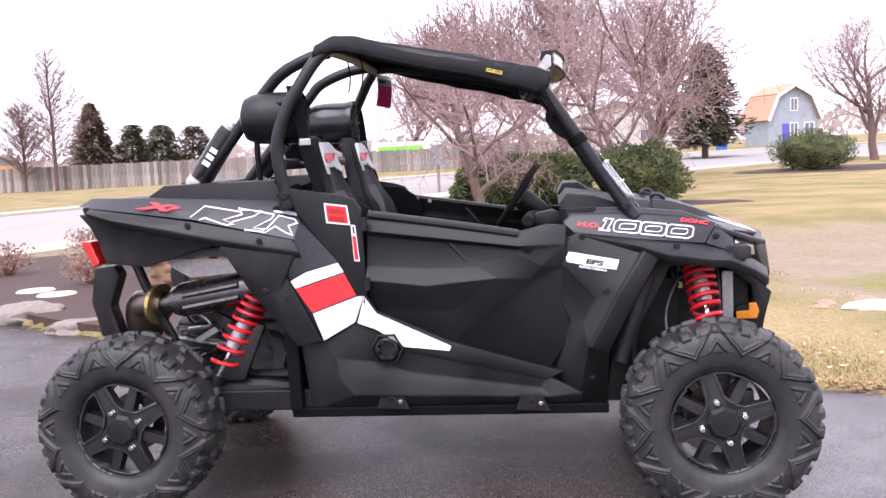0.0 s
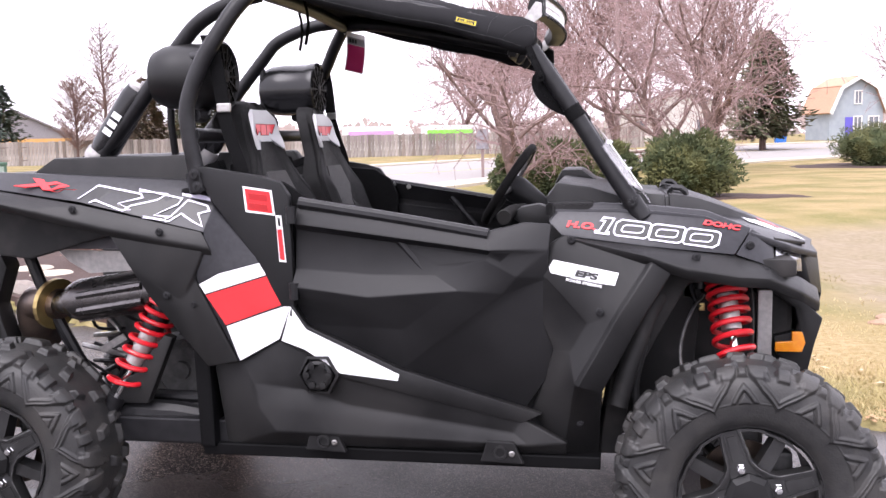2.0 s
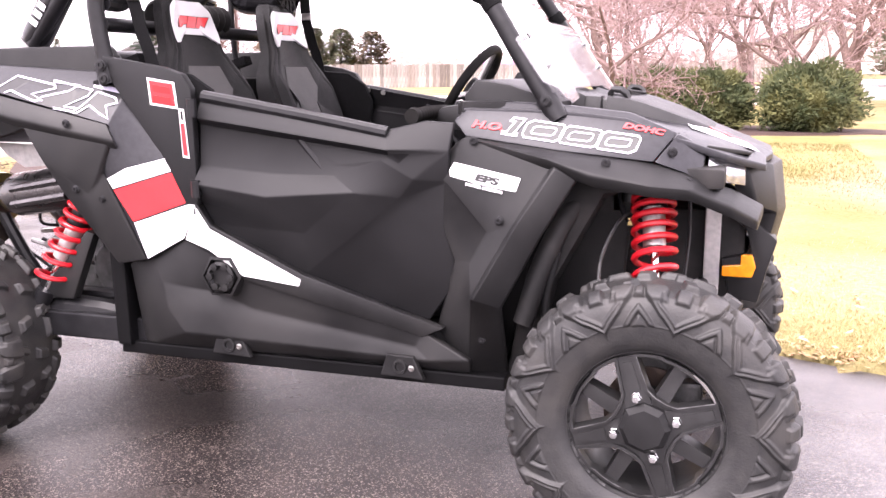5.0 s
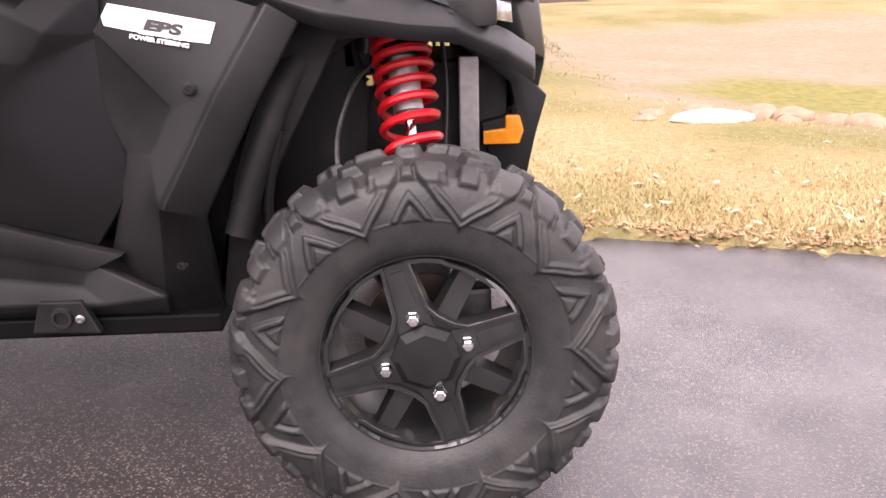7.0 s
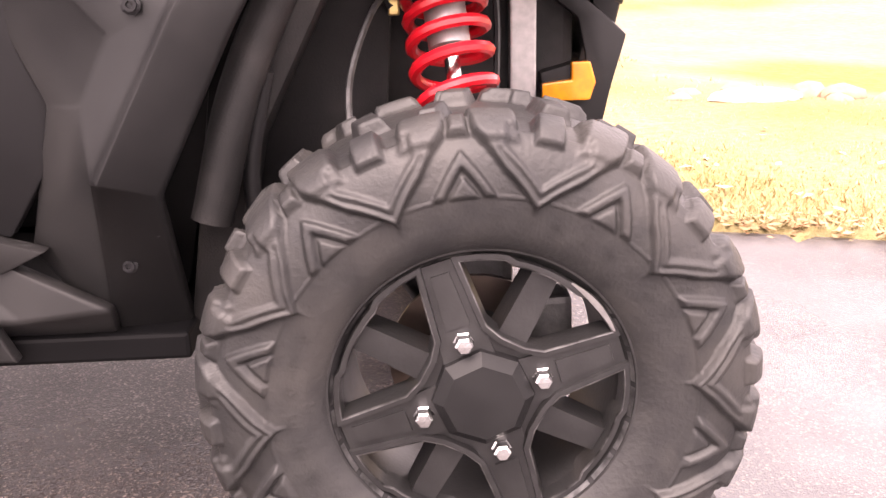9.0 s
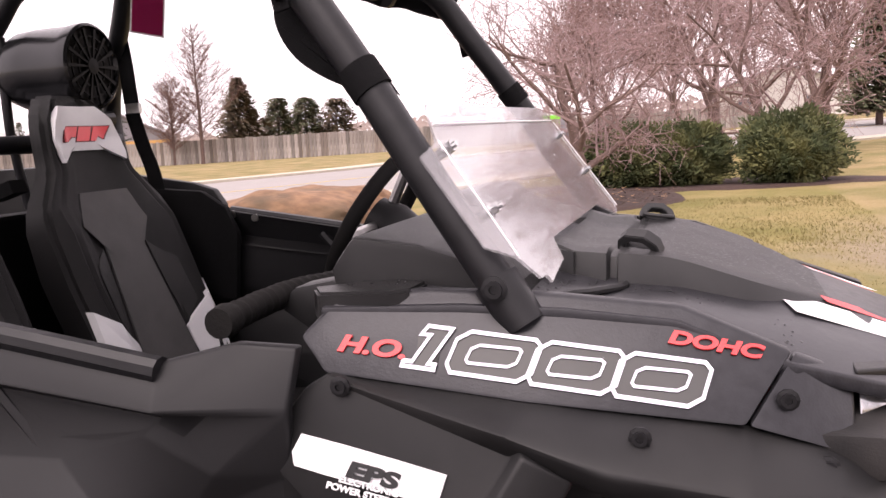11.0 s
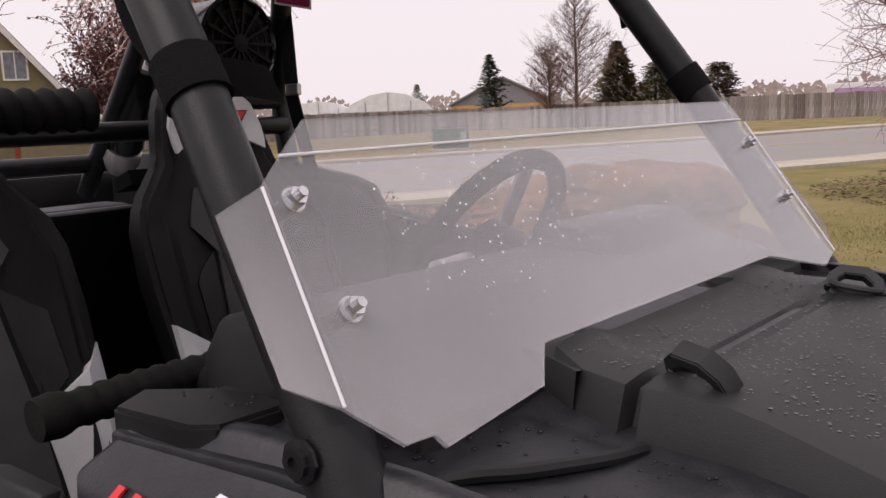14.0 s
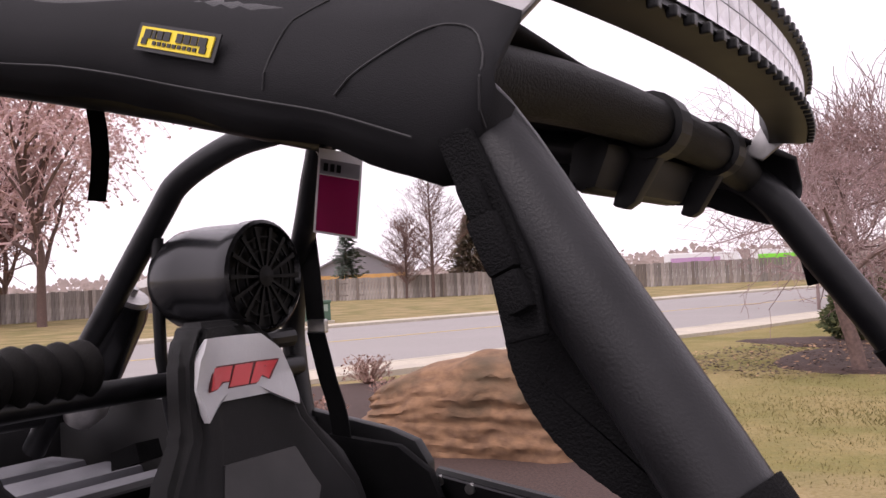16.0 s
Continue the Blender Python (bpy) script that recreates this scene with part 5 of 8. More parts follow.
    # rim: barrel, flange, eight spokes
    face = half * 0.72
    bm = bmesh.new()
    lathe(bm, [(0.206, face + 0.004), (0.2, face + 0.011), (0.192, face + 0.01), (0.186, face), (0.178, face - 0.012), (0.174, face - 0.03), (0.168, face - 0.09), (0.166, -half * 0.6), (0.186, -half * 0.8), (0.2, -half * 0.8)], (0, 0, 0), 72, 'y')
    hub = face + 0.004

    arms = []

    def spoke(poly, y0, y1, taper=0.93, join=False):
        if not join:
            arms.append(bmesh.new())
        bm = arms[-1]
        n = len(poly)
        mx = sum(p[0] for p in poly) / n
        my = sum(p[1] for p in poly) / n
        lo = [bm.verts.new((x, y0, z)) for x, z in poly]
        hi = [bm.verts.new((mx + (x - mx) * taper, y1 if not callable(y1) else y1(math.hypot(x, z)), my + (z - my) * taper)) for x, z in poly]
        bm.faces.new(hi)
        for i in range(n):
            bm.faces.new((lo[i], lo[(i + 1) % n], hi[(i + 1) % n], hi[i]))

    def turned(poly, deg):
        c, q = math.cos(radians(deg)), math.sin(radians(deg))
        return [(x * c - z * q, x * q + z * c) for x, z in poly]

    slope = lambda r: hub + 0.004 - 0.008 * max(0, (r - 0.06)) / 0.12
    loops = []
    for k in range(4):
        a = 15 + 90 * k
        # broad raised spoke that carries a nut
        spoke(turned([(0.03, -0.034), (0.085, -0.031), (0.184, -0.025), (0.184, 0.025), (0.085, 0.031), (0.03, 0.034)], a), hub - 0.045, slope, 0.985)
        spoke(turned([(0.095, -0.017), (0.172, -0.013), (0.172, 0.013), (0.095, 0.017)], a), hub - 0.02, lambda r: slope(r) + 0.003, 0.9, True)
        # plain recessed spoke between
        spoke(turned([(0.04, -0.024), (0.182, -0.02), (0.182, 0.02), (0.04, 0.024)], a + 45), hub - 0.055, lambda r: slope(r) - 0.01, 0.84)
        spoke(turned([(0.02, -0.01), (0.08, 0.028), (0.066, 0.042), (0.042, 0.066), (0.028, 0.08), (-0.01, 0.02)], a), hub - 0.03, hub - 0.002, 0.97, True)
        # outline of the window to the next broad spoke
        c0, q0 = 0.177, 0.027
        half_a = math.degrees(math.atan2(q0, c0))
        loop = [(c0, q0), (0.09, 0.033), (0.068, 0.046)]
        loop += [(y, x) for x, y in loop[::-1]]
        loop = turned(loop, a)
        n_arc = 20
        for j in range(1, n_arc):
            g = a + 90 - half_a - (90 - 2 * half_a) * j / n_arc
            rr = 0.179 if not 6 <= j <= 14 else 0.174
            loop.append((rr * math.cos(radians(g)), rr * math.sin(radians(g))))
        loops.append(loop)

    def bead(bm, loop, rows):
        """A moulding along a closed outline: rows of (offset into the window, height over the face)."""
        n = len(loop)
        rings = []
        for off, dy in rows:
            ring = []
            for i in range(n):
                p0, p1, p2 = Vector(loop[i - 1]), Vector(loop[i]), Vector(loop[(i + 1) % n])
                d1, d2 = (p1 - p0).normalized(), (p2 - p1).normalized()
                m = Vector((-d1.y - d2.y, d1.x + d2.x))
                m = m / max(0.6, m.length_squared / 2) if m.length > 1e-6 else Vector((-d1.y, d1.x))
                w2 = p1 - m * off * flip
                ring.append(bm.verts.new((w2.x, slope(p1.length) + dy, w2.y)))
            rings.append(ring)
        for r0, r1 in zip(rings, rings[1:]):
            for i in range(n):
                bm.faces.new((r0[i], r0[(i + 1) % n], r1[(i + 1) % n], r1[i]))

    area = sum(loops[0][i - 1][0] * loops[0][i][1] - loops[0][i][0] * loops[0][i - 1][1] for i in range(len(loops[0])))
    flip = -1 if area > 0 else 1
    for loop in loops:
        bead(bm, loop, [(-0.0085, -0.004), (-0.007, 0.0045), (-0.001, 0.005), (0.001, 0.003), (0.0035, -0.028)])
    lathe(bm, [(0.0, hub - 0.007), (0.077, hub - 0.007), (0.08, hub - 0.014), (0.08, hub - 0.05)], (0, 0, 0), 32, 'y')
    bmesh.ops.recalc_face_normals(bm, faces=bm.faces)
    bmesh.ops.transform(bm, matrix=base, verts=bm.verts)
    if s < 0:
        bmesh.ops.reverse_faces(bm, faces=bm.faces)
    wheel = part("wheel", bm, M_RIM, veh, "satin black alloy wheel with eight spokes", smooth=True)
    wheel.data.set_sharp_from_angle(angle=radians(30))
    raw("tyre", pts.tolist(), quads.tolist(), M_RUBBER, wheel, "chunky mud tyre with V-shaped sidewall lugs", smooth=True)
    for bm in arms:
        bmesh.ops.recalc_face_normals(bm, faces=bm.faces)
        bmesh.ops.transform(bm, matrix=base, verts=bm.verts)
        if s < 0:
            bmesh.ops.reverse_faces(bm, faces=bm.faces)
        part("spoke", bm, M_RIM, wheel)
    for loop in loops:
        bm = bmesh.new()
        bead(bm, loop, [(-0.0008, 0.0054), (0.0005, 0.0052), (0.0014, 0.0032)])
        bmesh.ops.transform(bm, matrix=base, verts=bm.verts)
        part("worn_edge", bm, M_LIP, wheel, "worn bright edge of a rim window")

    bm = bmesh.new()
    for k in range(24):
        if k in (3, 4, 5, 10, 16, 17):
            continue
        a0, a1 = 2 * math.pi * k / 24 + 0.02, 2 * math.pi * (k + 1) / 24 - 0.02
        vs = []
        for r, y in ((0.1905, face + 0.0105), (0.1865, face + 0.004)):
            vs.append([bm.verts.new((r * math.cos(a0 + (a1 - a0) * j / 3), y, r * math.sin(a0 + (a1 - a0) * j / 3))) for j in range(4)])
        for j in range(3):
            bm.faces.new((vs[0][j], vs[0][j + 1], vs[1][j + 1], vs[1][j]))
    bmesh.ops.transform(bm, matrix=base, verts=bm.verts)
    part("worn_lip", bm, M_LIP, wheel, "worn bright edge of the rim", kind="stuff")

    bm = bmesh.new()
    prof8 = [(0.066, hub - 0.004), (0.064, hub + 0.01), (0.05, hub + 0.024), (0.0, hub + 0.026)]
    lathe(bm, prof8, (0, 0, 0), 8, 'y')
    for k in range(6):
        a = math.pi * k / 3
        c, q = math.cos(a), math.sin(a)
        vs = [bm.verts.new((c * u - q * v, hub + 0.0275, q * u + c * v)) for u, v in ((0.006, -0.001), (0.022, 0), (0.006, 0.001))]
        bm.faces.new(vs)
    bmesh.ops.recalc_face_normals(bm, faces=bm.faces)
    bmesh.ops.transform(bm, matrix=base, verts=bm.verts)
    part("hub_cap", bm, M_PLASTIC, wheel, "faceted black plastic hub cap")
    for k in range(4):
        a = radians(15 + 90 * k)
        x, z = 0.078 * math.cos(a), 0.078 * math.sin(a)
        bm = bmesh.new()
        lathe(bm, [(0.0135, hub - 0.004), (0.0135, hub + 0.004), (0.0115, hub + 0.006), (0.0115, hub + 0.018), (0.009, hub + 0.0205), (0.0, hub + 0.021)], (x, 0, z), 6, 'y')
        bmesh.ops.recalc_face_normals(bm, faces=bm.faces)
        bmesh.ops.transform(bm, matrix=base, verts=bm.verts)
        part("wheel_nut", bm, M_CHROME, wheel, "chrome wheel nut")
    # brake disc behind the spokes
    bm = bmesh.new()
    lathe(bm, [(0.07, -0.03), (0.118, -0.03), (0.118, -0.022), (0.07, -0.022), (0.07, -0.03)], (0, 0, 0), 40, 'y')
    bmesh.ops.transform(bm, matrix=base, verts=bm.verts)
    part("brake_disc", bm, M_BURNT, wheel, "rust-tinged steel brake disc")
    bm = bmesh.new()
    box(bm, 0.05, 0.13, -0.05, 0.005, 0.02, 0.09, 0.01)
    bmesh.ops.transform(bm, matrix=base, verts=bm.verts)
    part("brake_caliper", bm, M_CASE, wheel)
    if front and s < 0:
        # a long scrape that bared the metal of the rim's edge
        bm = bmesh.new()
        rows = []
        for k in range(13):
            g = radians(24 + 27 * k / 12)
            wdt = .0012 + .0026 * math.sin(math.pi * k / 12)
            rows.append([bm.verts.new((rr * math.cos(g), slope(.18) + .0068, rr * math.sin(g))) for rr in (.1815 - wdt, .1815 + wdt)])
        for r0, r1 in zip(rows, rows[1:]):
            bm.faces.new((r0[0], r1[0], r1[1], r0[1]))
        bmesh.ops.transform(bm, matrix=base, verts=bm.verts)
        part("scraped_edge", bm, M_STEEL, wheel, "bright scrape along the rim's edge")
        # raised bars on the sidewall where lettering stands
        sv0 = sr(.236)
        w0 = float(np.interp(sv0, arc, pw)) + .0008
        rnd = random.Random(3)
        verts, faces = [], []
        for start, count, step, r0, hh, ww in ((84, 7, 8.6, .236, .011, 2.6), (200, 6, 9.5, .236, .011, 2.9), (110, 5, 2.6, .247, .004, .8), (172, 7, 2.6, .24, .004, .8), (150, 3, 2.6, .222, .004, .8), (300, 7, 2.6, .24, .004, .8)):
            for k in range(count):
                g0 = start - k * step
                for bx in (-.32, .32):
                    for (e0, e1, f0, f1) in ((-.16, .16, -1, 1), (-.16, .5 * -bx / .32 + .1, rnd.choice((-1, .6, -.2)), None)):
                        f1 = f0 + .4 if f1 is None else f1
                        k0 = len(verts)
                        for ee, ff in ((e0, f0), (e1, f0), (e1, f1), (e0, f1)):
                            ga, rr = radians(g0 + (bx + ee) * ww), r0 + ff * hh / 2
                            wv = float(np.interp(sr(rr), arc, pw)) + .0022
                            verts.append(tuple(base @ Vector((rr * math.cos(ga), wv, rr * math.sin(ga)))))
                        faces.append((k0, k0 + 1, k0 + 2, k0 + 3))
        raw("raised_lettering", verts, faces, M_RUBBER, wheel, "worn raised marks on the sidewall", kind="stuff")
    return wheel


for s in (-1, 1):
    build_wheel(1.146, s * 0.652, s, 0.118, -2 if s < 0 else 20, True)
    build_wheel(-1.143, s * 0.63, s, 0.138, -12 if s < 0 else 33, False)


# -- body panels, one side and its mirror --
def V(**k):
    return k


QUARTER = V(a=(-1.335, -.585, 1.232), b=(-1.29, -.55, 1.262), c=(-1.045, -.6, 1.255), d=(-.475, -.568, 1.222), e=(-.40, -.606, 1.179), f=(-.25, -.64, .978), g=(-.165, -.636, .85), h=(-.209, -.642, .738), i=(-.338, -.655, .669),
            j=(-1.234, -.66, 1.224), k=(-.82, -.68, 1.164), l=(-.42, -.685, 1.07), m=(-.46, -.672, .93))
FLARE = V(j=(-1.25, -.655, 1.226), k=(-.82, -.684, 1.160), l=(-.425, -.69, 1.075), n=(-.395, -.70, 1.022), o=(-.734, -.725, 1.088), p=(-.967, -.728, 1.143), q=(-1.14, -.722, 1.179), r=(-1.25, -.70, 1.21))
STRUT = V(a=(-.734, -.71, 1.09), b=(-.41, -.695, 1.04), c=(-.462, -.678, .93), d=(-.342, -.66, .668), e=(-.44, -.668, .652), f=(-.60, -.692, .862), g=(-.50, -.70, .86), h=(-.66, -.712, .97))
DOOR = V(a=(-.146, -.622, 1.161), b=(.423, -.632, 1.063), c=(.533, -.628, 1.088), d=(.612, -.622, 1.082), e=(-.15, -.664, 1.092), f=(.437, -.68, 1.012), g=(.606, -.652, 1.012),
         h=(-.152, -.634, 1.075), i=(.43, -.64, .995), j=(-.156, -.64, .955), k=(.078, -.642, .936), l=(.268, -.644, .935), m=(.429, -.685, .985), n=(.516, -.675, .936),
         o=(-.158, -.684, .905), p=(.075, -.692, .876), q=(.344, -.69, .897), r=(.475, -.664, .885), s=(-.16, -.636, .85), t=(-.122, -.63, .777), u=(.16, -.612, .645), v=(.531, -.602, .535), w=(.66, -.622, .72), x=(.60, -.642, .93), y=(.168, -.632, .77))
ROCKER = V(a=(-.447, -.625, .642), b=(-.338, -.66, .672), c=(-.227, -.664, .738), d=(-.136, -.664, .716), e=(-.029, -.66, .69), f=(-.023, -.664, .633), g=(.519, -.638, .505), h=(.655, -.645, .435),
           i=(-.30, -.672, .6), j=(-.29, -.67, .52), k=(-.235, -.672, .448), l=(.534, -.652, .425), m=(-.16, -.634, .575), n=(-.01, -.637, .528), o=(.49, -.628, .456), p=(-.423, -.6, .372), q=(.645, -.59, .368))
CHEEK = V(a=(.613, -.62, 1.03), b=(.649, -.632, 1.05), c=(.885, -.668, .985), d=(.79, -.69, .834), e=(.675, -.705, .632), f=(.555, -.642, .957), g=(.60, -.66, .925), h=(.711, -.672, .80), i=(.664, -.662, .715), j=(.615, -.642, .715), k=(.56, -.636, .85),
          l=(.635, -.622, .385), m=(.545, -.605, .51), n=(.752, -.69, .60), o=(.745, -.6, .385), p=(.858, -.682, .80), q=(.945, -.672, .945), c2=(.893, -.69, .978), d2=(.8, -.712, .83), e2=(.687, -.725, .626))
FFLARE = V(a=(.643, -.6, 1.05), b=(.88, -.605, 1.016), c=(1.121, -.578, .99), d=(1.24, -.535, .95), e=(.649, -.64, 1.046), f=(.872, -.692, .998), g=(.984, -.698, .96), h=(1.129, -.68, .936), i=(1.22, -.63, .925), j=(1.335, -.44, .905), k=(1.4, -.34, .86), l=(1.323, -.545, .872), m=(1.385, -.46, .83))
DECO = V(a=(.60, -.579, 1.088), b=(.64, -.537, 1.132), c=(.754, -.516, 1.136), d=(.901, -.5, 1.126), e=(1.056, -.489, 1.108), f=(1.178, -.51, 1.058), g=(1.125, -.5745, .988), h=(.88, -.593, 1.014), i=(.64, -.6045, 1.048))
CORNER = V(f=(1.18, -.509, 1.056), g=(1.127, -.574, .988), k=(1.242, -.53, .945), m=(1.25, -.44, 1.015))


def drawn_in(panel, k, low=0.0):
    """Narrows a flank panel; low: further in below 0.6 m."""
    for n, (x, y, z) in panel.items():
        panel[n] = (x, y * (k - low * max(0.0, min(1.0, (0.62 - z) / 0.25))), z)


drawn_in(ROCKER, .93)
drawn_in(DOOR, .955)
drawn_in(CHEEK, .94, .06)
drawn_in(FFLARE, .93)
drawn_in(DECO, .965)
drawn_in(CORNER, .965)
drawn_in(QUARTER, .975)
drawn_in(FLARE, .97)
drawn_in(STRUT, .965)


def bolt(at, s, parent, r=0.0085, material=M_TUBE):
    bm = bmesh.new()
    lathe(bm, [(r * 1.5, 0.0), (r * 1.5, -0.003), (r, -0.004), (r, -0.008), (r * 0.5, -0.008), (r * 0.45, -0.005), (0, -0.005)], (0, 0, 0), 10, 'y')
    bmesh.ops.transform(bm, matrix=Matrix.Translation((at[0], s * abs(at[1]), at[2])) @ Matrix.Diagonal((1, -s, 1, 1)), verts=bm.verts)
    bmesh.ops.recalc_face_normals(bm, faces=bm.faces)
    part("bolt", bm, material, parent)


panels = {}
for s in (-1, 1):
    mir = s > 0
    quarter = part("quarter_panel", shell(QUARTER, ["a b c k j", "c d e l k", "l e f m", "m f g h i"], 0.02, 0.006, mir), M_GREY, veh, "charcoal rear quarter panel with graphics", smooth=True)
    flare = part("rear_flare", shell(FLARE, ["j k p q r", "k l n o p"], 0.03, 0.007, mir, (0, 0.6, -0.9)), M_PLASTIC, veh, smooth=True)
    bolt((-.55, .69, 1.075), s, flare)
    bolt((-.83, .69, 1.145), s, flare)
    strut = part("rear_arch_strut", shell(STRUT, ["a b g h", "b c g", "h g f", "g c d e f"], 0.05, 0.008, mir), M_PLASTIC, veh, smooth=True)
    bolt((-.47, .658, .85), s, strut)
    bolt((-.545, .676, .88), s, strut)
    # side plate behind the door
    bm = slab(bmesh.new(), [(-.46, 1.27), (-.25, 1.235), (-.19, 1.215), (-.163, 1.175), (-.158, .84), (-.2, .84), (-.27, .978), (-.42, 1.179)], s * .628, s * .6, 0.006)
    plate = part("side_plate", bm, M_DOOR, veh, "black side plate carrying stickers", smooth=True)
    for z in (1.12, .89):
        bm = bmesh.new()
        tube(bm, [(-.152, s * .645, z - .025), (-.152, s * .645, z + .025)], .015, 10, 1)
        part("hinge", bm, M_TUBE, veh)
    door = part("door", shell(DOOR, ["a b f e", "b c d g f", "e f i h", "h i m l k j", "f g n m i", "j k p o", "k l q p", "l m n r q", "o p y t s", "p q y", "q r u y", "y u t", "r x w v u", "n x r", "g x n"], 0.022, 0.005, mir), M_DOOR, veh, "closed matte black door with angular creases", smooth=True)
    bm = bmesh.new()
    tube(bm, [(-.14, s * .6, 1.152), (.2, s * .605, 1.096), (.43, s * .608, 1.055)], .018, 10, 4)
    part("door_rail", bm, M_TUBE, door)
    for x, z in ((-.125, 1.148), (-.06, 1.137)):
        tube(bm_knob := bmesh.new(), [(x, s * .59, z), (x, s * .574, z)], .01, 10, 1)
        part("door_bolt", bm_knob, M_STEEL, door, "silver bolt head")
    bm = bmesh.new()
    tube(bm, [(.12, s * .6, 1.09), (.28, s * .6, .9)], .014, 8, 1)
    part("door_brace", bm, M_TUBE, door)
    sill = part("sill", shell(V(g=(-.165, -.632, .85), h=(-.209, -.638, .738), d=(-.136, -.63, .70), f=(-.023, -.625, .625), k=(.519, -.6, .492), v=(.58, -.598, .52), u=(.16, -.608, .648), t=(-.122, -.626, .78)), ["g h d t", "t d f u", "u f k v"], 0.03, 0.004, mir), M_PLASTIC, veh, smooth=True)
    rocker = part("rocker_panel", shell(ROCKER, ["a b i j k p", "b c d e f m i", "i m n o l k j", "f g o n m", "g h l o", "k l h q p"], 0.03, 0.007, mir), M_PLASTIC, veh, "matte black moulded rocker panel", smooth=True)
    # filler cap in its hexagonal well
    bm = bmesh.new()
    lathe(bm, [(0.07, -.606), (0.066, -.634), (0.058, -.636), (0.054, -.618), (0.046, -.612)], (-.092, 0, .632), 6, 'y')
    lathe(bm, [(0.048, -.6), (0.045, -.638), (0.036, -.643), (0.03, -.632), (0.0, -.632)], (-.092, 0, .632), 24, 'y')
    for k in range(6):
        a = k * math.pi / 3
        lathe(bm, [(0.011, -.63), (0.011, -.645), (0.0, -.646)], (-.092 + .034 * math.cos(a), 0, .632 + .034 * math.sin(a)), 8, 'y')
    if mir:
        bmesh.ops.transform(bm, matrix=Matrix.Diagonal((1, -1, 1, 1)), verts=bm.verts)
    bmesh.ops.recalc_face_normals(bm, faces=bm.faces)
    part("filler_cap", bm, M_PLASTIC, rocker, "black star-shaped cap in a hexagonal well", smooth=True)
    for x, z in ((-.088, .42), (.456, .405)):
        bm = bmesh.new()
        slab(bm, [(x - .06, z - .03), (x + .07, z - .035), (x + .04, z + .032), (x - .04, z + .034)], s * .614, s * .592, 0.004)
        part("slider_mount", bm, M_PLASTIC, rocker)
        bm = bmesh.new()
        lathe(bm, [(0.022, -.614), (0.02, -.62), (0.014, -.62), (0.012, -.607), (0, -.607)], (x, 0, z), 16, 'y')
        if mir:
            bmesh.ops.transform(bm, matrix=Matrix.Diagonal((1, -1, 1, 1)), verts=bm.verts)
        part("mount_hole", bm, M_BLACKD, rocker)
        bolt((x + .035, .616, z - .002), s, rocker, 0.006, M_STEEL)
    cheek = part("front_cheek", shell(CHEEK, ["a b c d h g f", "f g h i j k", "h d e i", "j i e l m", "e e2 n o l", "d2 p n e2", "c2 q p d2", "c c2 d2 d", "d d2 e2 e"], 0.03, 0.007, mir), M_PLASTIC, veh, "black moulded panel between door and front arch", smooth=True)
    bolt((.748, .642, .836), s, cheek)
    bolt((.735, .61, .55), s, cheek, 0.008)
    bolt((.69, .6, .50), s, cheek, 0.008)
    fflare = part("front_flare", shell(FFLARE, ["a b f e", "b c h g f", "c d i h", "d j l i", "j k m l"], 0.035, 0.008, mir, (0, 0.5, -0.95)), M_PLASTIC, veh, "black front wheel-arch flare", smooth=True)
    bolt((.668, .6, 1.038), s, fflare)
    bolt((1.014, .6, .988), s, fflare)
    bolt((1.21, .535, .94), s, fflare)
    deco = part("front_side_panel", shell(DECO, ["a b c d h i", "d e f g h"], 0.02, 0.006, mir), M_GREY, veh, "charcoal front side panel with numerals", smooth=True)
    part("front_corner_panel", shell(CORNER, ["f g k m"], 0.02, 0.005, mir), M_GREY, veh, smooth=True)
    bolt((1.17, .525, 1.012), s, deco)
    panels[s] = dict(quarter=quarter, plate=plate, sill=sill, cheek=cheek, deco=deco)

depsgraph = bpy.context.evaluated_depsgraph_get()


def on_panel(ob, s, x, z):
    """Where a level ray from outside meets a flank panel, and the normal there."""
    ok, at, nrm, _ = ob.evaluated_get(depsgraph).ray_cast(Vector((x, s * 1.2, z)), Vector((0, -s, 0)))
    return (at, nrm) if ok else None


def film(name, ob, s, pts, material, lift=0.002, label="", cuts=3):
    """A film cut to an (x, z) outline and laid on a panel."""
    bm = bmesh.new()
    ring = []
    n = len(pts)
    last = None
    for i in range(n):
        for k in range(cuts):
            f = k / cuts
            x, z = pts[i][0] * (1 - f) + pts[(i + 1) % n][0] * f, pts[i][1] * (1 - f) + pts[(i + 1) % n][1] * f
            h = on_panel(ob, s, x, z)
            if h is None:
                continue
            last = h
            ring.append(bm.verts.new(h[0] + h[1] * lift))
    if len(ring) < 3:
        bm.free()
        return None
    face = bm.faces.new(ring)
    bmesh.ops.triangulate(bm, faces=[face])
    r = bmesh.ops.extrude_face_region(bm, geom=bm.faces[:])
    bmesh.ops.translate(bm, vec=last[1] * -0.0016, verts=[v for v in r["geom"] if isinstance(v, bmesh.types.BMVert)])
    bmesh.ops.recalc_face_normals(bm, faces=bm.faces)
    return part(name, bm, material, ob, label)


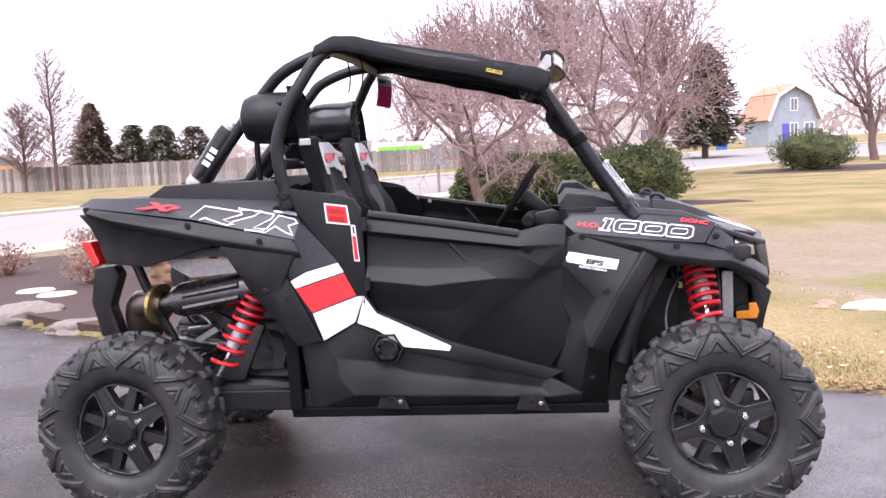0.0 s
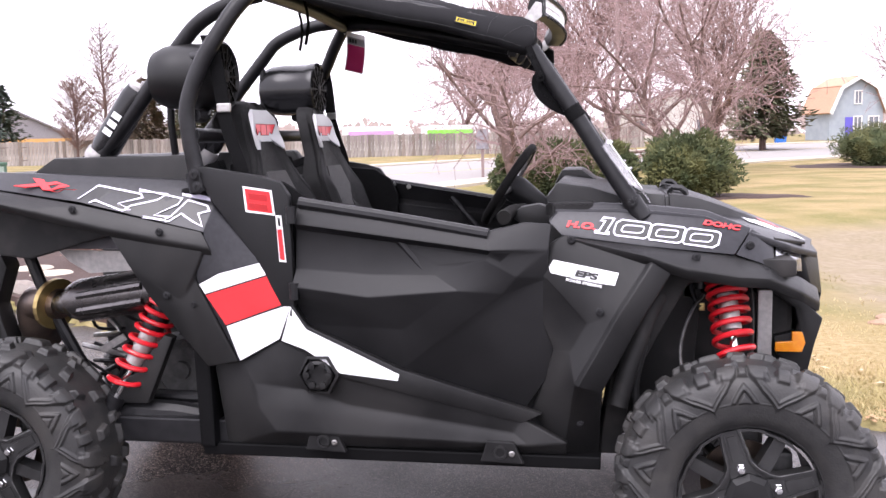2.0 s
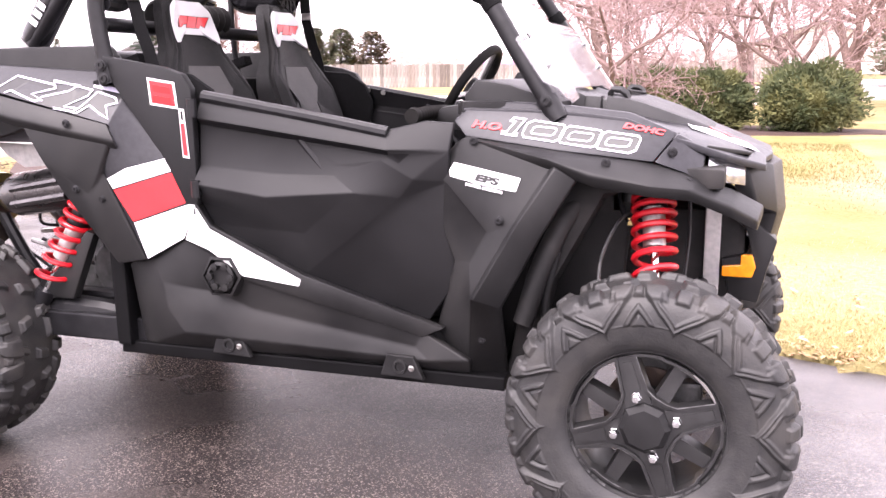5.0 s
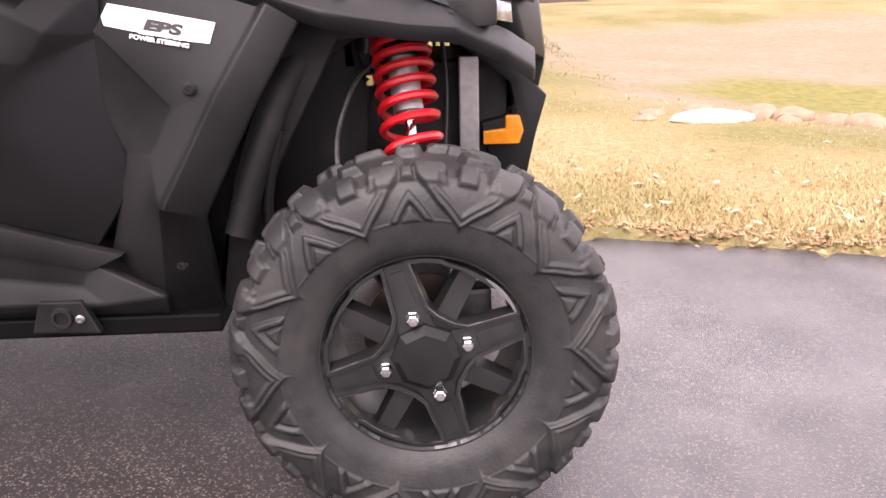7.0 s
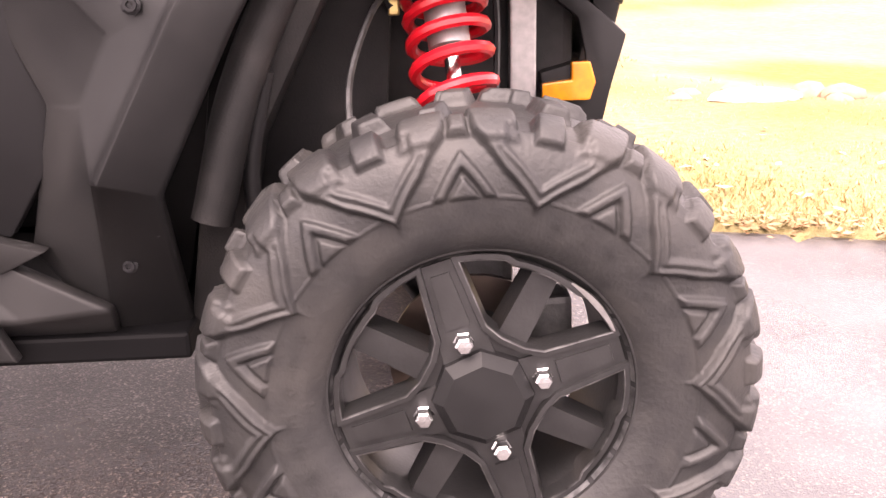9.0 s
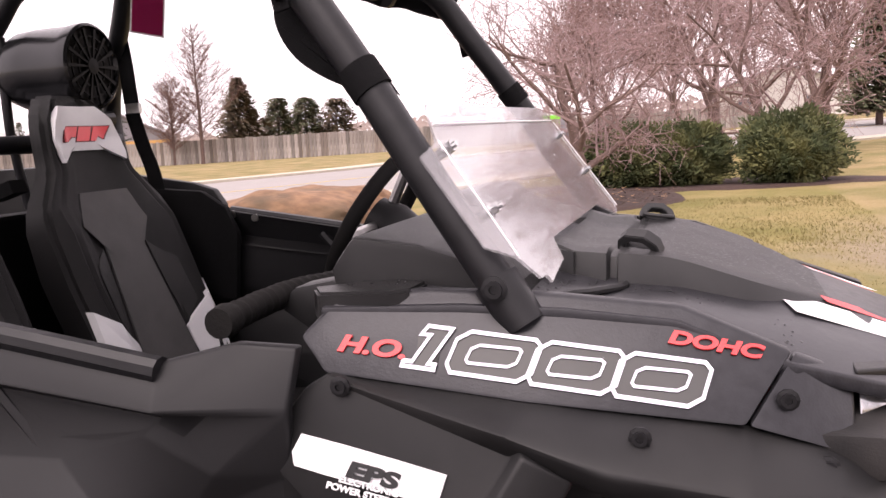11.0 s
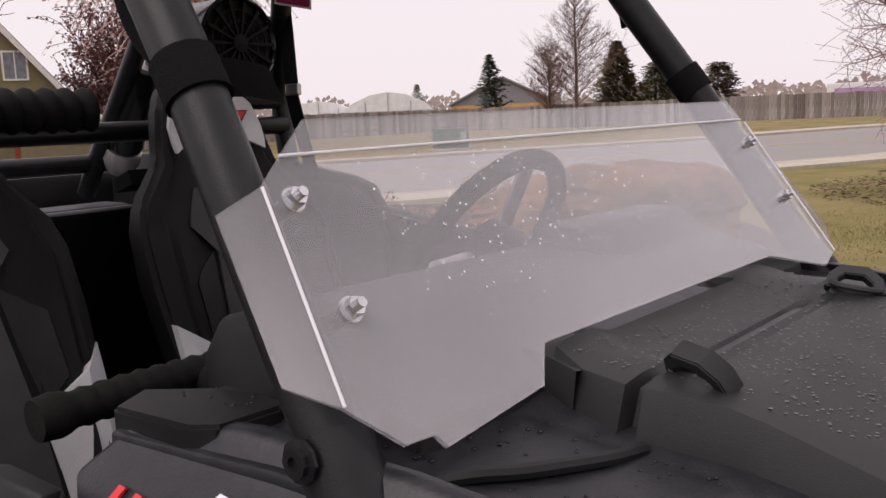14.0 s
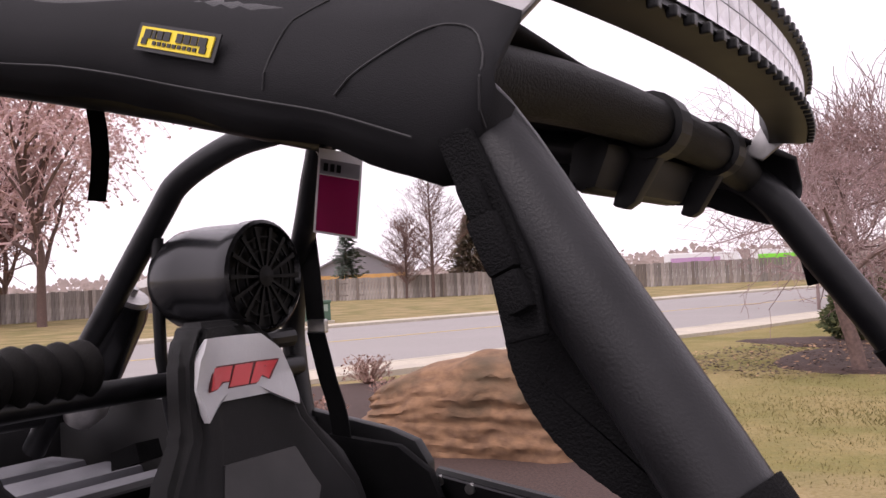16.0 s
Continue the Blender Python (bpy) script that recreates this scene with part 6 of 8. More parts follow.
def loop_film(name, ob, s, pts, width, material, lift=0.0022, label=""):
    """A narrow closed line of film along an (x, z) outline."""
    n = len(pts)
    turn = sum(pts[i - 1][0] * pts[i][1] - pts[i][0] * pts[i - 1][1] for i in range(n))
    inner = []
    for i in range(n):
        p0, p1, p2 = Vector(pts[i - 1]), Vector(pts[i]), Vector(pts[(i + 1) % n])
        d1, d2 = (p1 - p0).normalized(), (p2 - p1).normalized()
        m = Vector((-d1.y - d2.y, d1.x + d2.x))
        m = m / max(0.5, m.length_squared / 2) if m.length > 1e-6 else Vector((-d1.y, d1.x))
        inner.append(p1 + m * (width if turn > 0 else -width))
    bm = bmesh.new()
    rows = []
    for i in range(n):
        for k in range(4):
            f = k / 4
            pair = []
            for ring in (pts, inner):
                a, b = Vector(ring[i]), Vector(ring[(i + 1) % n])
                c = a.lerp(b, f)
                h = on_panel(ob, s, c.x, c.y)
                pair.append(h)
            if None in pair:
                rows.append(None)
                continue
            rows.append([bm.verts.new(h[0] + h[1] * lift) for h in pair])
    for a, b in zip(rows, rows[1:] + rows[:1]):
        if a and b:
            bm.faces.new((a[0], b[0], b[1], a[1]))
    bmesh.ops.recalc_face_normals(bm, faces=bm.faces)
    return part(name, bm, material, ob, label)


def panel_pose(ob, s, x, z, slope, lift):
    at, nrm = on_panel(ob, s, x, z)
    side = Vector((1, 0, slope))
    side = side - nrm * side.dot(nrm)
    return plane_pose(at + nrm * lift, side, nrm.cross(side))


def scaled(pts, k, kz=None):
    cx, cz = sum(p[0] for p in pts) / len(pts), sum(p[1] for p in pts) / len(pts)
    return [(cx + (x - cx) * k, cz + (z - cz) * (k if kz is None else kz)) for x, z in pts]


ZERO = [(0, .2), (.09, 0), (.86, 0), (1, .22), (1, .84), (.9, 1), (.14, 1), (0, .78)]
ONE = [(.02, 0), (.62, 0), (.6, .2), (.5, .2), (.66, 1), (.18, 1), (.1, .72), (.26, .72), (.16, .2), (0, .2)]


def glyph(shape, x0, z0, w, h, slope, shear=0.35):
    return [(x0 + w * u + shear * h * (v - .5), z0 + h * (v - .5) + slope * (w * u)) for u, v in shape]


for s in (-1, 1):
    p = panels[s]
    q = p["quarter"]
    film("white_stripe", q, s, [(-.458, .926), (-.252, .976), (-.234, .94), (-.432, .882)], M_WHITE)
    film("red_stripe", q, s, [(-.43, .878), (-.234, .935), (-.172, .855), (-.374, .785)], M_REDD)
    film("white_stripe", q, s, [(-.372, .781), (-.172, .848), (-.212, .741), (-.336, .674)], M_WHITE)
    film("white_stripe", p["sill"], s, [(-.168, .84), (-.126, .772), (.155, .634), (.15, .615), (-.022, .637), (-.13, .71), (-.2, .738)], M_WHITE, 0.003)
    film("sticker_ground", p["plate"], s, [(-.306, 1.206), (-.215, 1.192), (-.207, 1.116), (-.3, 1.128)], M_WHITE, 0.001, "white-edged red square sticker")
    film("sticker_face", p["plate"], s, [(-.299, 1.198), (-.221, 1.187), (-.214, 1.123), (-.293, 1.134)], M_REDD, 0.002)
    for k in range(2):
        film("sticker_bar", p["plate"], s, [(-.289, 1.185 - .029 * k), (-.23, 1.177 - .029 * k), (-.227, 1.158 - .029 * k), (-.286, 1.166 - .029 * k)], mat("deep_red", (.4, .01, .012), (.34, .01, .012), .4), 0.003)
    film("slim_sticker", p["plate"], s, [(-.206, 1.118), (-.188, 1.116), (-.178, .975), (-.2, .978)], M_WHITE, 0.001, "slim red and white sticker")
    film("slim_sticker_face", p["plate"], s, [(-.202, 1.075), (-.188, 1.075), (-.182, .982), (-.197, .984)], M_REDD, 0.002)
    film("slim_sticker_bar", p["plate"], s, [(-.2, 1.111), (-.193, 1.11), (-.191, 1.084), (-.198, 1.085)], M_BLACKD, 0.002)
    film("eps_ground", p["cheek"], s, [(.606, .96), (.618, .981), (.802, .946), (.79, .911), (.75, .916), (.65, .936), (.61, .945)], M_WHITE, 0.002, "white power-steering badge")
    dk = p["deco"]
    for k, (shape, x0, w) in enumerate(((ONE, .738, .072), (ZERO, .79, .104), (ZERO, .886, .104), (ZERO, .982, .104))):
        g = glyph(shape, x0, 1.075 - .14 * (x0 - .738), w, .046, -.14)
        if s > 0:
            continue
        nm = "one" if shape is ONE else "zero"
        film("numeral_face", dk, s, g, M_BLACKD, 0.0012)
        loop_film("numeral_outline", dk, s, g, .0042, M_LILAC, 0.003, "white-outlined numeral " + nm)
        if shape is ZERO:
            loop_film("numeral_inner", dk, s, scaled(g, .6, .46), .0032, M_LILAC, 0.003)
    if s < 0:
        text_part("red_lettering", "H.O.", 0.03, panel_pose(dk, s, .694, 1.073, -.08, .002), M_REDD, dk, "red H.O. lettering", xs=1.45, shear=0.2, offset=0.0012)
        text_part("red_lettering", "DOHC", 0.023, panel_pose(dk, s, 1.092, 1.066, -.17, .002), M_REDD, dk, "red DOHC lettering", xs=1.5, shear=0.2, offset=0.001)
        text_part("eps_lettering", "EPS", 0.025, panel_pose(p["cheek"], s, .709, .938, -.2, .0045), M_BLACKD, p["cheek"], "black EPS lettering", xs=1.75, shear=.15, offset=0.0012)
        text_part("eps_lettering", "ELECTRONIC\nPOWER STEERING", 0.0105, panel_pose(p["cheek"], s, .705, .921, -.2, .0045), M_WHITE, p["cheek"], "small white lettering", xs=1.2, offset=0.0003)
        text_part("red_lettering", "XP", 0.06, panel_pose(q, s, -.95, 1.212, -.12, .003), M_REDD, q, "red XP lettering", xs=2.35, shear=0.3, offset=0.0035)
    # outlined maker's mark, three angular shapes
    for g in ([(-.85, 1.158), (-.79, 1.214), (-.64, 1.186), (-.628, 1.172), (-.70, 1.158), (-.655, 1.138), (-.69, 1.136), (-.775, 1.166), (-.8, 1.158)],
              [(-.665, 1.152), (-.585, 1.168), (-.56, 1.182), (-.65, 1.19), (-.655, 1.2), (-.505, 1.17), (-.515, 1.15), (-.58, 1.122), (-.535, 1.118), (-.545, 1.104), (-.69, 1.13), (-.672, 1.146)],
              [(-.56, 1.1), (-.53, 1.12), (-.49, 1.166), (-.425, 1.148), (-.412, 1.13), (-.445, 1.122), (-.425, 1.085), (-.458, 1.098), (-.5, 1.122), (-.53, 1.102)]):
        film("mark_face", q, s, g, M_BLACKD, 0.0012)
        loop_film("mark_outline", q, s, g, .0045, M_LILAC, 0.003, "white-outlined angular mark")
    film("small_mark", q, s, [(-.515, 1.192), (-.425, 1.172), (-.42, 1.16), (-.512, 1.178)], M_LILAC, 0.002)

# -- bed, tail and rear frame --
for s in (-1, 1):
    bm = slab(bmesh.new(), [(-1.08, 1.24), (-.98, 1.3), (-.53, 1.303), (-.46, 1.21), (-.46, 1.05), (-1.08, 1.05)], s * .54, s * .47, 0.012)
    part("bed_side", bm, M_PLASTIC, veh, smooth=True)
bm = bmesh.new()
box(bm, -1.22, -.46, -.5, .5, 1.0, 1.04, 0.008)
part("bed_floor", bm, M_GREYBOX, veh)
for s in (-1, 1):
    for x in (-1.0, -.82, -.64):
        bm = bmesh.new()
        slab(bm, [(x - .075, 1.04), (x + .075, 1.04), (x + .06, 1.17), (x - .06, 1.17)], s * .1, s * .44, 0.015)
        part("bed_box", bm, M_GREYBOX, veh, "grey ribbed bed moulding", smooth=True)
bm = slab(bmesh.new(), [(-1.33, 1.225), (-1.2, 1.255), (-1.1, 1.25), (-1.1, 1.0), (-1.2, .99), (-1.28, 1.1)], -.56, .56, 0.015)
part("tail_panel", bm, M_PLASTIC, veh, smooth=True)
for s in (-1, 1):
    bm = slab(bmesh.new(), [(-1.33, 1.09), (-1.29, 1.09), (-1.255, 1.0), (-1.28, .985)], s * .585, s * .4, 0.006)
    part("tail_lamp", bm, M_TAIL, veh, "red tail lamp lens")
    bm = slab(bmesh.new(), [(-1.32, 1.2), (-1.26, 1.13), (-1.22, 1.0), (-1.05, .98), (-.75, 1.06), (-.7, 1.11), (-1.0, 1.15)], s * .6, s * .57, 0.006)
    part("inner_arch", bm, M_WELL, veh)
    # rear bumper hoop
    bm = slab(bmesh.new(), [(-1.36, .965), (-1.27, .975), (-1.25, .93), (-1.3, .8), (-1.26, .66), (-1.22, .6), (-1.27, .58), (-1.35, .68), (-1.385, .82)], s * .44, s * .36, 0.012)
    part("rear_bumper", bm, M_PLASTIC, veh, smooth=True)
    bm = bmesh.new()
    tube(bm, [(-1.2, s * .4, 1.0), (-1.1, s * .4, .75), (-.96, s * .36, .48), (-.7, s * .36, .4)], .021, 10, 4)
    part("frame_tube", bm, M_TUBE, veh)
    bm = bmesh.new()
    box(bm, -1.03, -.36, min(s * .47, s * .56), max(s * .47, s * .56), .375, .46, 0.008)
    part("frame_rail", bm, M_TUBE, veh)
    bm = bmesh.new()
    tube(bm, [(-.95, s * .42, .5), (-.6, s * .45, .5), (-.4, s * .45, .5)], .02, 10, 2)
    part("frame_tube", bm, M_TUBE, veh)
    # trailing arm
    bm = bmesh.new()
    tube(bm, [(-.36, s * .48, .42), (-.75, s * .5, .46), (-1.1, s * .5, .38)], .035, 10, 3, radii=[.03, .045, .04])
    part("trailing_arm", bm, M_TUBE, veh)
    bm = slab(bmesh.new(), [(-.86, .5), (-.7, .5), (-.6, .72), (-.63, .73), (-.74, .6), (-.82, .56)], s * .55, s * .51, 0.008)
    part("shock_guard", bm, M_PLASTIC, veh, smooth=True)
    for z in (.44, .52):
        bm = bmesh.new()
        tube(bm, [(-1.2, s * .2, z - .05), (-1.16, s * .52, z - .08)], .016, 8, 1)
        part("radius_rod", bm, M_TUBE, veh)
    bm = bmesh.new()
    tube(bm, [(-1.143, s * .1, .42), (-1.143, s * .55, .36)], .018, 8, 1)
    part("drive_shaft", bm, M_STEEL, veh)
# heat shield, exhaust
bm = slab(bmesh.new(), [(-1.04, .995), (-.7, .985), (-.7, .93), (-.93, .915), (-1.0, .955)], -.46, -.45)
part("heat_shield", bm, M_ALU, veh, "bare aluminium heat shield")
ex = bmesh.new()
tube(ex, [(-1.075, -.43, .805), (-1.02, -.435, .812), (-.97, -.44, .82), (-.66, -.475, .868), (-.62, -.478, .872)], .07, 24, 2, radii=[.03, .045, .073, .073, .05])
muff = part("muffler", ex, M_MUFF, veh, "polished dark steel muffler", smooth=True)
for q in (0.02, -0.03):
    bm = bmesh.new()
    tube(bm, [(-.95, -.505, .825 + q), (-.7, -.54, .868 + q)], .014, 8, 1)
    part("muffler_rib", bm, M_MUFF, muff, smooth=True)
bm = bmesh.new()
lathe(bm, [(.045, -.012), (.066, -.012), (.066, .012), (.045, .012)], (0, 0, 0), 24, 'x')
bmesh.ops.transform(bm, matrix=Matrix.Translation((-.63, -.478, .87)) @ Matrix.Rotation(-.1, 4, 'Z'), verts=bm.verts)
part("muffler_clamp", bm, M_BRASS, muff, "gold-toned clamp ring")
bm = bmesh.new()
lathe(bm, [(.05, -.009), (.088, -.009), (.088, .009), (.05, .009)], (0, 0, 0), 24, 'x')
bmesh.ops.transform(bm, matrix=Matrix.Translation((-1.1, -.4, .8)) @ Matrix.Rotation(-.3, 4, 'Z') @ Matrix.Rotation(.12, 4, 'Y'), verts=bm.verts)
part("turbo_clamp", bm, M_BRASS, muff, "gold-toned clamp ring")
bm = bmesh.new()
tube(bm, [(-1.07, -.41, .8), (-1.14, -.39, .8), (-1.2, -.36, .785), (-1.21, -.33, .7), (-1.18, -.3, .64)], .062, 18, 4, radii=[.05, .062, .066, .07, .05])
part("exhaust_elbow", bm, M_BURNT, veh, "heat-browned exhaust elbow", smooth=True)
bm = bmesh.new()
tube(bm, [(-.62, -.478, .872), (-.5, -.44, .85), (-.4, -.3, .75)], .03, 14, 4)
part("exhaust_pipe", bm, M_BURNT, veh, smooth=True)

# engine lump and belt cover
bm = bmesh.new()
box(bm, -1.0, -.45, -.28, .3, .42, .82, 0.04)
box(bm, -.85, -.55, -.34, .34, .46, .7, 0.03)
part("engine", bm, M_CASE, veh, "dark cast engine casing")
bm = bmesh.new()
lathe(bm, [(0.0, -.39), (0.03, -.39), (0.032, -.375), (0.07, -.375), (0.085, -.38), (0.098, -.365), (0.1, -.33)], (-.66, 0, .57), 28, 'y')
for k in range(9):
    a = k * 2 * math.pi / 9
    lathe(bm, [(0.009, -.36), (0.009, -.385), (0, -.386)], (-.66 + .092 * math.cos(a), 0, .57 + .092 * math.sin(a)), 8, 'y')
part("clutch_cover", bm, M_CASE, veh, "round cast cover with bolts", smooth=True)
rng = random.Random(12)
for i in range(14):
    x, z = rng.uniform(-1.02, -.72), rng.uniform(.48, .76)
    bm = bmesh.new()
    tube(bm, [(x, -.3, z), (x + rng.uniform(-.1, .1), -.34, z + rng.uniform(-.08, .08)), (x + rng.uniform(-.2, .2), -.3, z + rng.uniform(-.12, .12))], rng.choice((.006, .009, .013)), 7, 4)
    part("hose", bm, M_TUBE if i % 4 else M_STEEL, veh)
bm = slab(bmesh.new(), [(-.97, .64), (-.88, .69), (-.865, .67), (-.955, .62)], -.365, -.36)
part("shift_bracket", bm, M_ALU, veh)


def coil_shock(bot, top, r, turns, name_label, body_at=0.55, wire=0.0085):
    a, b = Vector(bot), Vector(top)
    d = (b - a).normalized()
    u = d.orthogonal().normalized()
    w = d.cross(u)
    L = (b - a).length
    bm = bmesh.new()
    pts = []
    n = turns * 14
    for i in range(n + 1):
        f = i / n
        # the upper turns stand closer together
        g = f if f < 0.6 else 0.6 + (f - 0.6) * 0.9
        t = 2 * math.pi * turns * (f ** 1.4)
        pts.append(a + d * (L * (0.06 + 0.9 * g)) + r * (u * math.cos(t) + w * math.sin(t)))
    tube(bm, pts, wire, 8, 1, soft=False)
    shock = part("shock_absorber", bm, M_RED, veh, name_label, smooth=True)
    bm = bmesh.new()
    tube(bm, [a, a.lerp(b, 0.5)], .011, 12, 1)
    part("shaft", bm, M_CHROME, shock, "chrome shock shaft", smooth=True)
    bm = bmesh.new()
    tube(bm, [a.lerp(b, 0.34), a.lerp(b, 0.6)], .03, 16, 1)
    part("sleeve", bm, M_ALU, shock, "silver shock sleeve", smooth=True)
    bm = bmesh.new()
    tube(bm, [a.lerp(b, 0.6), a.lerp(b, 1.04)], .036, 16, 1)
    part("shock_body", bm, M_TUBE, shock, smooth=True)
    bm = bmesh.new()
    tube(bm, [a - d * .02, a + d * .03], .03, 12, 1)
    part("spring_seat", bm, M_TUBE, shock, smooth=True)
    bm = bmesh.new()
    lathe(bm, [(0.012, -.02), (.02, -.02), (.02, .02), (.012, .02)], tuple(a - d * .03), 12, 'y')
    part("eyelet", bm, M_STEEL, shock)


for s in (-1, 1):
    coil_shock((-.82, s * .55, .5), (-.6, s * .5, .89), .052, 9, "red coil spring over a rear shock")
    coil_shock((1.142, s * .535, .63), (1.105, s * .36, 1.0), .054, 11, "red coil spring over a front shock", wire=0.0088)
    bm = bmesh.new()
    tube(bm, [(1.05, s * .36, .86), (1.055, s * .35, .97)], .026, 14, 1)
    for q in range(4):
        lathe(bm, [(.02, -.006), (.03, -.006), (.03, .006), (.02, .006)], (1.052, s * .355, .87 + .025 * q), 14, 'z')
    part("shock_reservoir", bm, M_TUBE, veh, "black shock reservoir with ribs", smooth=True)
    # front A-arms, knuckle, hose
    for z0, z1 in ((.4, .33), (.58, .5)):
        for x in (.98, 1.25):
            bm = bmesh.new()
            tube(bm, [(x, s * .18, z0 + .03), (1.143, s * .58, z1)], .017, 10, 1)
            part("suspension_arm", bm, M_TUBE, veh, smooth=True)
    bm = bmesh.new()
    box(bm, 1.09, 1.2, min(s * .56, s * .62), max(s * .56, s * .62), .28, .56, 0.015)
    part("knuckle", bm, M_CASE, veh)
    bm = bmesh.new()
    tube(bm, [(1.1, s * .2, .45), (1.143, s * .57, .364)], .02, 10, 1)
    part("drive_shaft", bm, M_STEEL, veh)
    bm = bmesh.new()
    tube(bm, [(1.06, s * .36, .84), (1.02, s * .42, .8), (.985, s * .46, .7), (1.0, s * .5, .6), (1.07, s * .54, .52)], .005, 6, 5)
    part("brake_hose", bm, M_CASE, veh, "thin grey brake hose")
    bm = bmesh.new()
    tube(bm, [(1.2, s * .3, .92), (1.21, s * .33, .78), (1.2, s * .38, .62)], .005, 6, 4)
    part("brake_hose", bm, M_TUBE, veh)
    # inner wheel well
    bm = slab(bmesh.new(), [(.74, .38), (.80, .38), (.85, .62), (1.0, .9), (1.3, .92), (1.3, .97), (.92, .98), (.80, .72)], s * .52, s * .22, 0.01)
    part("wheel_well", bm, M_WELL, veh, "dark moulded wheel-well liner", smooth=True)
    bm = slab(bmesh.new(), [(.78, .38), (1.02, .45), (1.06, .93), (.9, .95), (.82, .75)], s * .36, s * .3, 0.01)
    part("inner_liner", bm, M_WELL, veh, smooth=True)
    bm = bmesh.new()
    tube(bm, [(.8, s * .58, .55), (.85, s * .56, .72), (.92, s * .5, .86), (1.02, s * .42, .92)], .028, 12, 5)
    part("duct", bm, M_WELL, veh, smooth=True)
    bm = bmesh.new()
    box(bm, 1.0, 1.03, min(s * .33, s * .36), max(s * .33, s * .36), .83, .92, 0.004)
    part("relay", bm, M_BRASS, veh, "brass-coloured connector")
    bm = bmesh.new()
    box(bm, 1.045, 1.062, min(s * .37, s * .385), max(s * .37, s * .385), .795, .818, 0.003)
    part("hose_fitting", bm, M_BRASS, veh, "small brass hose fitting")
    bm = bmesh.new()
    tube(bm, [(1.03, s * .34, .96), (1.02, s * .36, .9), (1.03, s * .37, .84), (1.05, s * .38, .806)], .0075, 8, 5)
    part("hose", bm, M_TUBE, veh, smooth=True)
    bm = bmesh.new()
    tube(bm, [(.86, s * .535, .5), (.85, s * .535, .6), (.88, s * .53, .74)], .012, 10, 4)
    part("splash_rib", bm, M_DOOR, veh, smooth=True)
    # radiator support strut, inner bracket and amber reflector
    bm = bmesh.new()
    box(bm, 1.245, 1.29, min(s * .17, s * .2), max(s * .17, s * .2), .57, .83, 0.004)
    part("radiator_strut", bm, M_ALU, veh, "bare aluminium upright")
    bm = slab(bmesh.new(), [(1.295, .68), (1.32, .565), (1.4, .555), (1.42, .65), (1.445, .74), (1.40, .78), (1.3, .86), (1.24, .9), (1.24, .86), (1.36, .77), (1.375, .7)], s * .2, s * .1, 0.008)
    part("front_bracket", bm, M_PLASTIC, veh, smooth=True)
    bm = slab(bmesh.new(), [(1.298, .633), (1.38, .633), (1.39, .663), (1.38, .698), (1.348, .698), (1.348, .668), (1.298, .663)], s * .2, s * .216, 0.003)
    part("amber_reflector", bm, M_ORANGE, veh, "bright amber L-shaped reflector")
    # headlamp
    bm = shell(V(a=(1.255, -.43, 1.005), b=(1.345, -.33, .985), c=(1.35, -.34, .91), d=(1.255, -.455, .935)), ["a b c d"], 0.04, 0.004, s > 0)
    part("headlamp", bm, M_LENS, veh, "clear headlamp lens in black nose", smooth=True)
    bm = shell(V(a=(1.25, -.445, 1.025), b=(1.36, -.32, 1.0), c=(1.36, -.32, .99), d=(1.25, -.445, 1.01)), ["a b c d"], 0.04, 0.003, s > 0)
    part("lamp_brow", bm, M_PLASTIC, veh)

# -- nose, hood --
bm = shell(V(a=(1.345, -.33, .99), b=(1.42, -.2, .96), c=(1.45, 0, .955), d=(1.42, .2, .96), e=(1.345, .33, .99), f=(1.385, -.31, .85), g=(1.44, -.19, .82), h=(1.47, 0, .81), i=(1.44, .19, .82), j=(1.385, .31, .85), k=(1.38, -.2, .56), l=(1.41, 0, .55), m=(1.38, .2, .56)),
           ["a b g f", "b c h g", "c d i h", "d e j i", "g h l k", "h i m l"], 0.05, 0.008, False, (-1, 0, 0))
part("nose", bm, M_PLASTIC, veh, "angular black nose", smooth=True)
bm = bmesh.new()
box(bm, .95, 1.36, -.17, .17, .36, .82, 0.02)
part("front_bulkhead", bm, M_WELL, veh)

HX = (.62, .8, .92, 1.05, 1.18, 1.3, 1.4)
HE = ((.535, 1.12), (.512, 1.118), (.5, 1.11), (.49, 1.094), (.5, 1.046), (.42, 1.0), (.3, .965))
HM = (1.14, 1.12, 1.107, 1.09, 1.058, 1.016, .978)
HC = (1.165, 1.15, 1.138, 1.115, 1.08, 1.035, .985)
hv, hf = {}, []
for i, x in enumerate(HX):
    for q, (y, z) in enumerate(((-HE[i][0], HE[i][1]), (-.3 if i < 6 else -.2, HM[i]), (-.12, HC[i]), (.12, HC[i]), (.3 if i < 6 else .2, HM[i]), (HE[i][0], HE[i][1]))):
        hv["%d_%d" % (i, q)] = (x + (0.02 if q in (2, 3) and i == 6 else 0), y, z)
    if i:
        for q in range(5):
            hf.append("%d_%d %d_%d %d_%d %d_%d" % (i - 1, q, i, q, i, q + 1, i - 1, q + 1))
part("hood", shell(hv, hf, 0.02, 0.004, False, (0, 0, -1)), M_GREY, veh, "charcoal sloping hood wet with rain", smooth=True)


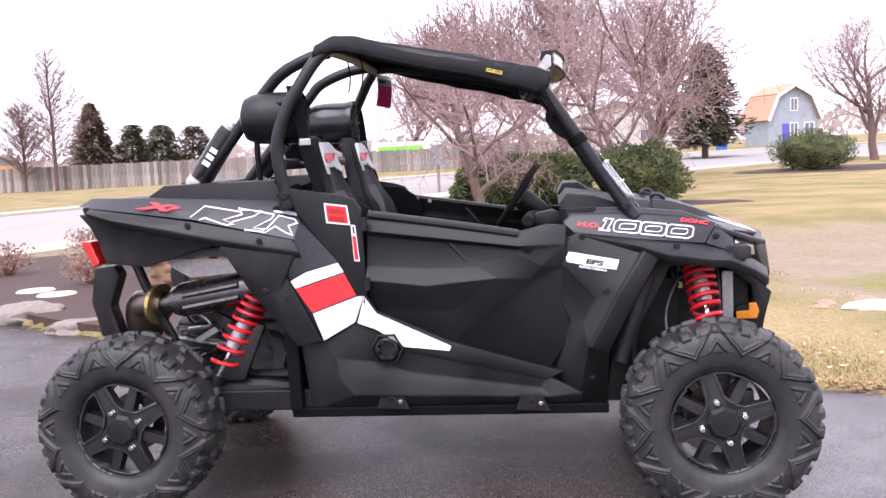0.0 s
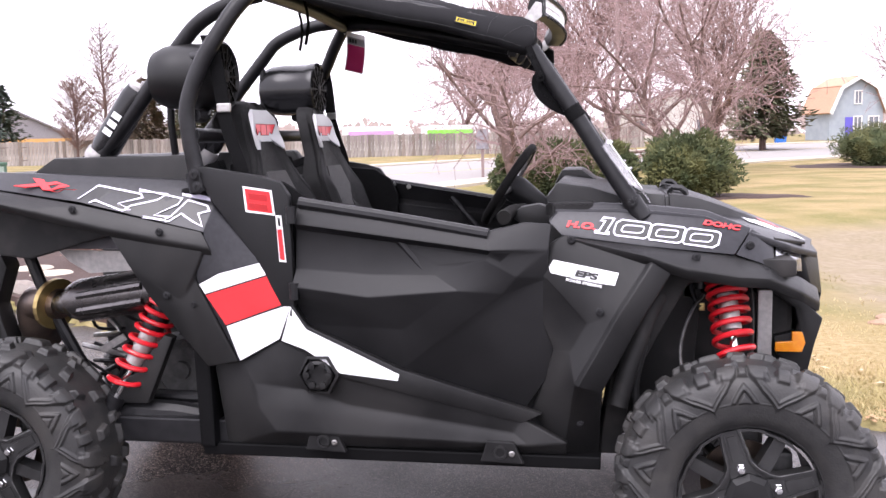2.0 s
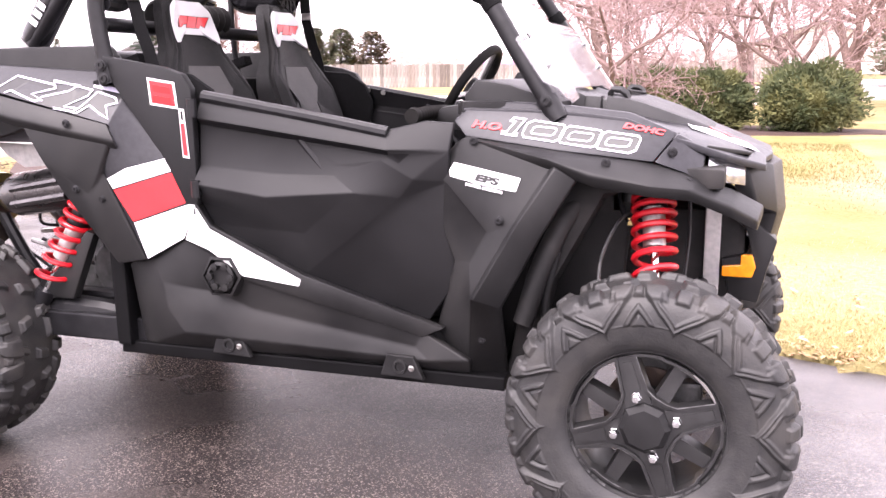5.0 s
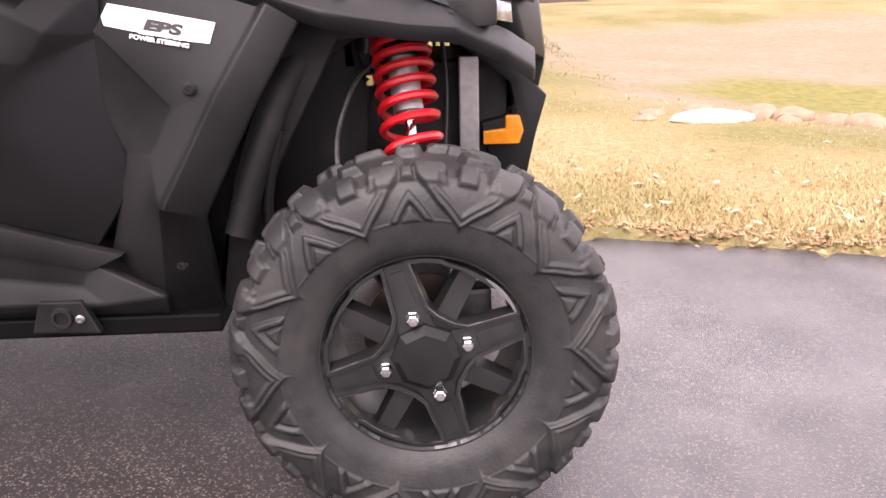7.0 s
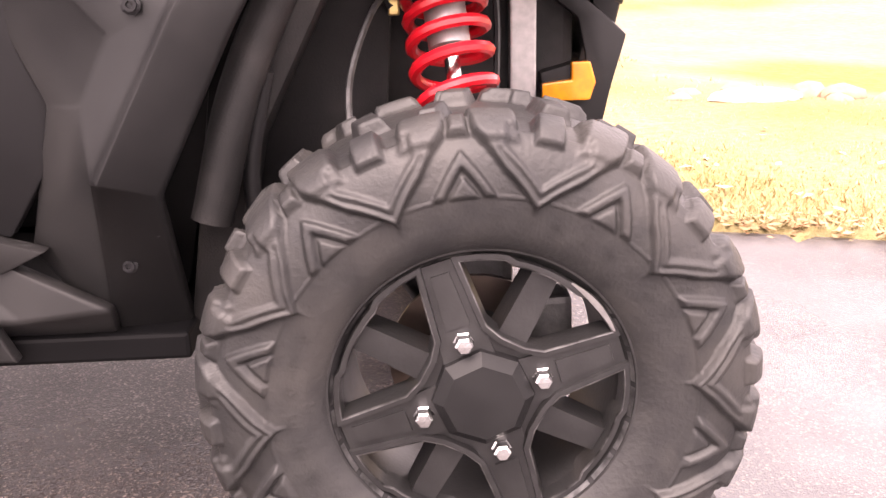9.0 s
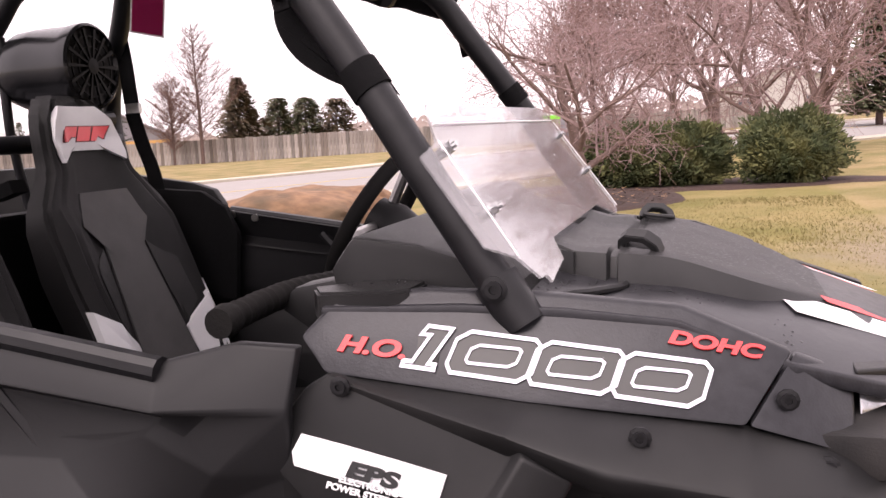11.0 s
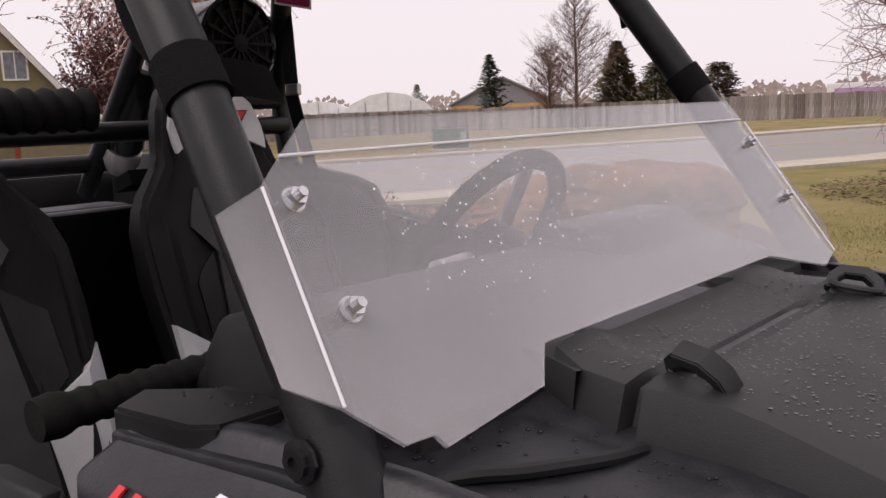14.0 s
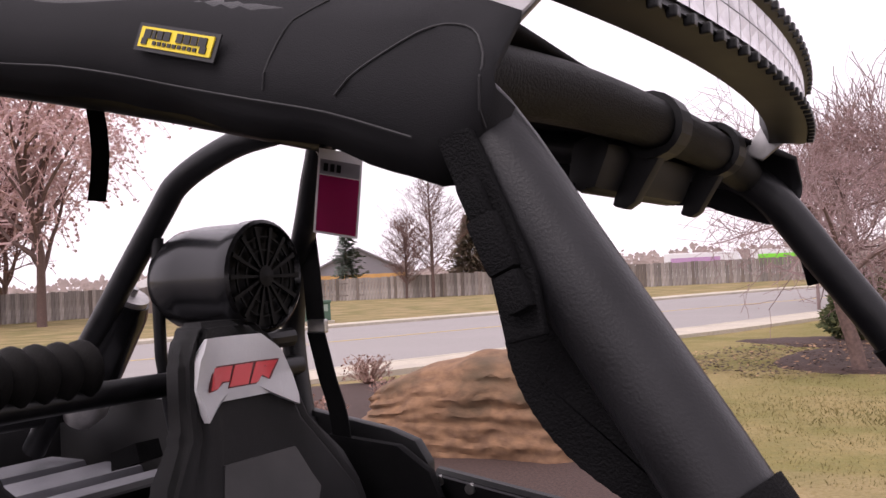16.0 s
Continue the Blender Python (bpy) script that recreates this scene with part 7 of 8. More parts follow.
def on_hood(x, y, up=0.0):
    y = abs(y)
    i = int(np.clip(np.searchsorted(HX, x) - 1, 0, len(HX) - 2))
    f = (x - HX[i]) / (HX[i + 1] - HX[i])
    e = [HE[i][k] * (1 - f) + HE[i + 1][k] * f for k in (0, 1)]
    hm, hc = HM[i] * (1 - f) + HM[i + 1] * f, HC[i] * (1 - f) + HC[i + 1] * f
    return float(np.interp(y, (0, .12, .3, e[0]), (hc, hc, hm, e[1]))) + up


# raised centre hatch with ribs and two rubber latches
HATCH_X = (.865, .9, .93, .947, .951, .961, .964, .974, .978, .985, 1.03, 1.06, 1.14, 1.2, 1.27)
HATCH_W = (.242, .256, .263, .268, .25, .25, .268, .266, .266, .265, .258, .256, .25, .215, .13)
HATCH_T = (1.162, 1.149, 1.147, 1.146, 1.139, 1.138, 1.146, 1.145, 1.145, 1.144, 1.138, 1.13, 1.102, 1.077, 1.045)


def hatch_top(x, y):
    """Height of the hatch: a sunk panel between broad rims behind, one even slab before."""
    f = abs(y) / float(np.interp(x, HATCH_X, HATCH_W))
    z = float(np.interp(x, HATCH_X, HATCH_T))
    sunk = .009 if x < .95 else .009 * max(0.0, 1 - (x - .974) / .06) if x > .976 else .013
    if .95 < x <= .973:
        sunk = .009
    return z - sunk * float(np.interp(f, (.62, .74), (1, 0)))


bm = bmesh.new()
grid = []
for x, w in zip(HATCH_X, HATCH_W):
    row = []
    for f in (-1.07, -1, -.9, -.74, -.62, -.3, 0, .3, .62, .74, .9, 1, 1.07):
        y = f * w
        row.append(bm.verts.new((x, y, on_hood(x, y, -.008) if abs(f) > 1 else hatch_top(x, y) - (.003 if abs(f) == 1 else 0))))
    grid.append(row)
for p0, p1 in zip(grid, grid[1:]):
    for k in range(len(p0) - 1):
        bm.faces.new((p0[k], p0[k + 1], p1[k + 1], p1[k]))
bmesh.ops.recalc_face_normals(bm, faces=bm.faces)
r = bmesh.ops.extrude_face_region(bm, geom=bm.faces[:])
bmesh.ops.translate(bm, vec=(0, 0, -.02), verts=[v for v in r["geom"] if isinstance(v, bmesh.types.BMVert)])
bmesh.ops.recalc_face_normals(bm, faces=bm.faces)
hatch_ob = part("hood_hatch", bm, M_HATCH, veh, "raised black hatch on the hood with rain spots", smooth=True)
for s in (-1, 1):
    # humped end of the rim behind
    bm = bmesh.new()
    ys = (.252, .242, .225, .195, .17, .158)
    hump = [[bm.verts.new((x, s * (y + .012 * (x - .84) / .03), 1.1 if k in (0, 5) else 1.148 + lift * (1 if k in (2, 3) else .4))) for k, y in enumerate(ys)] for x, lift in ((.825, .0), (.838, .008), (.855, .007), (.88, .001), (.9, -.004))]
    for p0, p1 in zip(hump, hump[1:]):
        for k in range(5):
            bm.faces.new((p0[k], p0[k + 1], p1[k + 1], p1[k]))
    bm.faces.new(hump[0])
    bmesh.ops.recalc_face_normals(bm, faces=bm.faces)
    part("hatch_rim", bm, M_HATCH, hatch_ob, smooth=True)
    # squat six-sided rubber pull on its foot
    y = -.222 if s < 0 else .2
    m = plane_pose((.991, y, 1.147), (1, s * .3, -.12), (0, s * .55, .84))
    bm = bmesh.new()
    box(bm, -.027, .027, -.014, -.004, -.012, .004, 0.002)
    bmesh.ops.transform(bm, matrix=m, verts=bm.verts)
    latch_ob = part("latch", bm, M_DOOR, hatch_ob, "black rubber hood latch")
    bm = bmesh.new()
    loop = [(-.033, -.006), (-.03, .011), (-.018, .023), (.012, .024), (.029, .011), (.034, -.008)]
    inner = [(-.021, -.006), (-.019, .005), (-.012, .012), (.008, .012), (.018, .004), (.021, -.008)]
    lay = [[bm.verts.new(m @ Vector((u, v, w))) for u, v in pts] for pts, w in ((loop, -.011), (loop, .009), (inner, .009), (inner, -.011))]
    for k in range(5):
        for q in range(4):
            bm.faces.new((lay[q][k], lay[q][k + 1], lay[(q + 1) % 4][k + 1], lay[(q + 1) % 4][k]))
    bm.faces.new([lay[q][0] for q in range(4)])
    bm.faces.new([lay[q][5] for q in range(4)])
    tube(bm, [m @ Vector(p) for p in ((-.028, 0, .006), (-.012, -.007, .016), (.012, -.008, .016), (.03, -.003, .006))], .004, 8, 3)
    bmesh.ops.recalc_face_normals(bm, faces=bm.faces)
    bmesh.ops.bevel(bm, geom=[e for e in bm.edges if len(e.link_faces) == 2 and e.calc_face_angle(0) > 0.9], offset=0.0015, segments=2, affect='EDGES')
    part("latch_loop", bm, M_HATCH, latch_ob, smooth=True)
    # hood film: white with a red end
    for nm, pts, mm in (("white_film", [(1.17, .19), (1.2, .27), (1.38, .225), (1.35, .155)], M_WHITE), ("red_film", [(1.24, .145), (1.25, .17), (1.36, .145), (1.35, .11)], M_REDD)):
        bm = bmesh.new()
        vs = [bm.verts.new((x, s * y, on_hood(x, y, 0.004))) for x, y in pts]
        bm.faces.new(vs if s > 0 else vs[::-1])
        part(nm, bm, mm, veh)
    # cowl pad beside the shield, lying proud of the hood
    pts = [(.588, .482), (.641, .444), (.699, .43), (.735, .445), (.732, .506), (.709, .522), (.614, .528)]
    bm = bmesh.new()
    hi = [bm.verts.new((x, s * y, 1.137)) for x, y in pts]
    lo = [bm.verts.new((x, s * y, 1.1)) for x, y in pts]
    bm.faces.new(hi)
    for k in range(len(pts)):
        bm.faces.new((hi[k], hi[(k + 1) % len(pts)], lo[(k + 1) % len(pts)], lo[k]))
    bmesh.ops.recalc_face_normals(bm, faces=bm.faces)
    bmesh.ops.bevel(bm, geom=[e for e in bm.edges if len(e.link_faces) == 2], offset=0.004, segments=2, affect='EDGES')
    part("cowl_panel", bm, M_PLASTIC, veh, smooth=True)
# cable lying at the foot of the screen
bm = bmesh.new()
tube(bm, [(.9, -.45, on_hood(.9, .45, .002)), (.92, -.43, on_hood(.92, .43, .006)), (.937, -.405, on_hood(.937, .405, .006)), (.952, -.375, on_hood(.952, .375, .006)), (.968, -.33, on_hood(.968, .33, .004)), (.975, -.29, on_hood(.975, .29, 0))], .006, 8, 4)
part("cable", bm, M_DOOR, veh, smooth=True)
rng = random.Random(31)
verts, faces = [], []
for i in range(1700):
    x, y = rng.uniform(.88, 1.26), rng.uniform(-.24, .24)
    if abs(y) > .26 - max(0, x - 1.0) * .45:
        continue
    z = hatch_top(x, y) + .0005
    r = rng.uniform(.0006, .0021)
    k = len(verts)
    verts += [(x + r * math.cos(a), y + r * math.sin(a), z) for a in (0, 1.05, 2.1, 3.14, 4.2, 5.2)] + [(x, y, z + r * .12)]
    faces += [(k + j, k + (j + 1) % 6, k + 6) for j in range(6)]
raw("rain_spots", verts, faces, mat("dried_spots", (0.12, 0.12, 0.125), (0.07, 0.07, 0.075), 0.4), hatch_ob, "pale rain spots", kind="stuff")

# beads of water on the hood and the cowl
rng = random.Random(77)
verts, faces = [], []
for i in range(620):
    x, y = rng.uniform(.62, 1.2), rng.choice((-1, 1)) * rng.uniform(.29, .49)
    z = on_hood(x, y, .0004)
    if .6 < x < .72 and .44 < abs(y) < .52:
        z = 1.1372
    r = rng.uniform(.0008, .0028)
    k = len(verts)
    verts += [(x + r * math.cos(a), y + r * math.sin(a), z) for a in (0, 1.05, 2.1, 3.14, 4.2, 5.2)] + [(x + .4 * r * math.cos(a), y + .4 * r * math.sin(a), z + r * .42) for a in (0, 1.05, 2.1, 3.14, 4.2, 5.2)]
    faces += [(k + j, k + (j + 1) % 6, k + 6 + (j + 1) % 6, k + 6 + j) for j in range(6)] + [tuple(k + 6 + j for j in range(6))]
raw("water_beads", verts, faces, M_SPK, veh, "beads of water", smooth=True, kind="stuff")

# -- cabin --
bm = bmesh.new()
box(bm, -.5, .75, -.58, .58, .35, .39, 0.006)
part("floor_pan", bm, M_LINER, veh)
bm = slab(bmesh.new(), [(-.5, .38), (-.45, .38), (-.46, 1.2), (-.52, 1.2)], -.6, .6, 0.01)
part("rear_bulkhead", bm, M_LINER, veh)
bm = slab(bmesh.new(), [(.5, .95), (.56, .98), (.6, 1.06), (.585, 1.15), (.62, 1.195), (.72, 1.18), (.86, 1.135), (.86, 1.0), (.72, .4), (.66, .4), (.62, .9)], -.42, .42, 0.012)
part("dashboard", bm, M_PLASTIC, veh, "black moulded dashboard", smooth=True)
bm = slab(bmesh.new(), [(.58, 1.16), (.61, 1.215), (.68, 1.215), (.74, 1.17)], .1, .4, 0.012)
part("gauge_hood", bm, M_PLASTIC, veh, smooth=True)
bm = slab(bmesh.new(), [(-.3, .4), (.45, .4), (.4, .6), (.2, .68), (-.3, .72)], -.07, .07, 0.02)
part("centre_console", bm, M_LINER, veh, smooth=True)
# steering wheel
bm = bmesh.new()
c = Vector((.4, .27, 1.155))
ax = Vector((-.83, 0, .55)).normalized()
u = Vector((0, 1, 0))
w = ax.cross(u)
ring = [c + .165 * (math.cos(t) * u + math.sin(t) * w) for t in [2 * math.pi * i / 40 for i in range(41)]]
tube(bm, ring, .0165, 10, 1, soft=False, cap=False)
sw = part("steering_wheel", bm, M_FOAM, veh, "black foam-rimmed steering wheel", smooth=True)
for t in (0.2, math.pi - 0.2, -math.pi / 2):
    bm = bmesh.new()
    tube(bm, [c - ax * .02, c + .16 * (math.cos(t) * u + math.sin(t) * w)], .012, 8, 1)
    part("spoke", bm, M_STEEL, sw)
bm = bmesh.new()
tube(bm, [c + ax * .01, c - ax * .04, c - ax * .2], .05, 16, 1, radii=[.045, .055, .03])
part("hub", bm, M_DOOR, sw, smooth=True)
# passenger's grab bar
bm = bmesh.new()
line = [Vector(p) for p in spline([(.468, -.5, 1.097), (.47, -.4, 1.1), (.478, -.3, 1.1), (.5, -.2, 1.095)], 16)]
tube(bm, line, .02, 16, 1, radii=[.019 + .0016 * math.sin(i * 1.9) for i in range(len(line))], soft=False)
tube(bm, [(.4675, -.525, 1.096), (.468, -.505, 1.097), (.468, -.494, 1.097)], .023, 16, 1, radii=[.021, .0235, .021], soft=False)
part("grab_bar", bm, M_FOAM, veh, "padded black grab bar", smooth=True)
bm = slab(bmesh.new(), [(.47, 1.085), (.5, 1.115), (.56, 1.125), (.62, 1.1), (.62, 1.05), (.52, 1.05)], -.36, -.3, 0.008)
part("grab_bar_mount", bm, M_PLASTIC, veh, smooth=True)


def seat(cy, dx):
    t = part("seat", slab(bmesh.new(), [(-.3, .58), (.22, .6), (.3, .66), (.28, .72), (-.05, .7), (-.28, .74)], cy - .23, cy + .23, 0.03), M_SEATB, veh, "black and grey bucket seat with white panels", smooth=True)
    # back: rows of half-width, from the seat to the headrest, along a leaning line
    rows = [(z, x + dx, hw) for z, x, hw in ((.70, -.1, .2), (.85, -.16, .225), (1.05, -.235, .235), (1.16, -.275, .232), (1.215, -.293, .215), (1.29, -.32, .152), (1.35, -.338, .138), (1.41, -.354, .122), (1.45, -.368, .092), (1.47, -.38, .06))]
    verts, faces = [], []
    for z, x, hw in rows:
        bol = .045 if z < 1.2 else .02
        deep = float(np.interp(z, (1.1, 1.3), (.1, .055)))
        verts += [(x - deep, cy - hw * .9, z), (x + bol * .2, cy - hw, z), (x + bol, cy - hw * .8, z), (x, cy - hw * .5, z), (x, cy + hw * .5, z), (x + bol, cy + hw * .8, z), (x + bol * .2, cy + hw, z), (x - deep, cy + hw * .9, z)]
    for i in range(len(rows) - 1):
        for k in range(8):
            a, b = i * 8 + k, i * 8 + (k + 1) % 8
            faces.append((a, b, b + 8, a + 8))
    faces += [tuple(range(7, -1, -1)), tuple(range(len(verts) - 8, len(verts)))]
    back = raw("backrest", verts, faces, M_SEATB, t, smooth=True)
    me = back.data
    bm = bmesh.new()
    bm.from_mesh(me)
    bmesh.ops.recalc_face_normals(bm, faces=bm.faces)
    bmesh.ops.bevel(bm, geom=[e for e in bm.edges if e.calc_face_angle(0) > 0.35], offset=0.012, segments=2, affect='EDGES')
    bm.to_mesh(me)
    bm.free()
    for p in me.polygons:
        p.use_smooth = True
    me.set_sharp_from_angle(angle=radians(50))

    def insert(name, pts, material, lift=0.004, label="", swell=0.003):
        bm = bmesh.new()
        zs, xs, ws = ([r[i] for r in rows] for i in range(3))

        def over(y, z):
            """Height of the upholstery over the seat's centre line."""
            bol = .045 if z < 1.19 else .02
            return float(np.interp(z, zs, xs)) + bol * float(np.interp(abs(y) / float(np.interp(z, zs, ws)), (.5, .8, 1), (0, 1, .2)))

        fine = []
        for (y0, z0), (y1, z1) in zip(pts, pts[1:] + pts[:1]):
            fine += [(y0 + (y1 - y0) * k / 3, z0 + (z1 - z0) * k / 3) for k in range(3)]
        cy0, cz0 = sum(p[0] for p in fine) / len(fine), sum(p[1] for p in fine) / len(fine)
        front = [bm.verts.new((over(y, z) + lift, cy + y, z)) for y, z in fine]
        behind = [bm.verts.new((v.co.x - 0.02, v.co.y, v.co.z)) for v in front]
        ring = [bm.verts.new((over(cy0 + (y - cy0) * .55, cz0 + (z - cz0) * .55) + lift + swell, cy + cy0 + (y - cy0) * .55, cz0 + (z - cz0) * .55)) for y, z in fine]
        n = len(fine)
        bm.faces.new(ring)
        for i in range(n):
            bm.faces.new((front[i], front[(i + 1) % n], ring[(i + 1) % n], ring[i]))
            bm.faces.new((front[i], front[(i + 1) % n], behind[(i + 1) % n], behind[i]))
        bmesh.ops.recalc_face_normals(bm, faces=bm.faces)
        part(name, bm, material, back, label, smooth=True)

    insert("head_panel", [(-.112, 1.312), (-.118, 1.365), (-.1, 1.41), (-.066, 1.443), (.066, 1.443), (.1, 1.41), (.118, 1.365), (.112, 1.312), (.062, 1.338), (-.062, 1.338)], M_SEATW, 0.006, "white vinyl headrest panel")
    insert("lumbar_panel", [(-.088, 1.24), (.088, 1.24), (.12, 1.166), (.07, 1.12), (.084, 1.0), (.1, .85), (.1, .76), (-.1, .76), (-.1, .85), (-.084, 1.0), (-.07, 1.12), (-.12, 1.166)], M_SEATG, 0.005, "grey mesh back panel")
    for q in (-1, 1):
        pts = [(q * .082, 1.11), (q * .15, 1.06), (q * .155, .95), (q * .112, .9), (q * .094, 1.0)]
        insert("waist_panel", pts if q > 0 else pts[::-1], M_SEATD, 0.004, "dark grey vinyl waist panel")
        pts = [(q * .222, .99), (q * .222, .74), (q * .11, .71), (q * .102, .89)]
        insert("side_panel", pts if q > 0 else pts[::-1], M_SEATW, 0.006, "white vinyl side panel")
    # angular embroidered mark, three slanted blocks with a dark edge
    for k, shape in enumerate(([(0, 0), (.5, 0), (.62, .3), (.98, .3), (1, 1), (.12, 1)], [(0, 0), (.95, 0), (1, 1), (.06, 1)], [(0, 0), (.4, 0), (.55, .34), (.96, .1), (1, 1), (.1, 1)])):
        for nm, grow_by, mm, lift in (("mark_edge", .004, M_MARKD, .0095), ("headrest_mark", 0, M_REDD, .0105)):
            g = []
            for u, v in shape:
                y, z = -.076 + .051 * k + .048 * u + .022 * (v - .5), 1.36 + .034 * v
                yc, zc = -.052 + .051 * k, 1.377
                g.append((y + math.copysign(grow_by, y - yc), z + math.copysign(grow_by * .6, z - zc)))
            insert(nm, g, mm, lift, "red embroidered angular mark" if nm == "headrest_mark" else "", 0.0)
    # harness straps over the shoulders
    for q in (-1, 1):
        bm = bmesh.new()
        slab(bm, [(-.5 + dx, 1.26), (-.44 + dx, 1.28), (-.43 + dx, 1.25), (-.5 + dx, 1.23)], cy + q * .12 - .025, cy + q * .12 + .025)
        part("harness_strap", bm, M_STRAP, t)
    return t


for cy, dx in ((-.312, -.018), (.287, 0)):
    seat(cy, dx)
# outer bolster of the far door opening
for s in (-1, 1):
    bm = slab(bmesh.new(), [(-.3, .95), (-.12, .92), (-.1, 1.1), (-.13, 1.17), (-.2, 1.215), (-.36, 1.23), (-.44, 1.2), (-.44, .95)], s * .575, s * .55, 0.01)
    part("side_net", bm, M_STRAP, veh, smooth=True)

# -- roll cage --
R = .0245
POD_Y = {-1: -.455, 1: .418}


def lean_in(x, z, s):
    """The far side of the cage leans further in towards the roof."""
    if s < 0:
        return -1.0
    if x > .4:
        return float(np.interp(z, (1.11, 1.265, 1.41, 1.5, 1.62), (1, .985, .935, .9, .87)))
    if x < -.3:
        return float(np.interp(z, (1.5, 1.63, 1.755, 1.81), (1, .96, .93, .92)))
    return float(np.interp(x, (-.3, .45), (.92, .87)))


for s in (-1, 1):
    bm = bmesh.new()
    tube(bm, [(x, y * lean_in(x, z, s), z) for x, y, z in [(-.452, .6, 1.2), (-.462, .602, 1.25), (-.48, .604, 1.365), (-.48, .602, 1.455), (-.438, .59, 1.57), (-.382, .57, 1.665), (-.325, .54, 1.752), (-.262, .505, 1.803), (-.12, .48, 1.79), (.1, .468, 1.745), (.3, .46, 1.7), (.45, .455, 1.662), (.525, .455, 1.62), (.595, .46, 1.52), (.668, .466, 1.41), (.758, .478, 1.265), (.858, .492, 1.11)]], R, 18, 5)
    part("cage_side", bm, M_TUBE, veh, "black round roll-cage tube", smooth=True)
    bm = bmesh.new()
    stay = ((-.29, 1.79), (-.375, 1.77), (-.48, 1.722), (-.56, 1.648), (-.74, 1.436), (-.9, 1.255), (-.96, 1.19)) if s < 0 else ((-.29, 1.8), (-.4, 1.785), (-.53, 1.735), (-.6, 1.665), (-.79, 1.447), (-.92, 1.3), (-1.0, 1.2))
    tube(bm, [(x, -.46 if s < 0 else .35, z) for x, z in stay], R, 16, 5)
    part("cage_rear_stay", bm, M_TUBE, veh, smooth=True)
    bm = bmesh.new()
    tube(bm, [(-.42, s * .57, 1.6), (-.585, -.46 if s < 0 else .36, 1.6)], .018, 12, 1)
    part("cage_gusset", bm, M_TUBE, veh, smooth=True)
    bm = bmesh.new()
    tube(bm, [(-.605, -.45 if s < 0 else .355, 1.63), (-.612, -.45 if s < 0 else .36, 1.4), (-.615, s * .4, 1.2)], .012, 12, 2)
    part("cage_upright", bm, M_TUBE, veh, smooth=True)
    # foot clamp and bolts
    bm = bmesh.new()
    tube(bm, [(-.452, s * .6, 1.19), (-.462, s * .602, 1.25)], .034, 16, 1)
    clamp = part("cage_foot", bm, M_TUBE, veh, smooth=True)
    bolt((-.452, .638, 1.242), s, clamp, 0.012)
    bolt((-.446, .636, 1.203), s, clamp, 0.012)
    bm = bmesh.new()
    tube(bm, [(.836, s * .489, 1.145), (.872, s * .495, 1.088)], .03, 16, 1)
    foot = part("cage_foot", bm, M_TUBE, veh, smooth=True)
    bolt((.842, .521, 1.138), s, foot, 0.011)
    # hook-and-loop band round the pillar, with a loose tail
    a, b = Vector((.664, .466 * lean_in(.664, 1.416, s), 1.416)), Vector((.686, .468 * lean_in(.686, 1.383, s), 1.383))
    bm = bmesh.new()
    tube(bm, [a, b], R + .0035, 18, 1)
    band = part("pillar_band", bm, M_STRAP, veh, "black hook-and-loop band", smooth=True)
    if s < 0:
        bm = bmesh.new()
        tail = [[bm.verts.new(o + Vector(p)) for o in (a, b)] for p in ((0, .02, .003), (.003, .045, .003), (.008, .062, .0), (.01, .078, -.004))]
        for p0, p1 in zip(tail, tail[1:]):
            bm.faces.new((p0[0], p0[1], p1[1], p1[0]))
        bmesh.ops.solidify(bm, geom=bm.faces[:], thickness=0.004)
        part("loose_tail", bm, M_STRAP, band)
    # shock-style canister strapped to the rear stay
    a, b = Vector((-.735 + (.015 if s < 0 else 0), -.44 if s < 0 else .395, 1.512)), Vector((-.872 + (.01 if s < 0 else 0), -.44 if s < 0 else .395, 1.316))
    bm = bmesh.new()
    tube(bm, [a, a.lerp(b, 0.12), a.lerp(b, 0.9), b], .045, 20, 1, radii=[.04, .047, .047, .042], soft=False)
    can = part("canister", bm, M_SPK, veh, "black cylinder with a silver cap on the rear stay", smooth=True)
    bm = bmesh.new()
    d = (a - b).normalized()
    tube(bm, [a, a + d * .012], .036, 20, 1)
    part("cap", bm, M_ALU, can, "silver cap", smooth=True)
    bm = bmesh.new()
    tube(bm, [a + d * .012, a + d * .03], .008, 8, 1)
    part("valve", bm, M_STEEL, can)
    bm = bmesh.new()
    tube(bm, [b, b - d * .03, b - d * .07], .045, 20, 1, radii=[.047, .05, .03], soft=False)
    part("end_fitting", bm, M_ALU, can, "bare metal end fitting", smooth=True)
    bm = bmesh.new()
    u = d.cross(Vector((0, s, 0))).normalized()
    o = a.lerp(b, .55) + Vector((0, s * .048, 0))
    for q in range(3):
        p0 = o + d * (.03 - .03 * q)
        bm.faces.new([bm.verts.new(p) for p in (p0 - d * .01 - u * .016, p0 + d * .01 - u * .016, p0 + d * .01 + u * .016, p0 - d * .01 + u * .016)])
    part("white_bars", bm, M_WHITE, can)
    # speaker pod on the main hoop
    bm = bmesh.new()
    px = .034 if s > 0 else .008
    lathe(bm, [(.0, -.672), (.046, -.667), (.084, -.648), (.099, -.612), (.103, -.56), (.103, -.46), (.107, -.45), (.107, -.425), (.1, -.42), (.094, -.43)], (px, POD_Y[s], 1.546), 40, 'x')
    pod = part("speaker_pod", bm, M_SPK if s > 0 else M_SPKM, veh, "glossy black bullet-shaped speaker pod on the cage", smooth=True)
    bm = bmesh.new()
    lathe(bm, [(.097, -.432), (.04, -.437), (.0, -.437)], (px, POD_Y[s], 1.546), 36, 'x')
    part("cone", bm, M_LINER, pod)
    bm = bmesh.new()
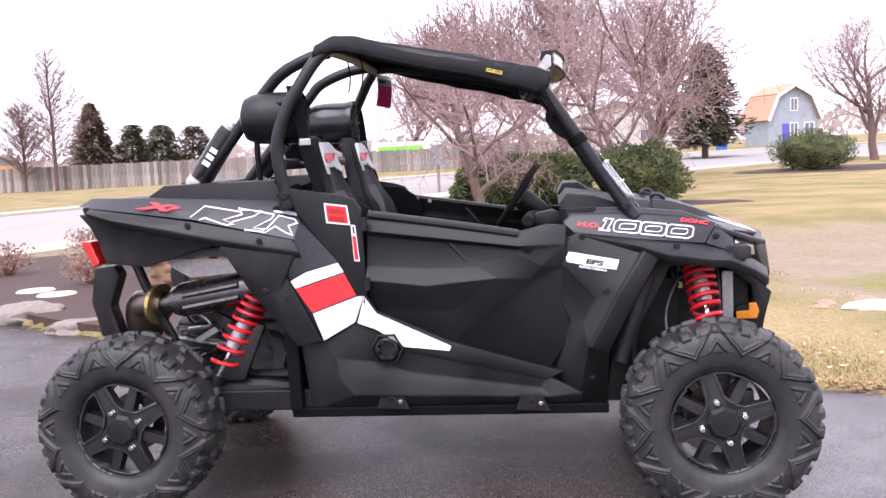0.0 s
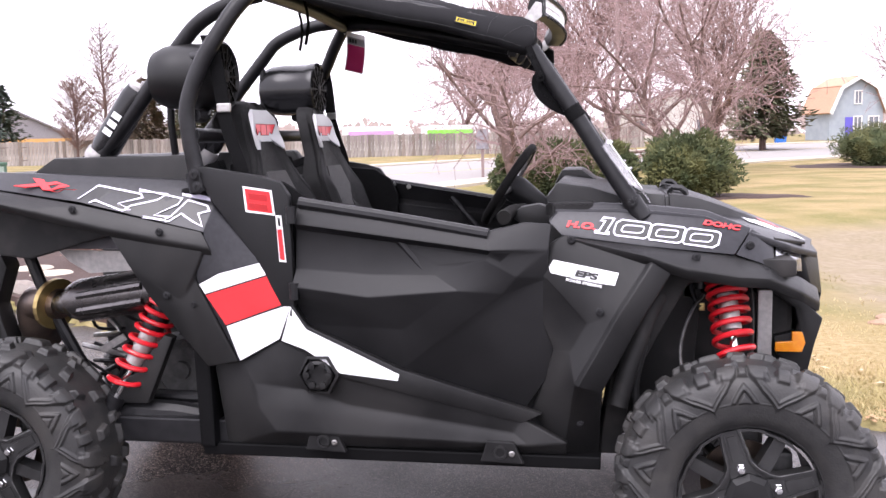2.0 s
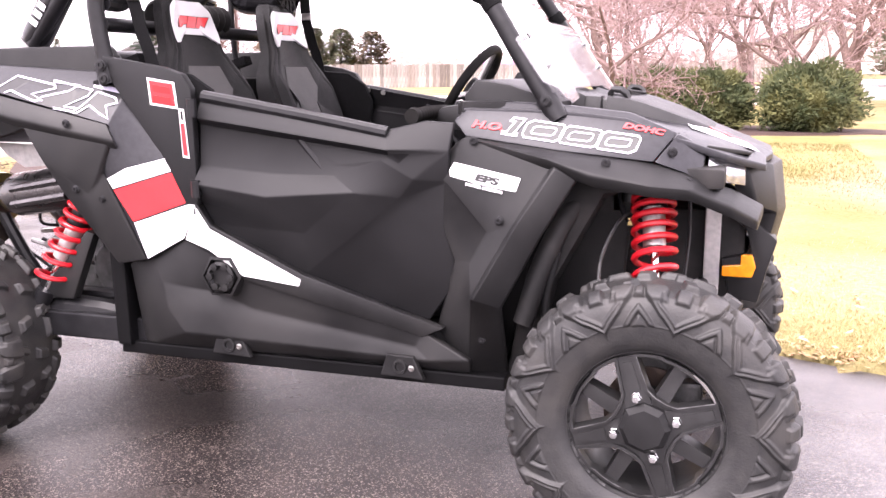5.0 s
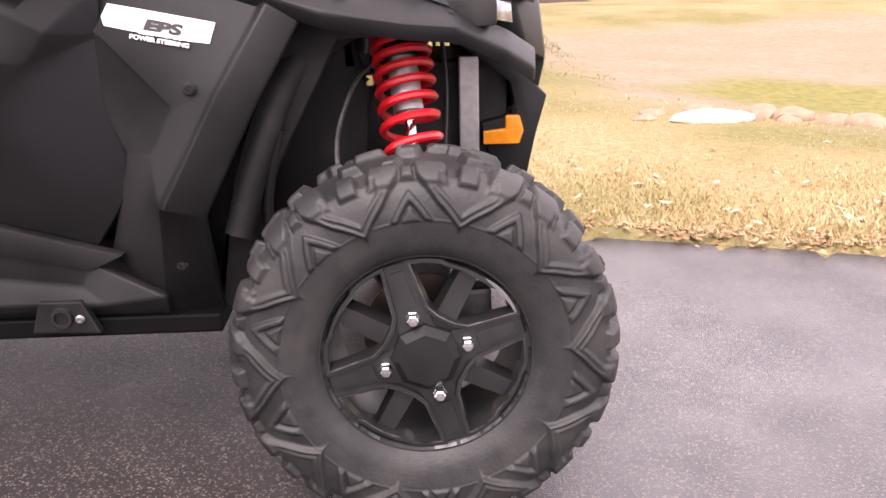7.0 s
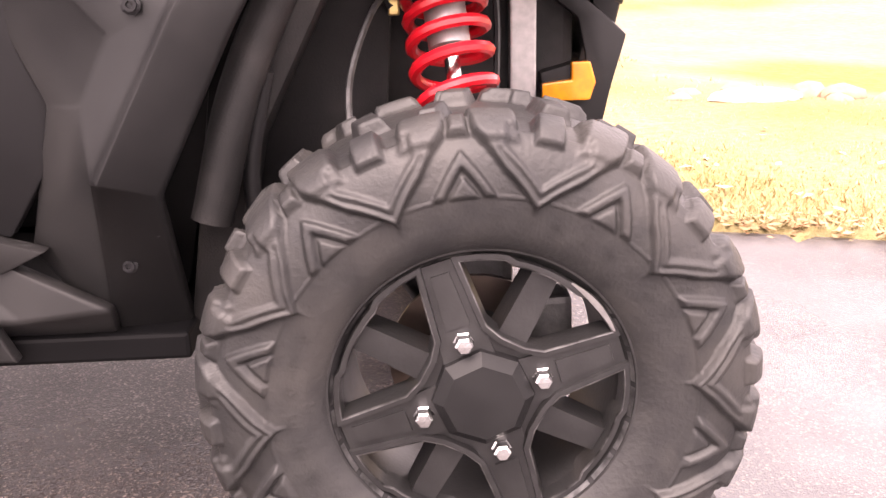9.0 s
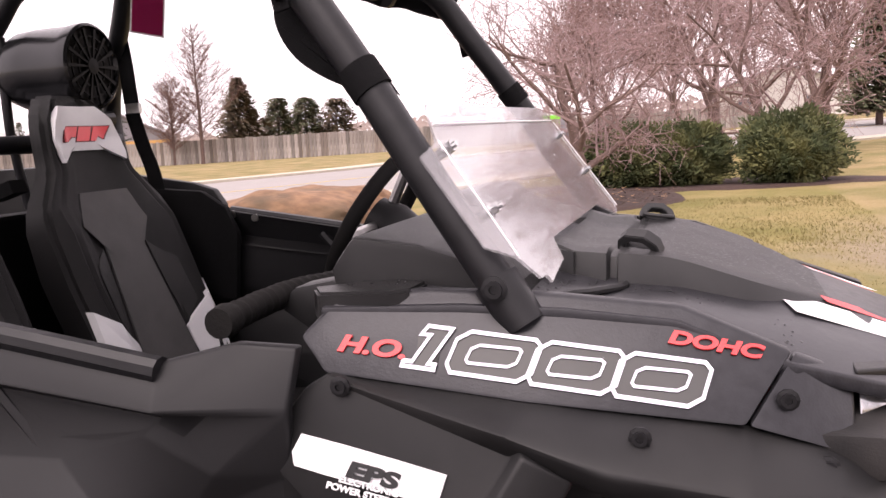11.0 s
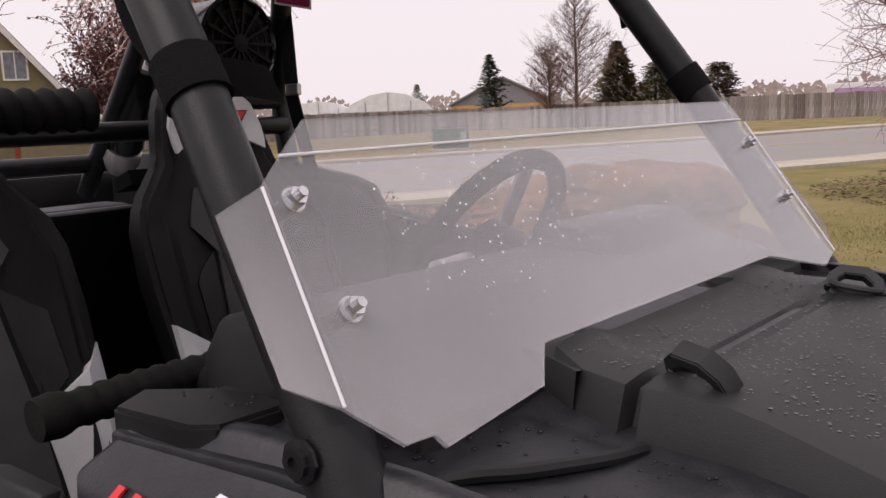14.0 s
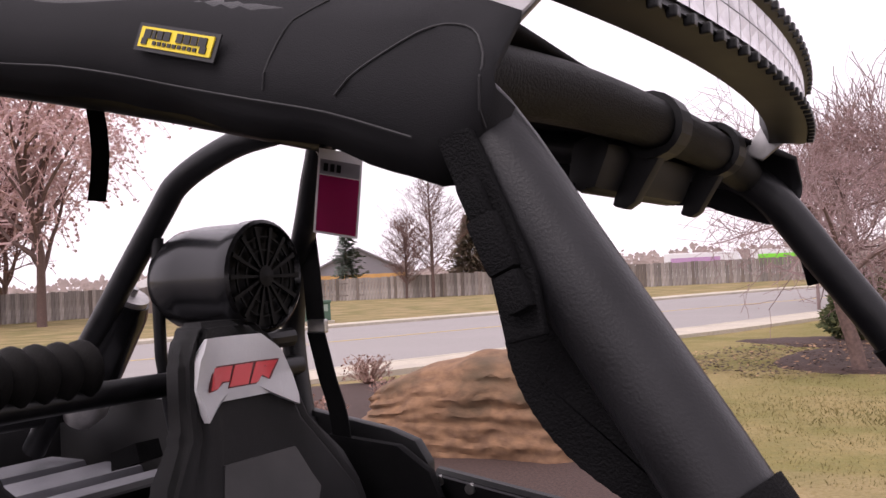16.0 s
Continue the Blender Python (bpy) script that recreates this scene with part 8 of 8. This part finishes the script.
    for k in range(14):
        t = 2 * math.pi * k / 14
        e = Vector((0, math.cos(t), math.sin(t)))
        f = Vector((0, -math.sin(t), math.cos(t)))
        base = Vector((px - .428, POD_Y[s], 1.546))
        q = [base + e * .018 - f * .002, base + e * .018 + f * .002, base + e * .094 + f * .0045, base + e * .094 - f * .0045]
        vs = [bm.verts.new(p) for p in q] + [bm.verts.new(p + Vector((.006, 0, 0))) for p in q]
        for fc in ((4, 5, 6, 7), (0, 4, 7, 3), (1, 2, 6, 5), (3, 7, 6, 2)):
            bm.faces.new([vs[i] for i in fc])
    for r in (.05, .075):
        lathe(bm, [(r - .0015, -.428), (r - .0015, -.424), (r + .0015, -.424), (r + .0015, -.428)], (px, POD_Y[s], 1.546), 32, 'x')
    lathe(bm, [(.022, -.43), (.02, -.42), (.0, -.418)], (px, POD_Y[s], 1.546), 16, 'x')
    bmesh.ops.recalc_face_normals(bm, faces=bm.faces)
    part("grille", bm, M_LINER, pod, "black radial speaker grille")
    bm = bmesh.new()
    tube(bm, [(-.5, s * .43, 1.44), (-.48, s * .5, 1.42), (-.47, s * .58, 1.42)], .02, 10, 3)
    part("bracket", bm, M_TUBE, pod)
    # shoulder belt on its buckle
    bm = bmesh.new()
    for pts in ([(-.42, .578, 1.66), (-.4, .566, 1.57), (-.388, .56, 1.455)], [(-.388, .559, 1.43), (-.365, .56, 1.34), (-.335, .558, 1.24), (-.3, .54, 1.0)]):
        line = spline(pts, 5)
        rows = [[bm.verts.new((p.x - .02, s * p.y, p.z)), bm.verts.new((p.x + .024, s * p.y, p.z))] for p in line]
        for a, b in zip(rows, rows[1:]):
            bm.faces.new((a[0], a[1], b[1], b[0]))
    r = bmesh.ops.extrude_face_region(bm, geom=bm.faces[:])
    bmesh.ops.translate(bm, vec=(0, -s * .003, 0), verts=[v for v in r["geom"] if isinstance(v, bmesh.types.BMVert)])
    part("shoulder_belt", bm, M_STRAP, veh, "black webbing shoulder belt")
    bm = bmesh.new()
    box(bm, -.405, -.36, min(s * .553, s * .566), max(s * .553, s * .566), 1.428, 1.456, 0.004)
    part("belt_ring", bm, M_STEEL, veh, "steel belt ring")

for pts, r, nm in (([(-.29, -.5, 1.8), (-.29, 0, 1.81), (-.29, .46, 1.8)], R, "cage_cross_bar"), ([(.5, -.455, 1.645), (.505, -.2, 1.662), (.505, .15, 1.662), (.5, .396, 1.645)], R, "cage_cross_bar"),
                   ([(-.47, -.6, 1.36), (-.5, 0, 1.36), (-.47, .6, 1.36)], .022, "harness_bar"),
                   ([(-.95, -.4, 1.28), (-.95, .4, 1.28)], R, "cage_cross_bar")):
    bm = bmesh.new()
    tube(bm, pts, r, 16, 4)
    part(nm, bm, M_SEATB if pts[0][0] > 0 else M_TUBE, veh, smooth=True)
# twisted foam padding on the harness bar
bm = bmesh.new()
line = [Vector((-.5, -.3 + .4 * f, 1.405)) for f in [i / 59 for i in range(60)]]
tube(bm, line, .05, 16, 1, radii=[.036 + .014 * abs(math.sin(i * .52)) for i in range(60)], soft=False)
part("foam_wrap", bm, M_FOAM, veh, "lumpy black foam wrapped on the harness bar", smooth=True)

# -- soft roof --
verts, faces = [], []
YS = (-1.0, -1.045, -1.055, -1.03, -.97, -.8, -.5, -.2, 0, .2, .5, .8, .97, 1.03, 1.055, 1.045, 1.0)
DZ = (-.095, -.075, -.04, -.002, .024, .024, .02, .016, .015, .016, .02, .024, .024, -.002, -.04, -.075, -.095)
ROOF_X, ROOF_Z = (-.33, -.26, -.2, 0, .3, .45, .525, .568), (1.79, 1.822, 1.822, 1.775, 1.71, 1.676, 1.66, 1.64)
HEM_X, HEM_D = (-.33, -.2, .16, .27, .357, .4, .45, .5, .53, .55, .568), (.35, .5, .675, .63, .716, .76, .76, .884, .95, .7, .3)
ROWS = 60
for i in range(ROWS):
    for yy, dz in zip(YS, DZ):
        # the flaps at the pillars reach further forward than the edge on the cross bar
        x = -.33 + (float(np.interp(abs(yy), (.5, .8, .97), (.513, .517, .568))) + .33) * i / (ROWS - 1)
        zc = float(np.interp(x, ROOF_X, ROOF_Z)) + .016 * float(np.interp(x, (.47, .505), (0, 1))) * (abs(yy) < .9)
        hw = float(np.interp(x, (-.33, -.2, .1, .45, .56), (.54, .5, .478, .468, .466)))
        sag = -.014 * math.sin((x + .3) * 9) * (abs(yy) < .9)
        depth = dz * (1.0 if dz > 0 else float(np.interp(x, HEM_X, HEM_D)))
        wr = .005 * noise.noise(Vector((x * 9, yy * 5, 0))) + .004 * noise.noise(Vector((x * 22 + yy * 6, yy * 9, 4)))
        narrow = float(np.interp(x, (-.33, 0, .568), (.93, .9, .865))) if yy > 0 else 1.0
        verts.append((x, yy * hw * narrow, zc + depth + sag + wr))
nc = len(YS)
for i in range(ROWS - 1):
    for k in range(nc - 1):
        a = i * nc + k
        faces.append((a, a + 1, a + nc + 1, a + nc))
roof = raw("soft_roof", verts, faces, M_FABRIC, veh, "black canvas soft roof strapped to the cage", smooth=True)
bm = bmesh.new()
bm.from_mesh(roof.data)
bmesh.ops.recalc_face_normals(bm, faces=bm.faces)
bmesh.ops.solidify(bm, geom=bm.faces[:], thickness=0.006)
bm.to_mesh(roof.data)
bm.free()
for p in roof.data.polygons:
    p.use_smooth = True
for s in (-1, 1):
    bm = bmesh.new()
    tube(bm, [(x, s * (1 if s < 0 else .885) * float(np.interp(x, (-.33, -.2, .1, .45, .56), (.54, .5, .478, .468, .466))) * 1.054, float(np.interp(x, ROOF_X, ROOF_Z)) - .068 * float(np.interp(x, HEM_X, HEM_D))) for x in np.linspace(-.28, .52, 16)], .0008, 5, 3)
    part("seam", bm, M_STITCH, roof, "pale stitched seam")
    # stitched seams on the flank
    roof_now = roof.evaluated_get(bpy.context.evaluated_depsgraph_get())
    for seam in ([(.422, 1.637), (.433, 1.671), (.451, 1.69)], [(.472, 1.627), (.495, 1.642), (.529, 1.656), (.55, 1.652), (.561, 1.63), (.557, 1.6)]):
        hits = []
        for p in spline([(x, 0, z) for x, z in seam], 4):
            ok, at, nrm, _ = roof_now.ray_cast(Vector((p.x, s * .9, p.z)), Vector((0, -s, 0)))
            if ok:
                hits.append(at + nrm * .0006)
        if len(hits) > 2:
            bm = bmesh.new()
            tube(bm, hits, .0007, 5, 1)
            part("seam", bm, M_STITCH, roof)
    # straps and buckles that hold the roof to the pillar
    for nm, f, hx, hy, hz_ in (("buckle", .026, .0085, .006, .0155), ("buckle_tongue", .004, .0065, .005, .0115), ("strap_slide", .05, .0075, .0055, .0105)):
        bm = bmesh.new()
        box(bm, -hx, hx, -hy, hy, -hz_, hz_, 0.0035)
        bmesh.ops.transform(bm, matrix=Matrix.Translation((.553 + f * .42, .49 * lean_in(.56, 1.56, s), 1.566 - f)) @ Matrix.Rotation(-.4, 4, 'Y'), verts=bm.verts)
        part(nm, bm, M_STRAP, roof, "black plastic side-release buckle" if nm == "buckle" else "", smooth=True)
    bm = slab(bmesh.new(), [(.53, 1.6), (.552, 1.6), (.584, 1.525), (.588, 1.495), (.566, 1.49), (.558, 1.53)], .488 * lean_in(.56, 1.56, s), .482 * lean_in(.56, 1.56, s), 0.002)
    part("roof_strap", bm, M_STRAP, roof)
    # webbing sag inside the pillar
    if s > 0:
        continue
    bm = slab(bmesh.new(), [(p.x, p.z) for p in spline([(x, 0, z) for x, z in ((.584, 1.53), (.612, 1.49), (.652, 1.42), (.667, 1.388), (.642, 1.394), (.612, 1.408), (.58, 1.43), (.558, 1.458), (.548, 1.488), (.553, 1.515), (.572, 1.53))], 4)], s * .455, s * .435, 0.005)
    part("folded_webbing", bm, M_STRAP, roof, smooth=True)
for x, y, z0, z1, w in ((-.318, -.014, 1.66, 1.8, .016), (-.204, -.288, 1.65, 1.79, .016)):
    bm = bmesh.new()
    rows = [[bm.verts.new((x + .012 * math.sin(f * 3), y - w, z0 + (z1 - z0) * f)), bm.verts.new((x + .012 * math.sin(f * 3), y + w, z0 + (z1 - z0) * f))] for f in (0, .25, .5, .75, 1)]
    for p0, p1 in zip(rows, rows[1:]):
        bm.faces.new((p0[0], p0[1], p1[1], p1[0]))
    bmesh.ops.solidify(bm, geom=bm.faces[:], thickness=0.003)
    part("hanging_strap", bm, M_STRAP, roof, "loose black strap end")
# yellow maker's label on the flank of the roof, words as bars
m = plane_pose((.361, -.498, 1.674), (.058, .002, -.017), (0, .15, 1))


def label_piece(name, u0, u1, v0, v1, top, material, label=""):
    bm = bmesh.new()
    box(bm, u0, u1, v0, v1, top - .0012, top)
    bmesh.ops.transform(bm, matrix=m, verts=bm.verts)
    part(name, bm, material, roof, label)


label_piece("label_edge", -.0335, .0335, -.0088, .0088, .0012, M_BLACKD, "yellow and black woven label")
label_piece("label_ground", -.030, .030, -.0064, .0064, .0022, M_YELLOW)
for u0, u1 in ((-.026, -.0205), (-.0195, -.0165), (-.0155, -.0105), (-.0095, -.0045), (.001, .006), (.007, .012), (.013, .018), (.019, .0255)):
    label_piece("label_bar", u0, u1, -.0008, .0048, .003, M_BLACKD)
for k in range(9):
    label_piece("label_small_bar", -.0175 + .0042 * k, -.0148 + .0042 * k, -.0045, -.0022, .003, M_BLACKD)
label_piece("label_bar", .0215, .0265, -.0048, -.0008, .003, M_BLACKD)
label_piece("label_bar", -.027, -.0225, -.0048, -.0008, .003, M_BLACKD)

# -- light bar --
def bar_at(f):
    return Vector((.574 + .04 * (1 - f * f), .38 * f - .042, 1.71 - .007 * f))


bm = bmesh.new()
N = 25
sec = [(-.03, -.025), (-.04, .0), (-.03, .028), (.01, .032), (.018, .029), (.014, .025), (.01, .022), (.01, -.018), (.014, -.022), (.018, -.027), (.01, -.03)]
rings = []
for i in range(N):
    p = bar_at(-1 + 2 * i / (N - 1))
    d = (bar_at(-1 + 2 * i / (N - 1) + .02) - bar_at(-1 + 2 * i / (N - 1) - .02)).normalized()
    nrm = Vector((d.y, -d.x, 0))
    rings.append([bm.verts.new(p + nrm * a + Vector((0, 0, b))) for a, b in sec])
for a, b in zip(rings, rings[1:]):
    for k in range(len(sec)):
        bm.faces.new((a[k], a[(k + 1) % len(sec)], b[(k + 1) % len(sec)], b[k]))
bm.faces.new(rings[0])
bm.faces.new(rings[-1])
bmesh.ops.recalc_face_normals(bm, faces=bm.faces)
lb = part("light_bar", bm, M_SPKM, veh, "long curved LED light bar over the windscreen", smooth=True)
for q in range(28):
    f = -.96 + 1.92 * (q + .5) / 28
    p = bar_at(f)
    d = (bar_at(f + .02) - bar_at(f - .02)).normalized()
    nrm = Vector((d.y, -d.x, 0))
    bm = bmesh.new()
    c0 = p + nrm * .0125 + Vector((0, 0, .003))
    for (u0, u1, v0, v1) in ((-.0125, .0125, -.019, 0), (-.0125, .0125, .001, .02)):
        vs = [bm.verts.new(c0 + d * a + Vector((0, 0, b))) for a, b in ((u0, v0), (u1, v0), (u1, v1), (u0, v1))]
        ce = bm.verts.new(c0 - nrm * .0025 + Vector((0, 0, (v0 + v1) / 2)))
        for k in range(4):
            bm.faces.new((vs[k], vs[(k + 1) % 4], ce))
    part("led_cell", bm, M_LED, lb)
    for zz in (.031, -.029):
        bm = bmesh.new()
        c1 = p + nrm * .018 + Vector((0, 0, zz))
        box(bm, c1.x - .004, c1.x + .004, c1.y - .0045, c1.y + .0045, c1.z - .004, c1.z + .004, 0.0015)
        part("fin", bm, M_SPKM, lb)
for s in (-1, 1):
    bm = slab(bmesh.new(), [(.51, 1.668), (.535, 1.656), (.58, 1.69), (.586, 1.728), (.56, 1.733), (.535, 1.7)], s * .375 - .042, s * .381 - .042, 0.002)
    br = part("bracket", bm, M_STEEL, lb, "bright steel light-bar bracket")
    for x, z in ((.568, 1.715), (.555, 1.695)):
        bm = bmesh.new()
        lathe(bm, [(.006, -.005), (.006, .005), (0, .005)], (x + .006, s * .378 - .042, z + .003), 10, 'y')
        part("bracket_bolt", bm, M_CHROME, br)

# -- rear-view mirror under the front bar --
bm = slab(bmesh.new(), [(.436, 1.61), (.448, 1.597), (.468, 1.6), (.486, 1.642), (.468, 1.654), (.444, 1.648)], -.092, .205, 0.012)
mirror = part("rear_view_mirror", bm, M_DOOR, veh, "wide black rear-view mirror", smooth=True)
for y in (-.022, .215):
    bm = slab(bmesh.new(), [(.46, 1.588), (.474, 1.583), (.484, 1.589), (.528, 1.655), (.5, 1.68)], y - .011, y + .011, 0.004)
    part("mirror_clamp", bm, M_DOOR, mirror, smooth=True)
    bm = bmesh.new()
    lathe(bm, [(R + .001, -.018), (R + .008, -.018), (R + .008, .018), (R + .001, .018)], (.505, y, 1.662), 18, 'y')
    part("clamp_ring", bm, M_DOOR, mirror)

# -- hang tag --
bm = bmesh.new()
tube(bm, [(-.3, .44, 1.81), (-.285, .465, 1.765)], .0012, 5, 1)
tag = part("hang_tag", bm, M_PAPER, veh, "magenta and white hang tag below the roof")
m = plane_pose((-.25, .462, 1.7), (.78, .6, -.2), (-.1, -.1, 1))


def tag_sheet(name, u0, u1, v0, v1, lift, material, label=""):
    """A piece of the tag, bowed along its length."""
    bm = bmesh.new()
    rows = []
    for v in np.linspace(v0, v1, 9):
        bow = .012 * math.sin((v + .085) * 24) + lift
        rows.append([bm.verts.new(m @ Vector((u + .09 * (.07 - v), v, bow))) for u in (u0, u1)])
    for a, b in zip(rows, rows[1:]):
        bm.faces.new((a[0], a[1], b[1], b[0]))
    bmesh.ops.solidify(bm, geom=bm.faces[:], thickness=0.0005)
    part(name, bm, material, tag, label, smooth=True)


tag_sheet("tag_card", -.041, .041, -.085, .072, 0, M_PAPER)
tag_sheet("tag_face", -.037, .037, -.081, .022, .0012, M_PINK, "magenta printed face")
tag_sheet("tag_head", -.037, .037, .024, .052, .0012, M_TAGGREY, "grey printed band")
for u in (-.03, -.018, -.006):
    tag_sheet("tag_bar", u, u + .008, .03, .045, .002, M_BLACKD)

# -- half windscreen --
SH = V(a=(.735, -.407, 1.366), b=(.734, .443, 1.369), c=(.756, .449, 1.337), d=(.889, .46, 1.146), e=(.896, .407, 1.135), f=(.873, .25, 1.169), g=(.873, -.272, 1.169), t=(.892, -.302, 1.142), u=(.898, -.433, 1.132), v=(.892, -.44, 1.142), h=(.891, -.469, 1.143), i=(.868, -.505, 1.175), j=(.769, -.482, 1.318),
       k=(.757, -.514, 1.3), l=(.836, -.529, 1.19), m=(.762, .5, 1.292), n=(.86, .51, 1.18))
bm = bmesh.new()
vs = {k: bm.verts.new(p) for k, p in SH.items()}
for f in ("a b c d e f g t u v h i j", "j i l k", "c m n d"):
    bm.faces.new([vs[k] for k in f.split()])
bmesh.ops.recalc_face_normals(bm, faces=bm.faces)
bmesh.ops.solidify(bm, geom=bm.faces[:], thickness=0.004)
shield = part("windscreen", bm, M_SHIELD, veh, "clear plastic half windscreen with rain drops")
shield.visible_shadow = False
# highlights on the folds, drawn as thin white rods
bm = bmesh.new()
tube(bm, [(.757, -.452, 1.339), (.756, .44, 1.341)], .0014, 6, 1)
part("bend_highlight", bm, M_WHITE, shield, "white line drawn for the highlight on the fold")
for s in (-1, 1):
    bm = bmesh.new()
    tube(bm, [(.772, -.482, 1.318), (.87, -.505, 1.176)] if s < 0 else [(.759, .449, 1.337), (.89, .46, 1.148)], .0013, 6, 1)
    part("bend_highlight", bm, M_WHITE, shield)
    for x, z in ((.772, 1.305), (.827, 1.227)):
        nrm = Vector((.86, 0, .5)).normalized()
        o = Vector((x, -.455 if s < 0 else .423, z))
        bm = bmesh.new()
        tube(bm, [o, o + nrm * .003], .0105, 18, 1)
        tube(bm, [o + nrm * .003, o + nrm * .011], .0078, 6, 1)
        tube(bm, [o + nrm * .011, o + nrm * .017], .0042, 10, 1)
        part("screen_bolt", bm, M_CHROME, shield, "chrome bolt and washer")
        bm = bmesh.new()
        tube(bm, [o, o - nrm * .025], .007, 10, 1)
        tube(bm, [o - nrm * .025, o - nrm * .035 + Vector((0, s * .035, 0))], .008, 10, 1)
        part("screen_clamp", bm, M_DOOR, shield, smooth=True)
rng = random.Random(8)
verts, faces = [], []
for i in range(420):
    y = rng.uniform(-.37, .3)
    z = rng.uniform(1.18, 1.33)
    if rng.random() > math.exp(-((y + .2) / .2) ** 2 - ((z - 1.27) / .06) ** 2) + .12:
        continue
    x = .772 + (1.305 - z) * .67
    nrm = Vector((.775, 0, .632))
    o = Vector((x, y, z)) + nrm * .0024
    r = rng.uniform(.0005, .0014)
    u, w = Vector((0, 1, 0)), Vector((-.632, 0, .775))
    k = len(verts)
    verts += [tuple(o + r * (math.cos(a) * u * .8 + math.sin(a) * w * 1.2)) for a in (0, 1.05, 2.1, 3.14, 4.2, 5.2)] + [tuple(o + nrm * r * .8)]
    faces += [(k + j, k + (j + 1) % 6, k + 6) for j in range(6)]
raw("rain_drops", verts, faces, M_DROP, shield, "small rain drops", smooth=True, kind="stuff")
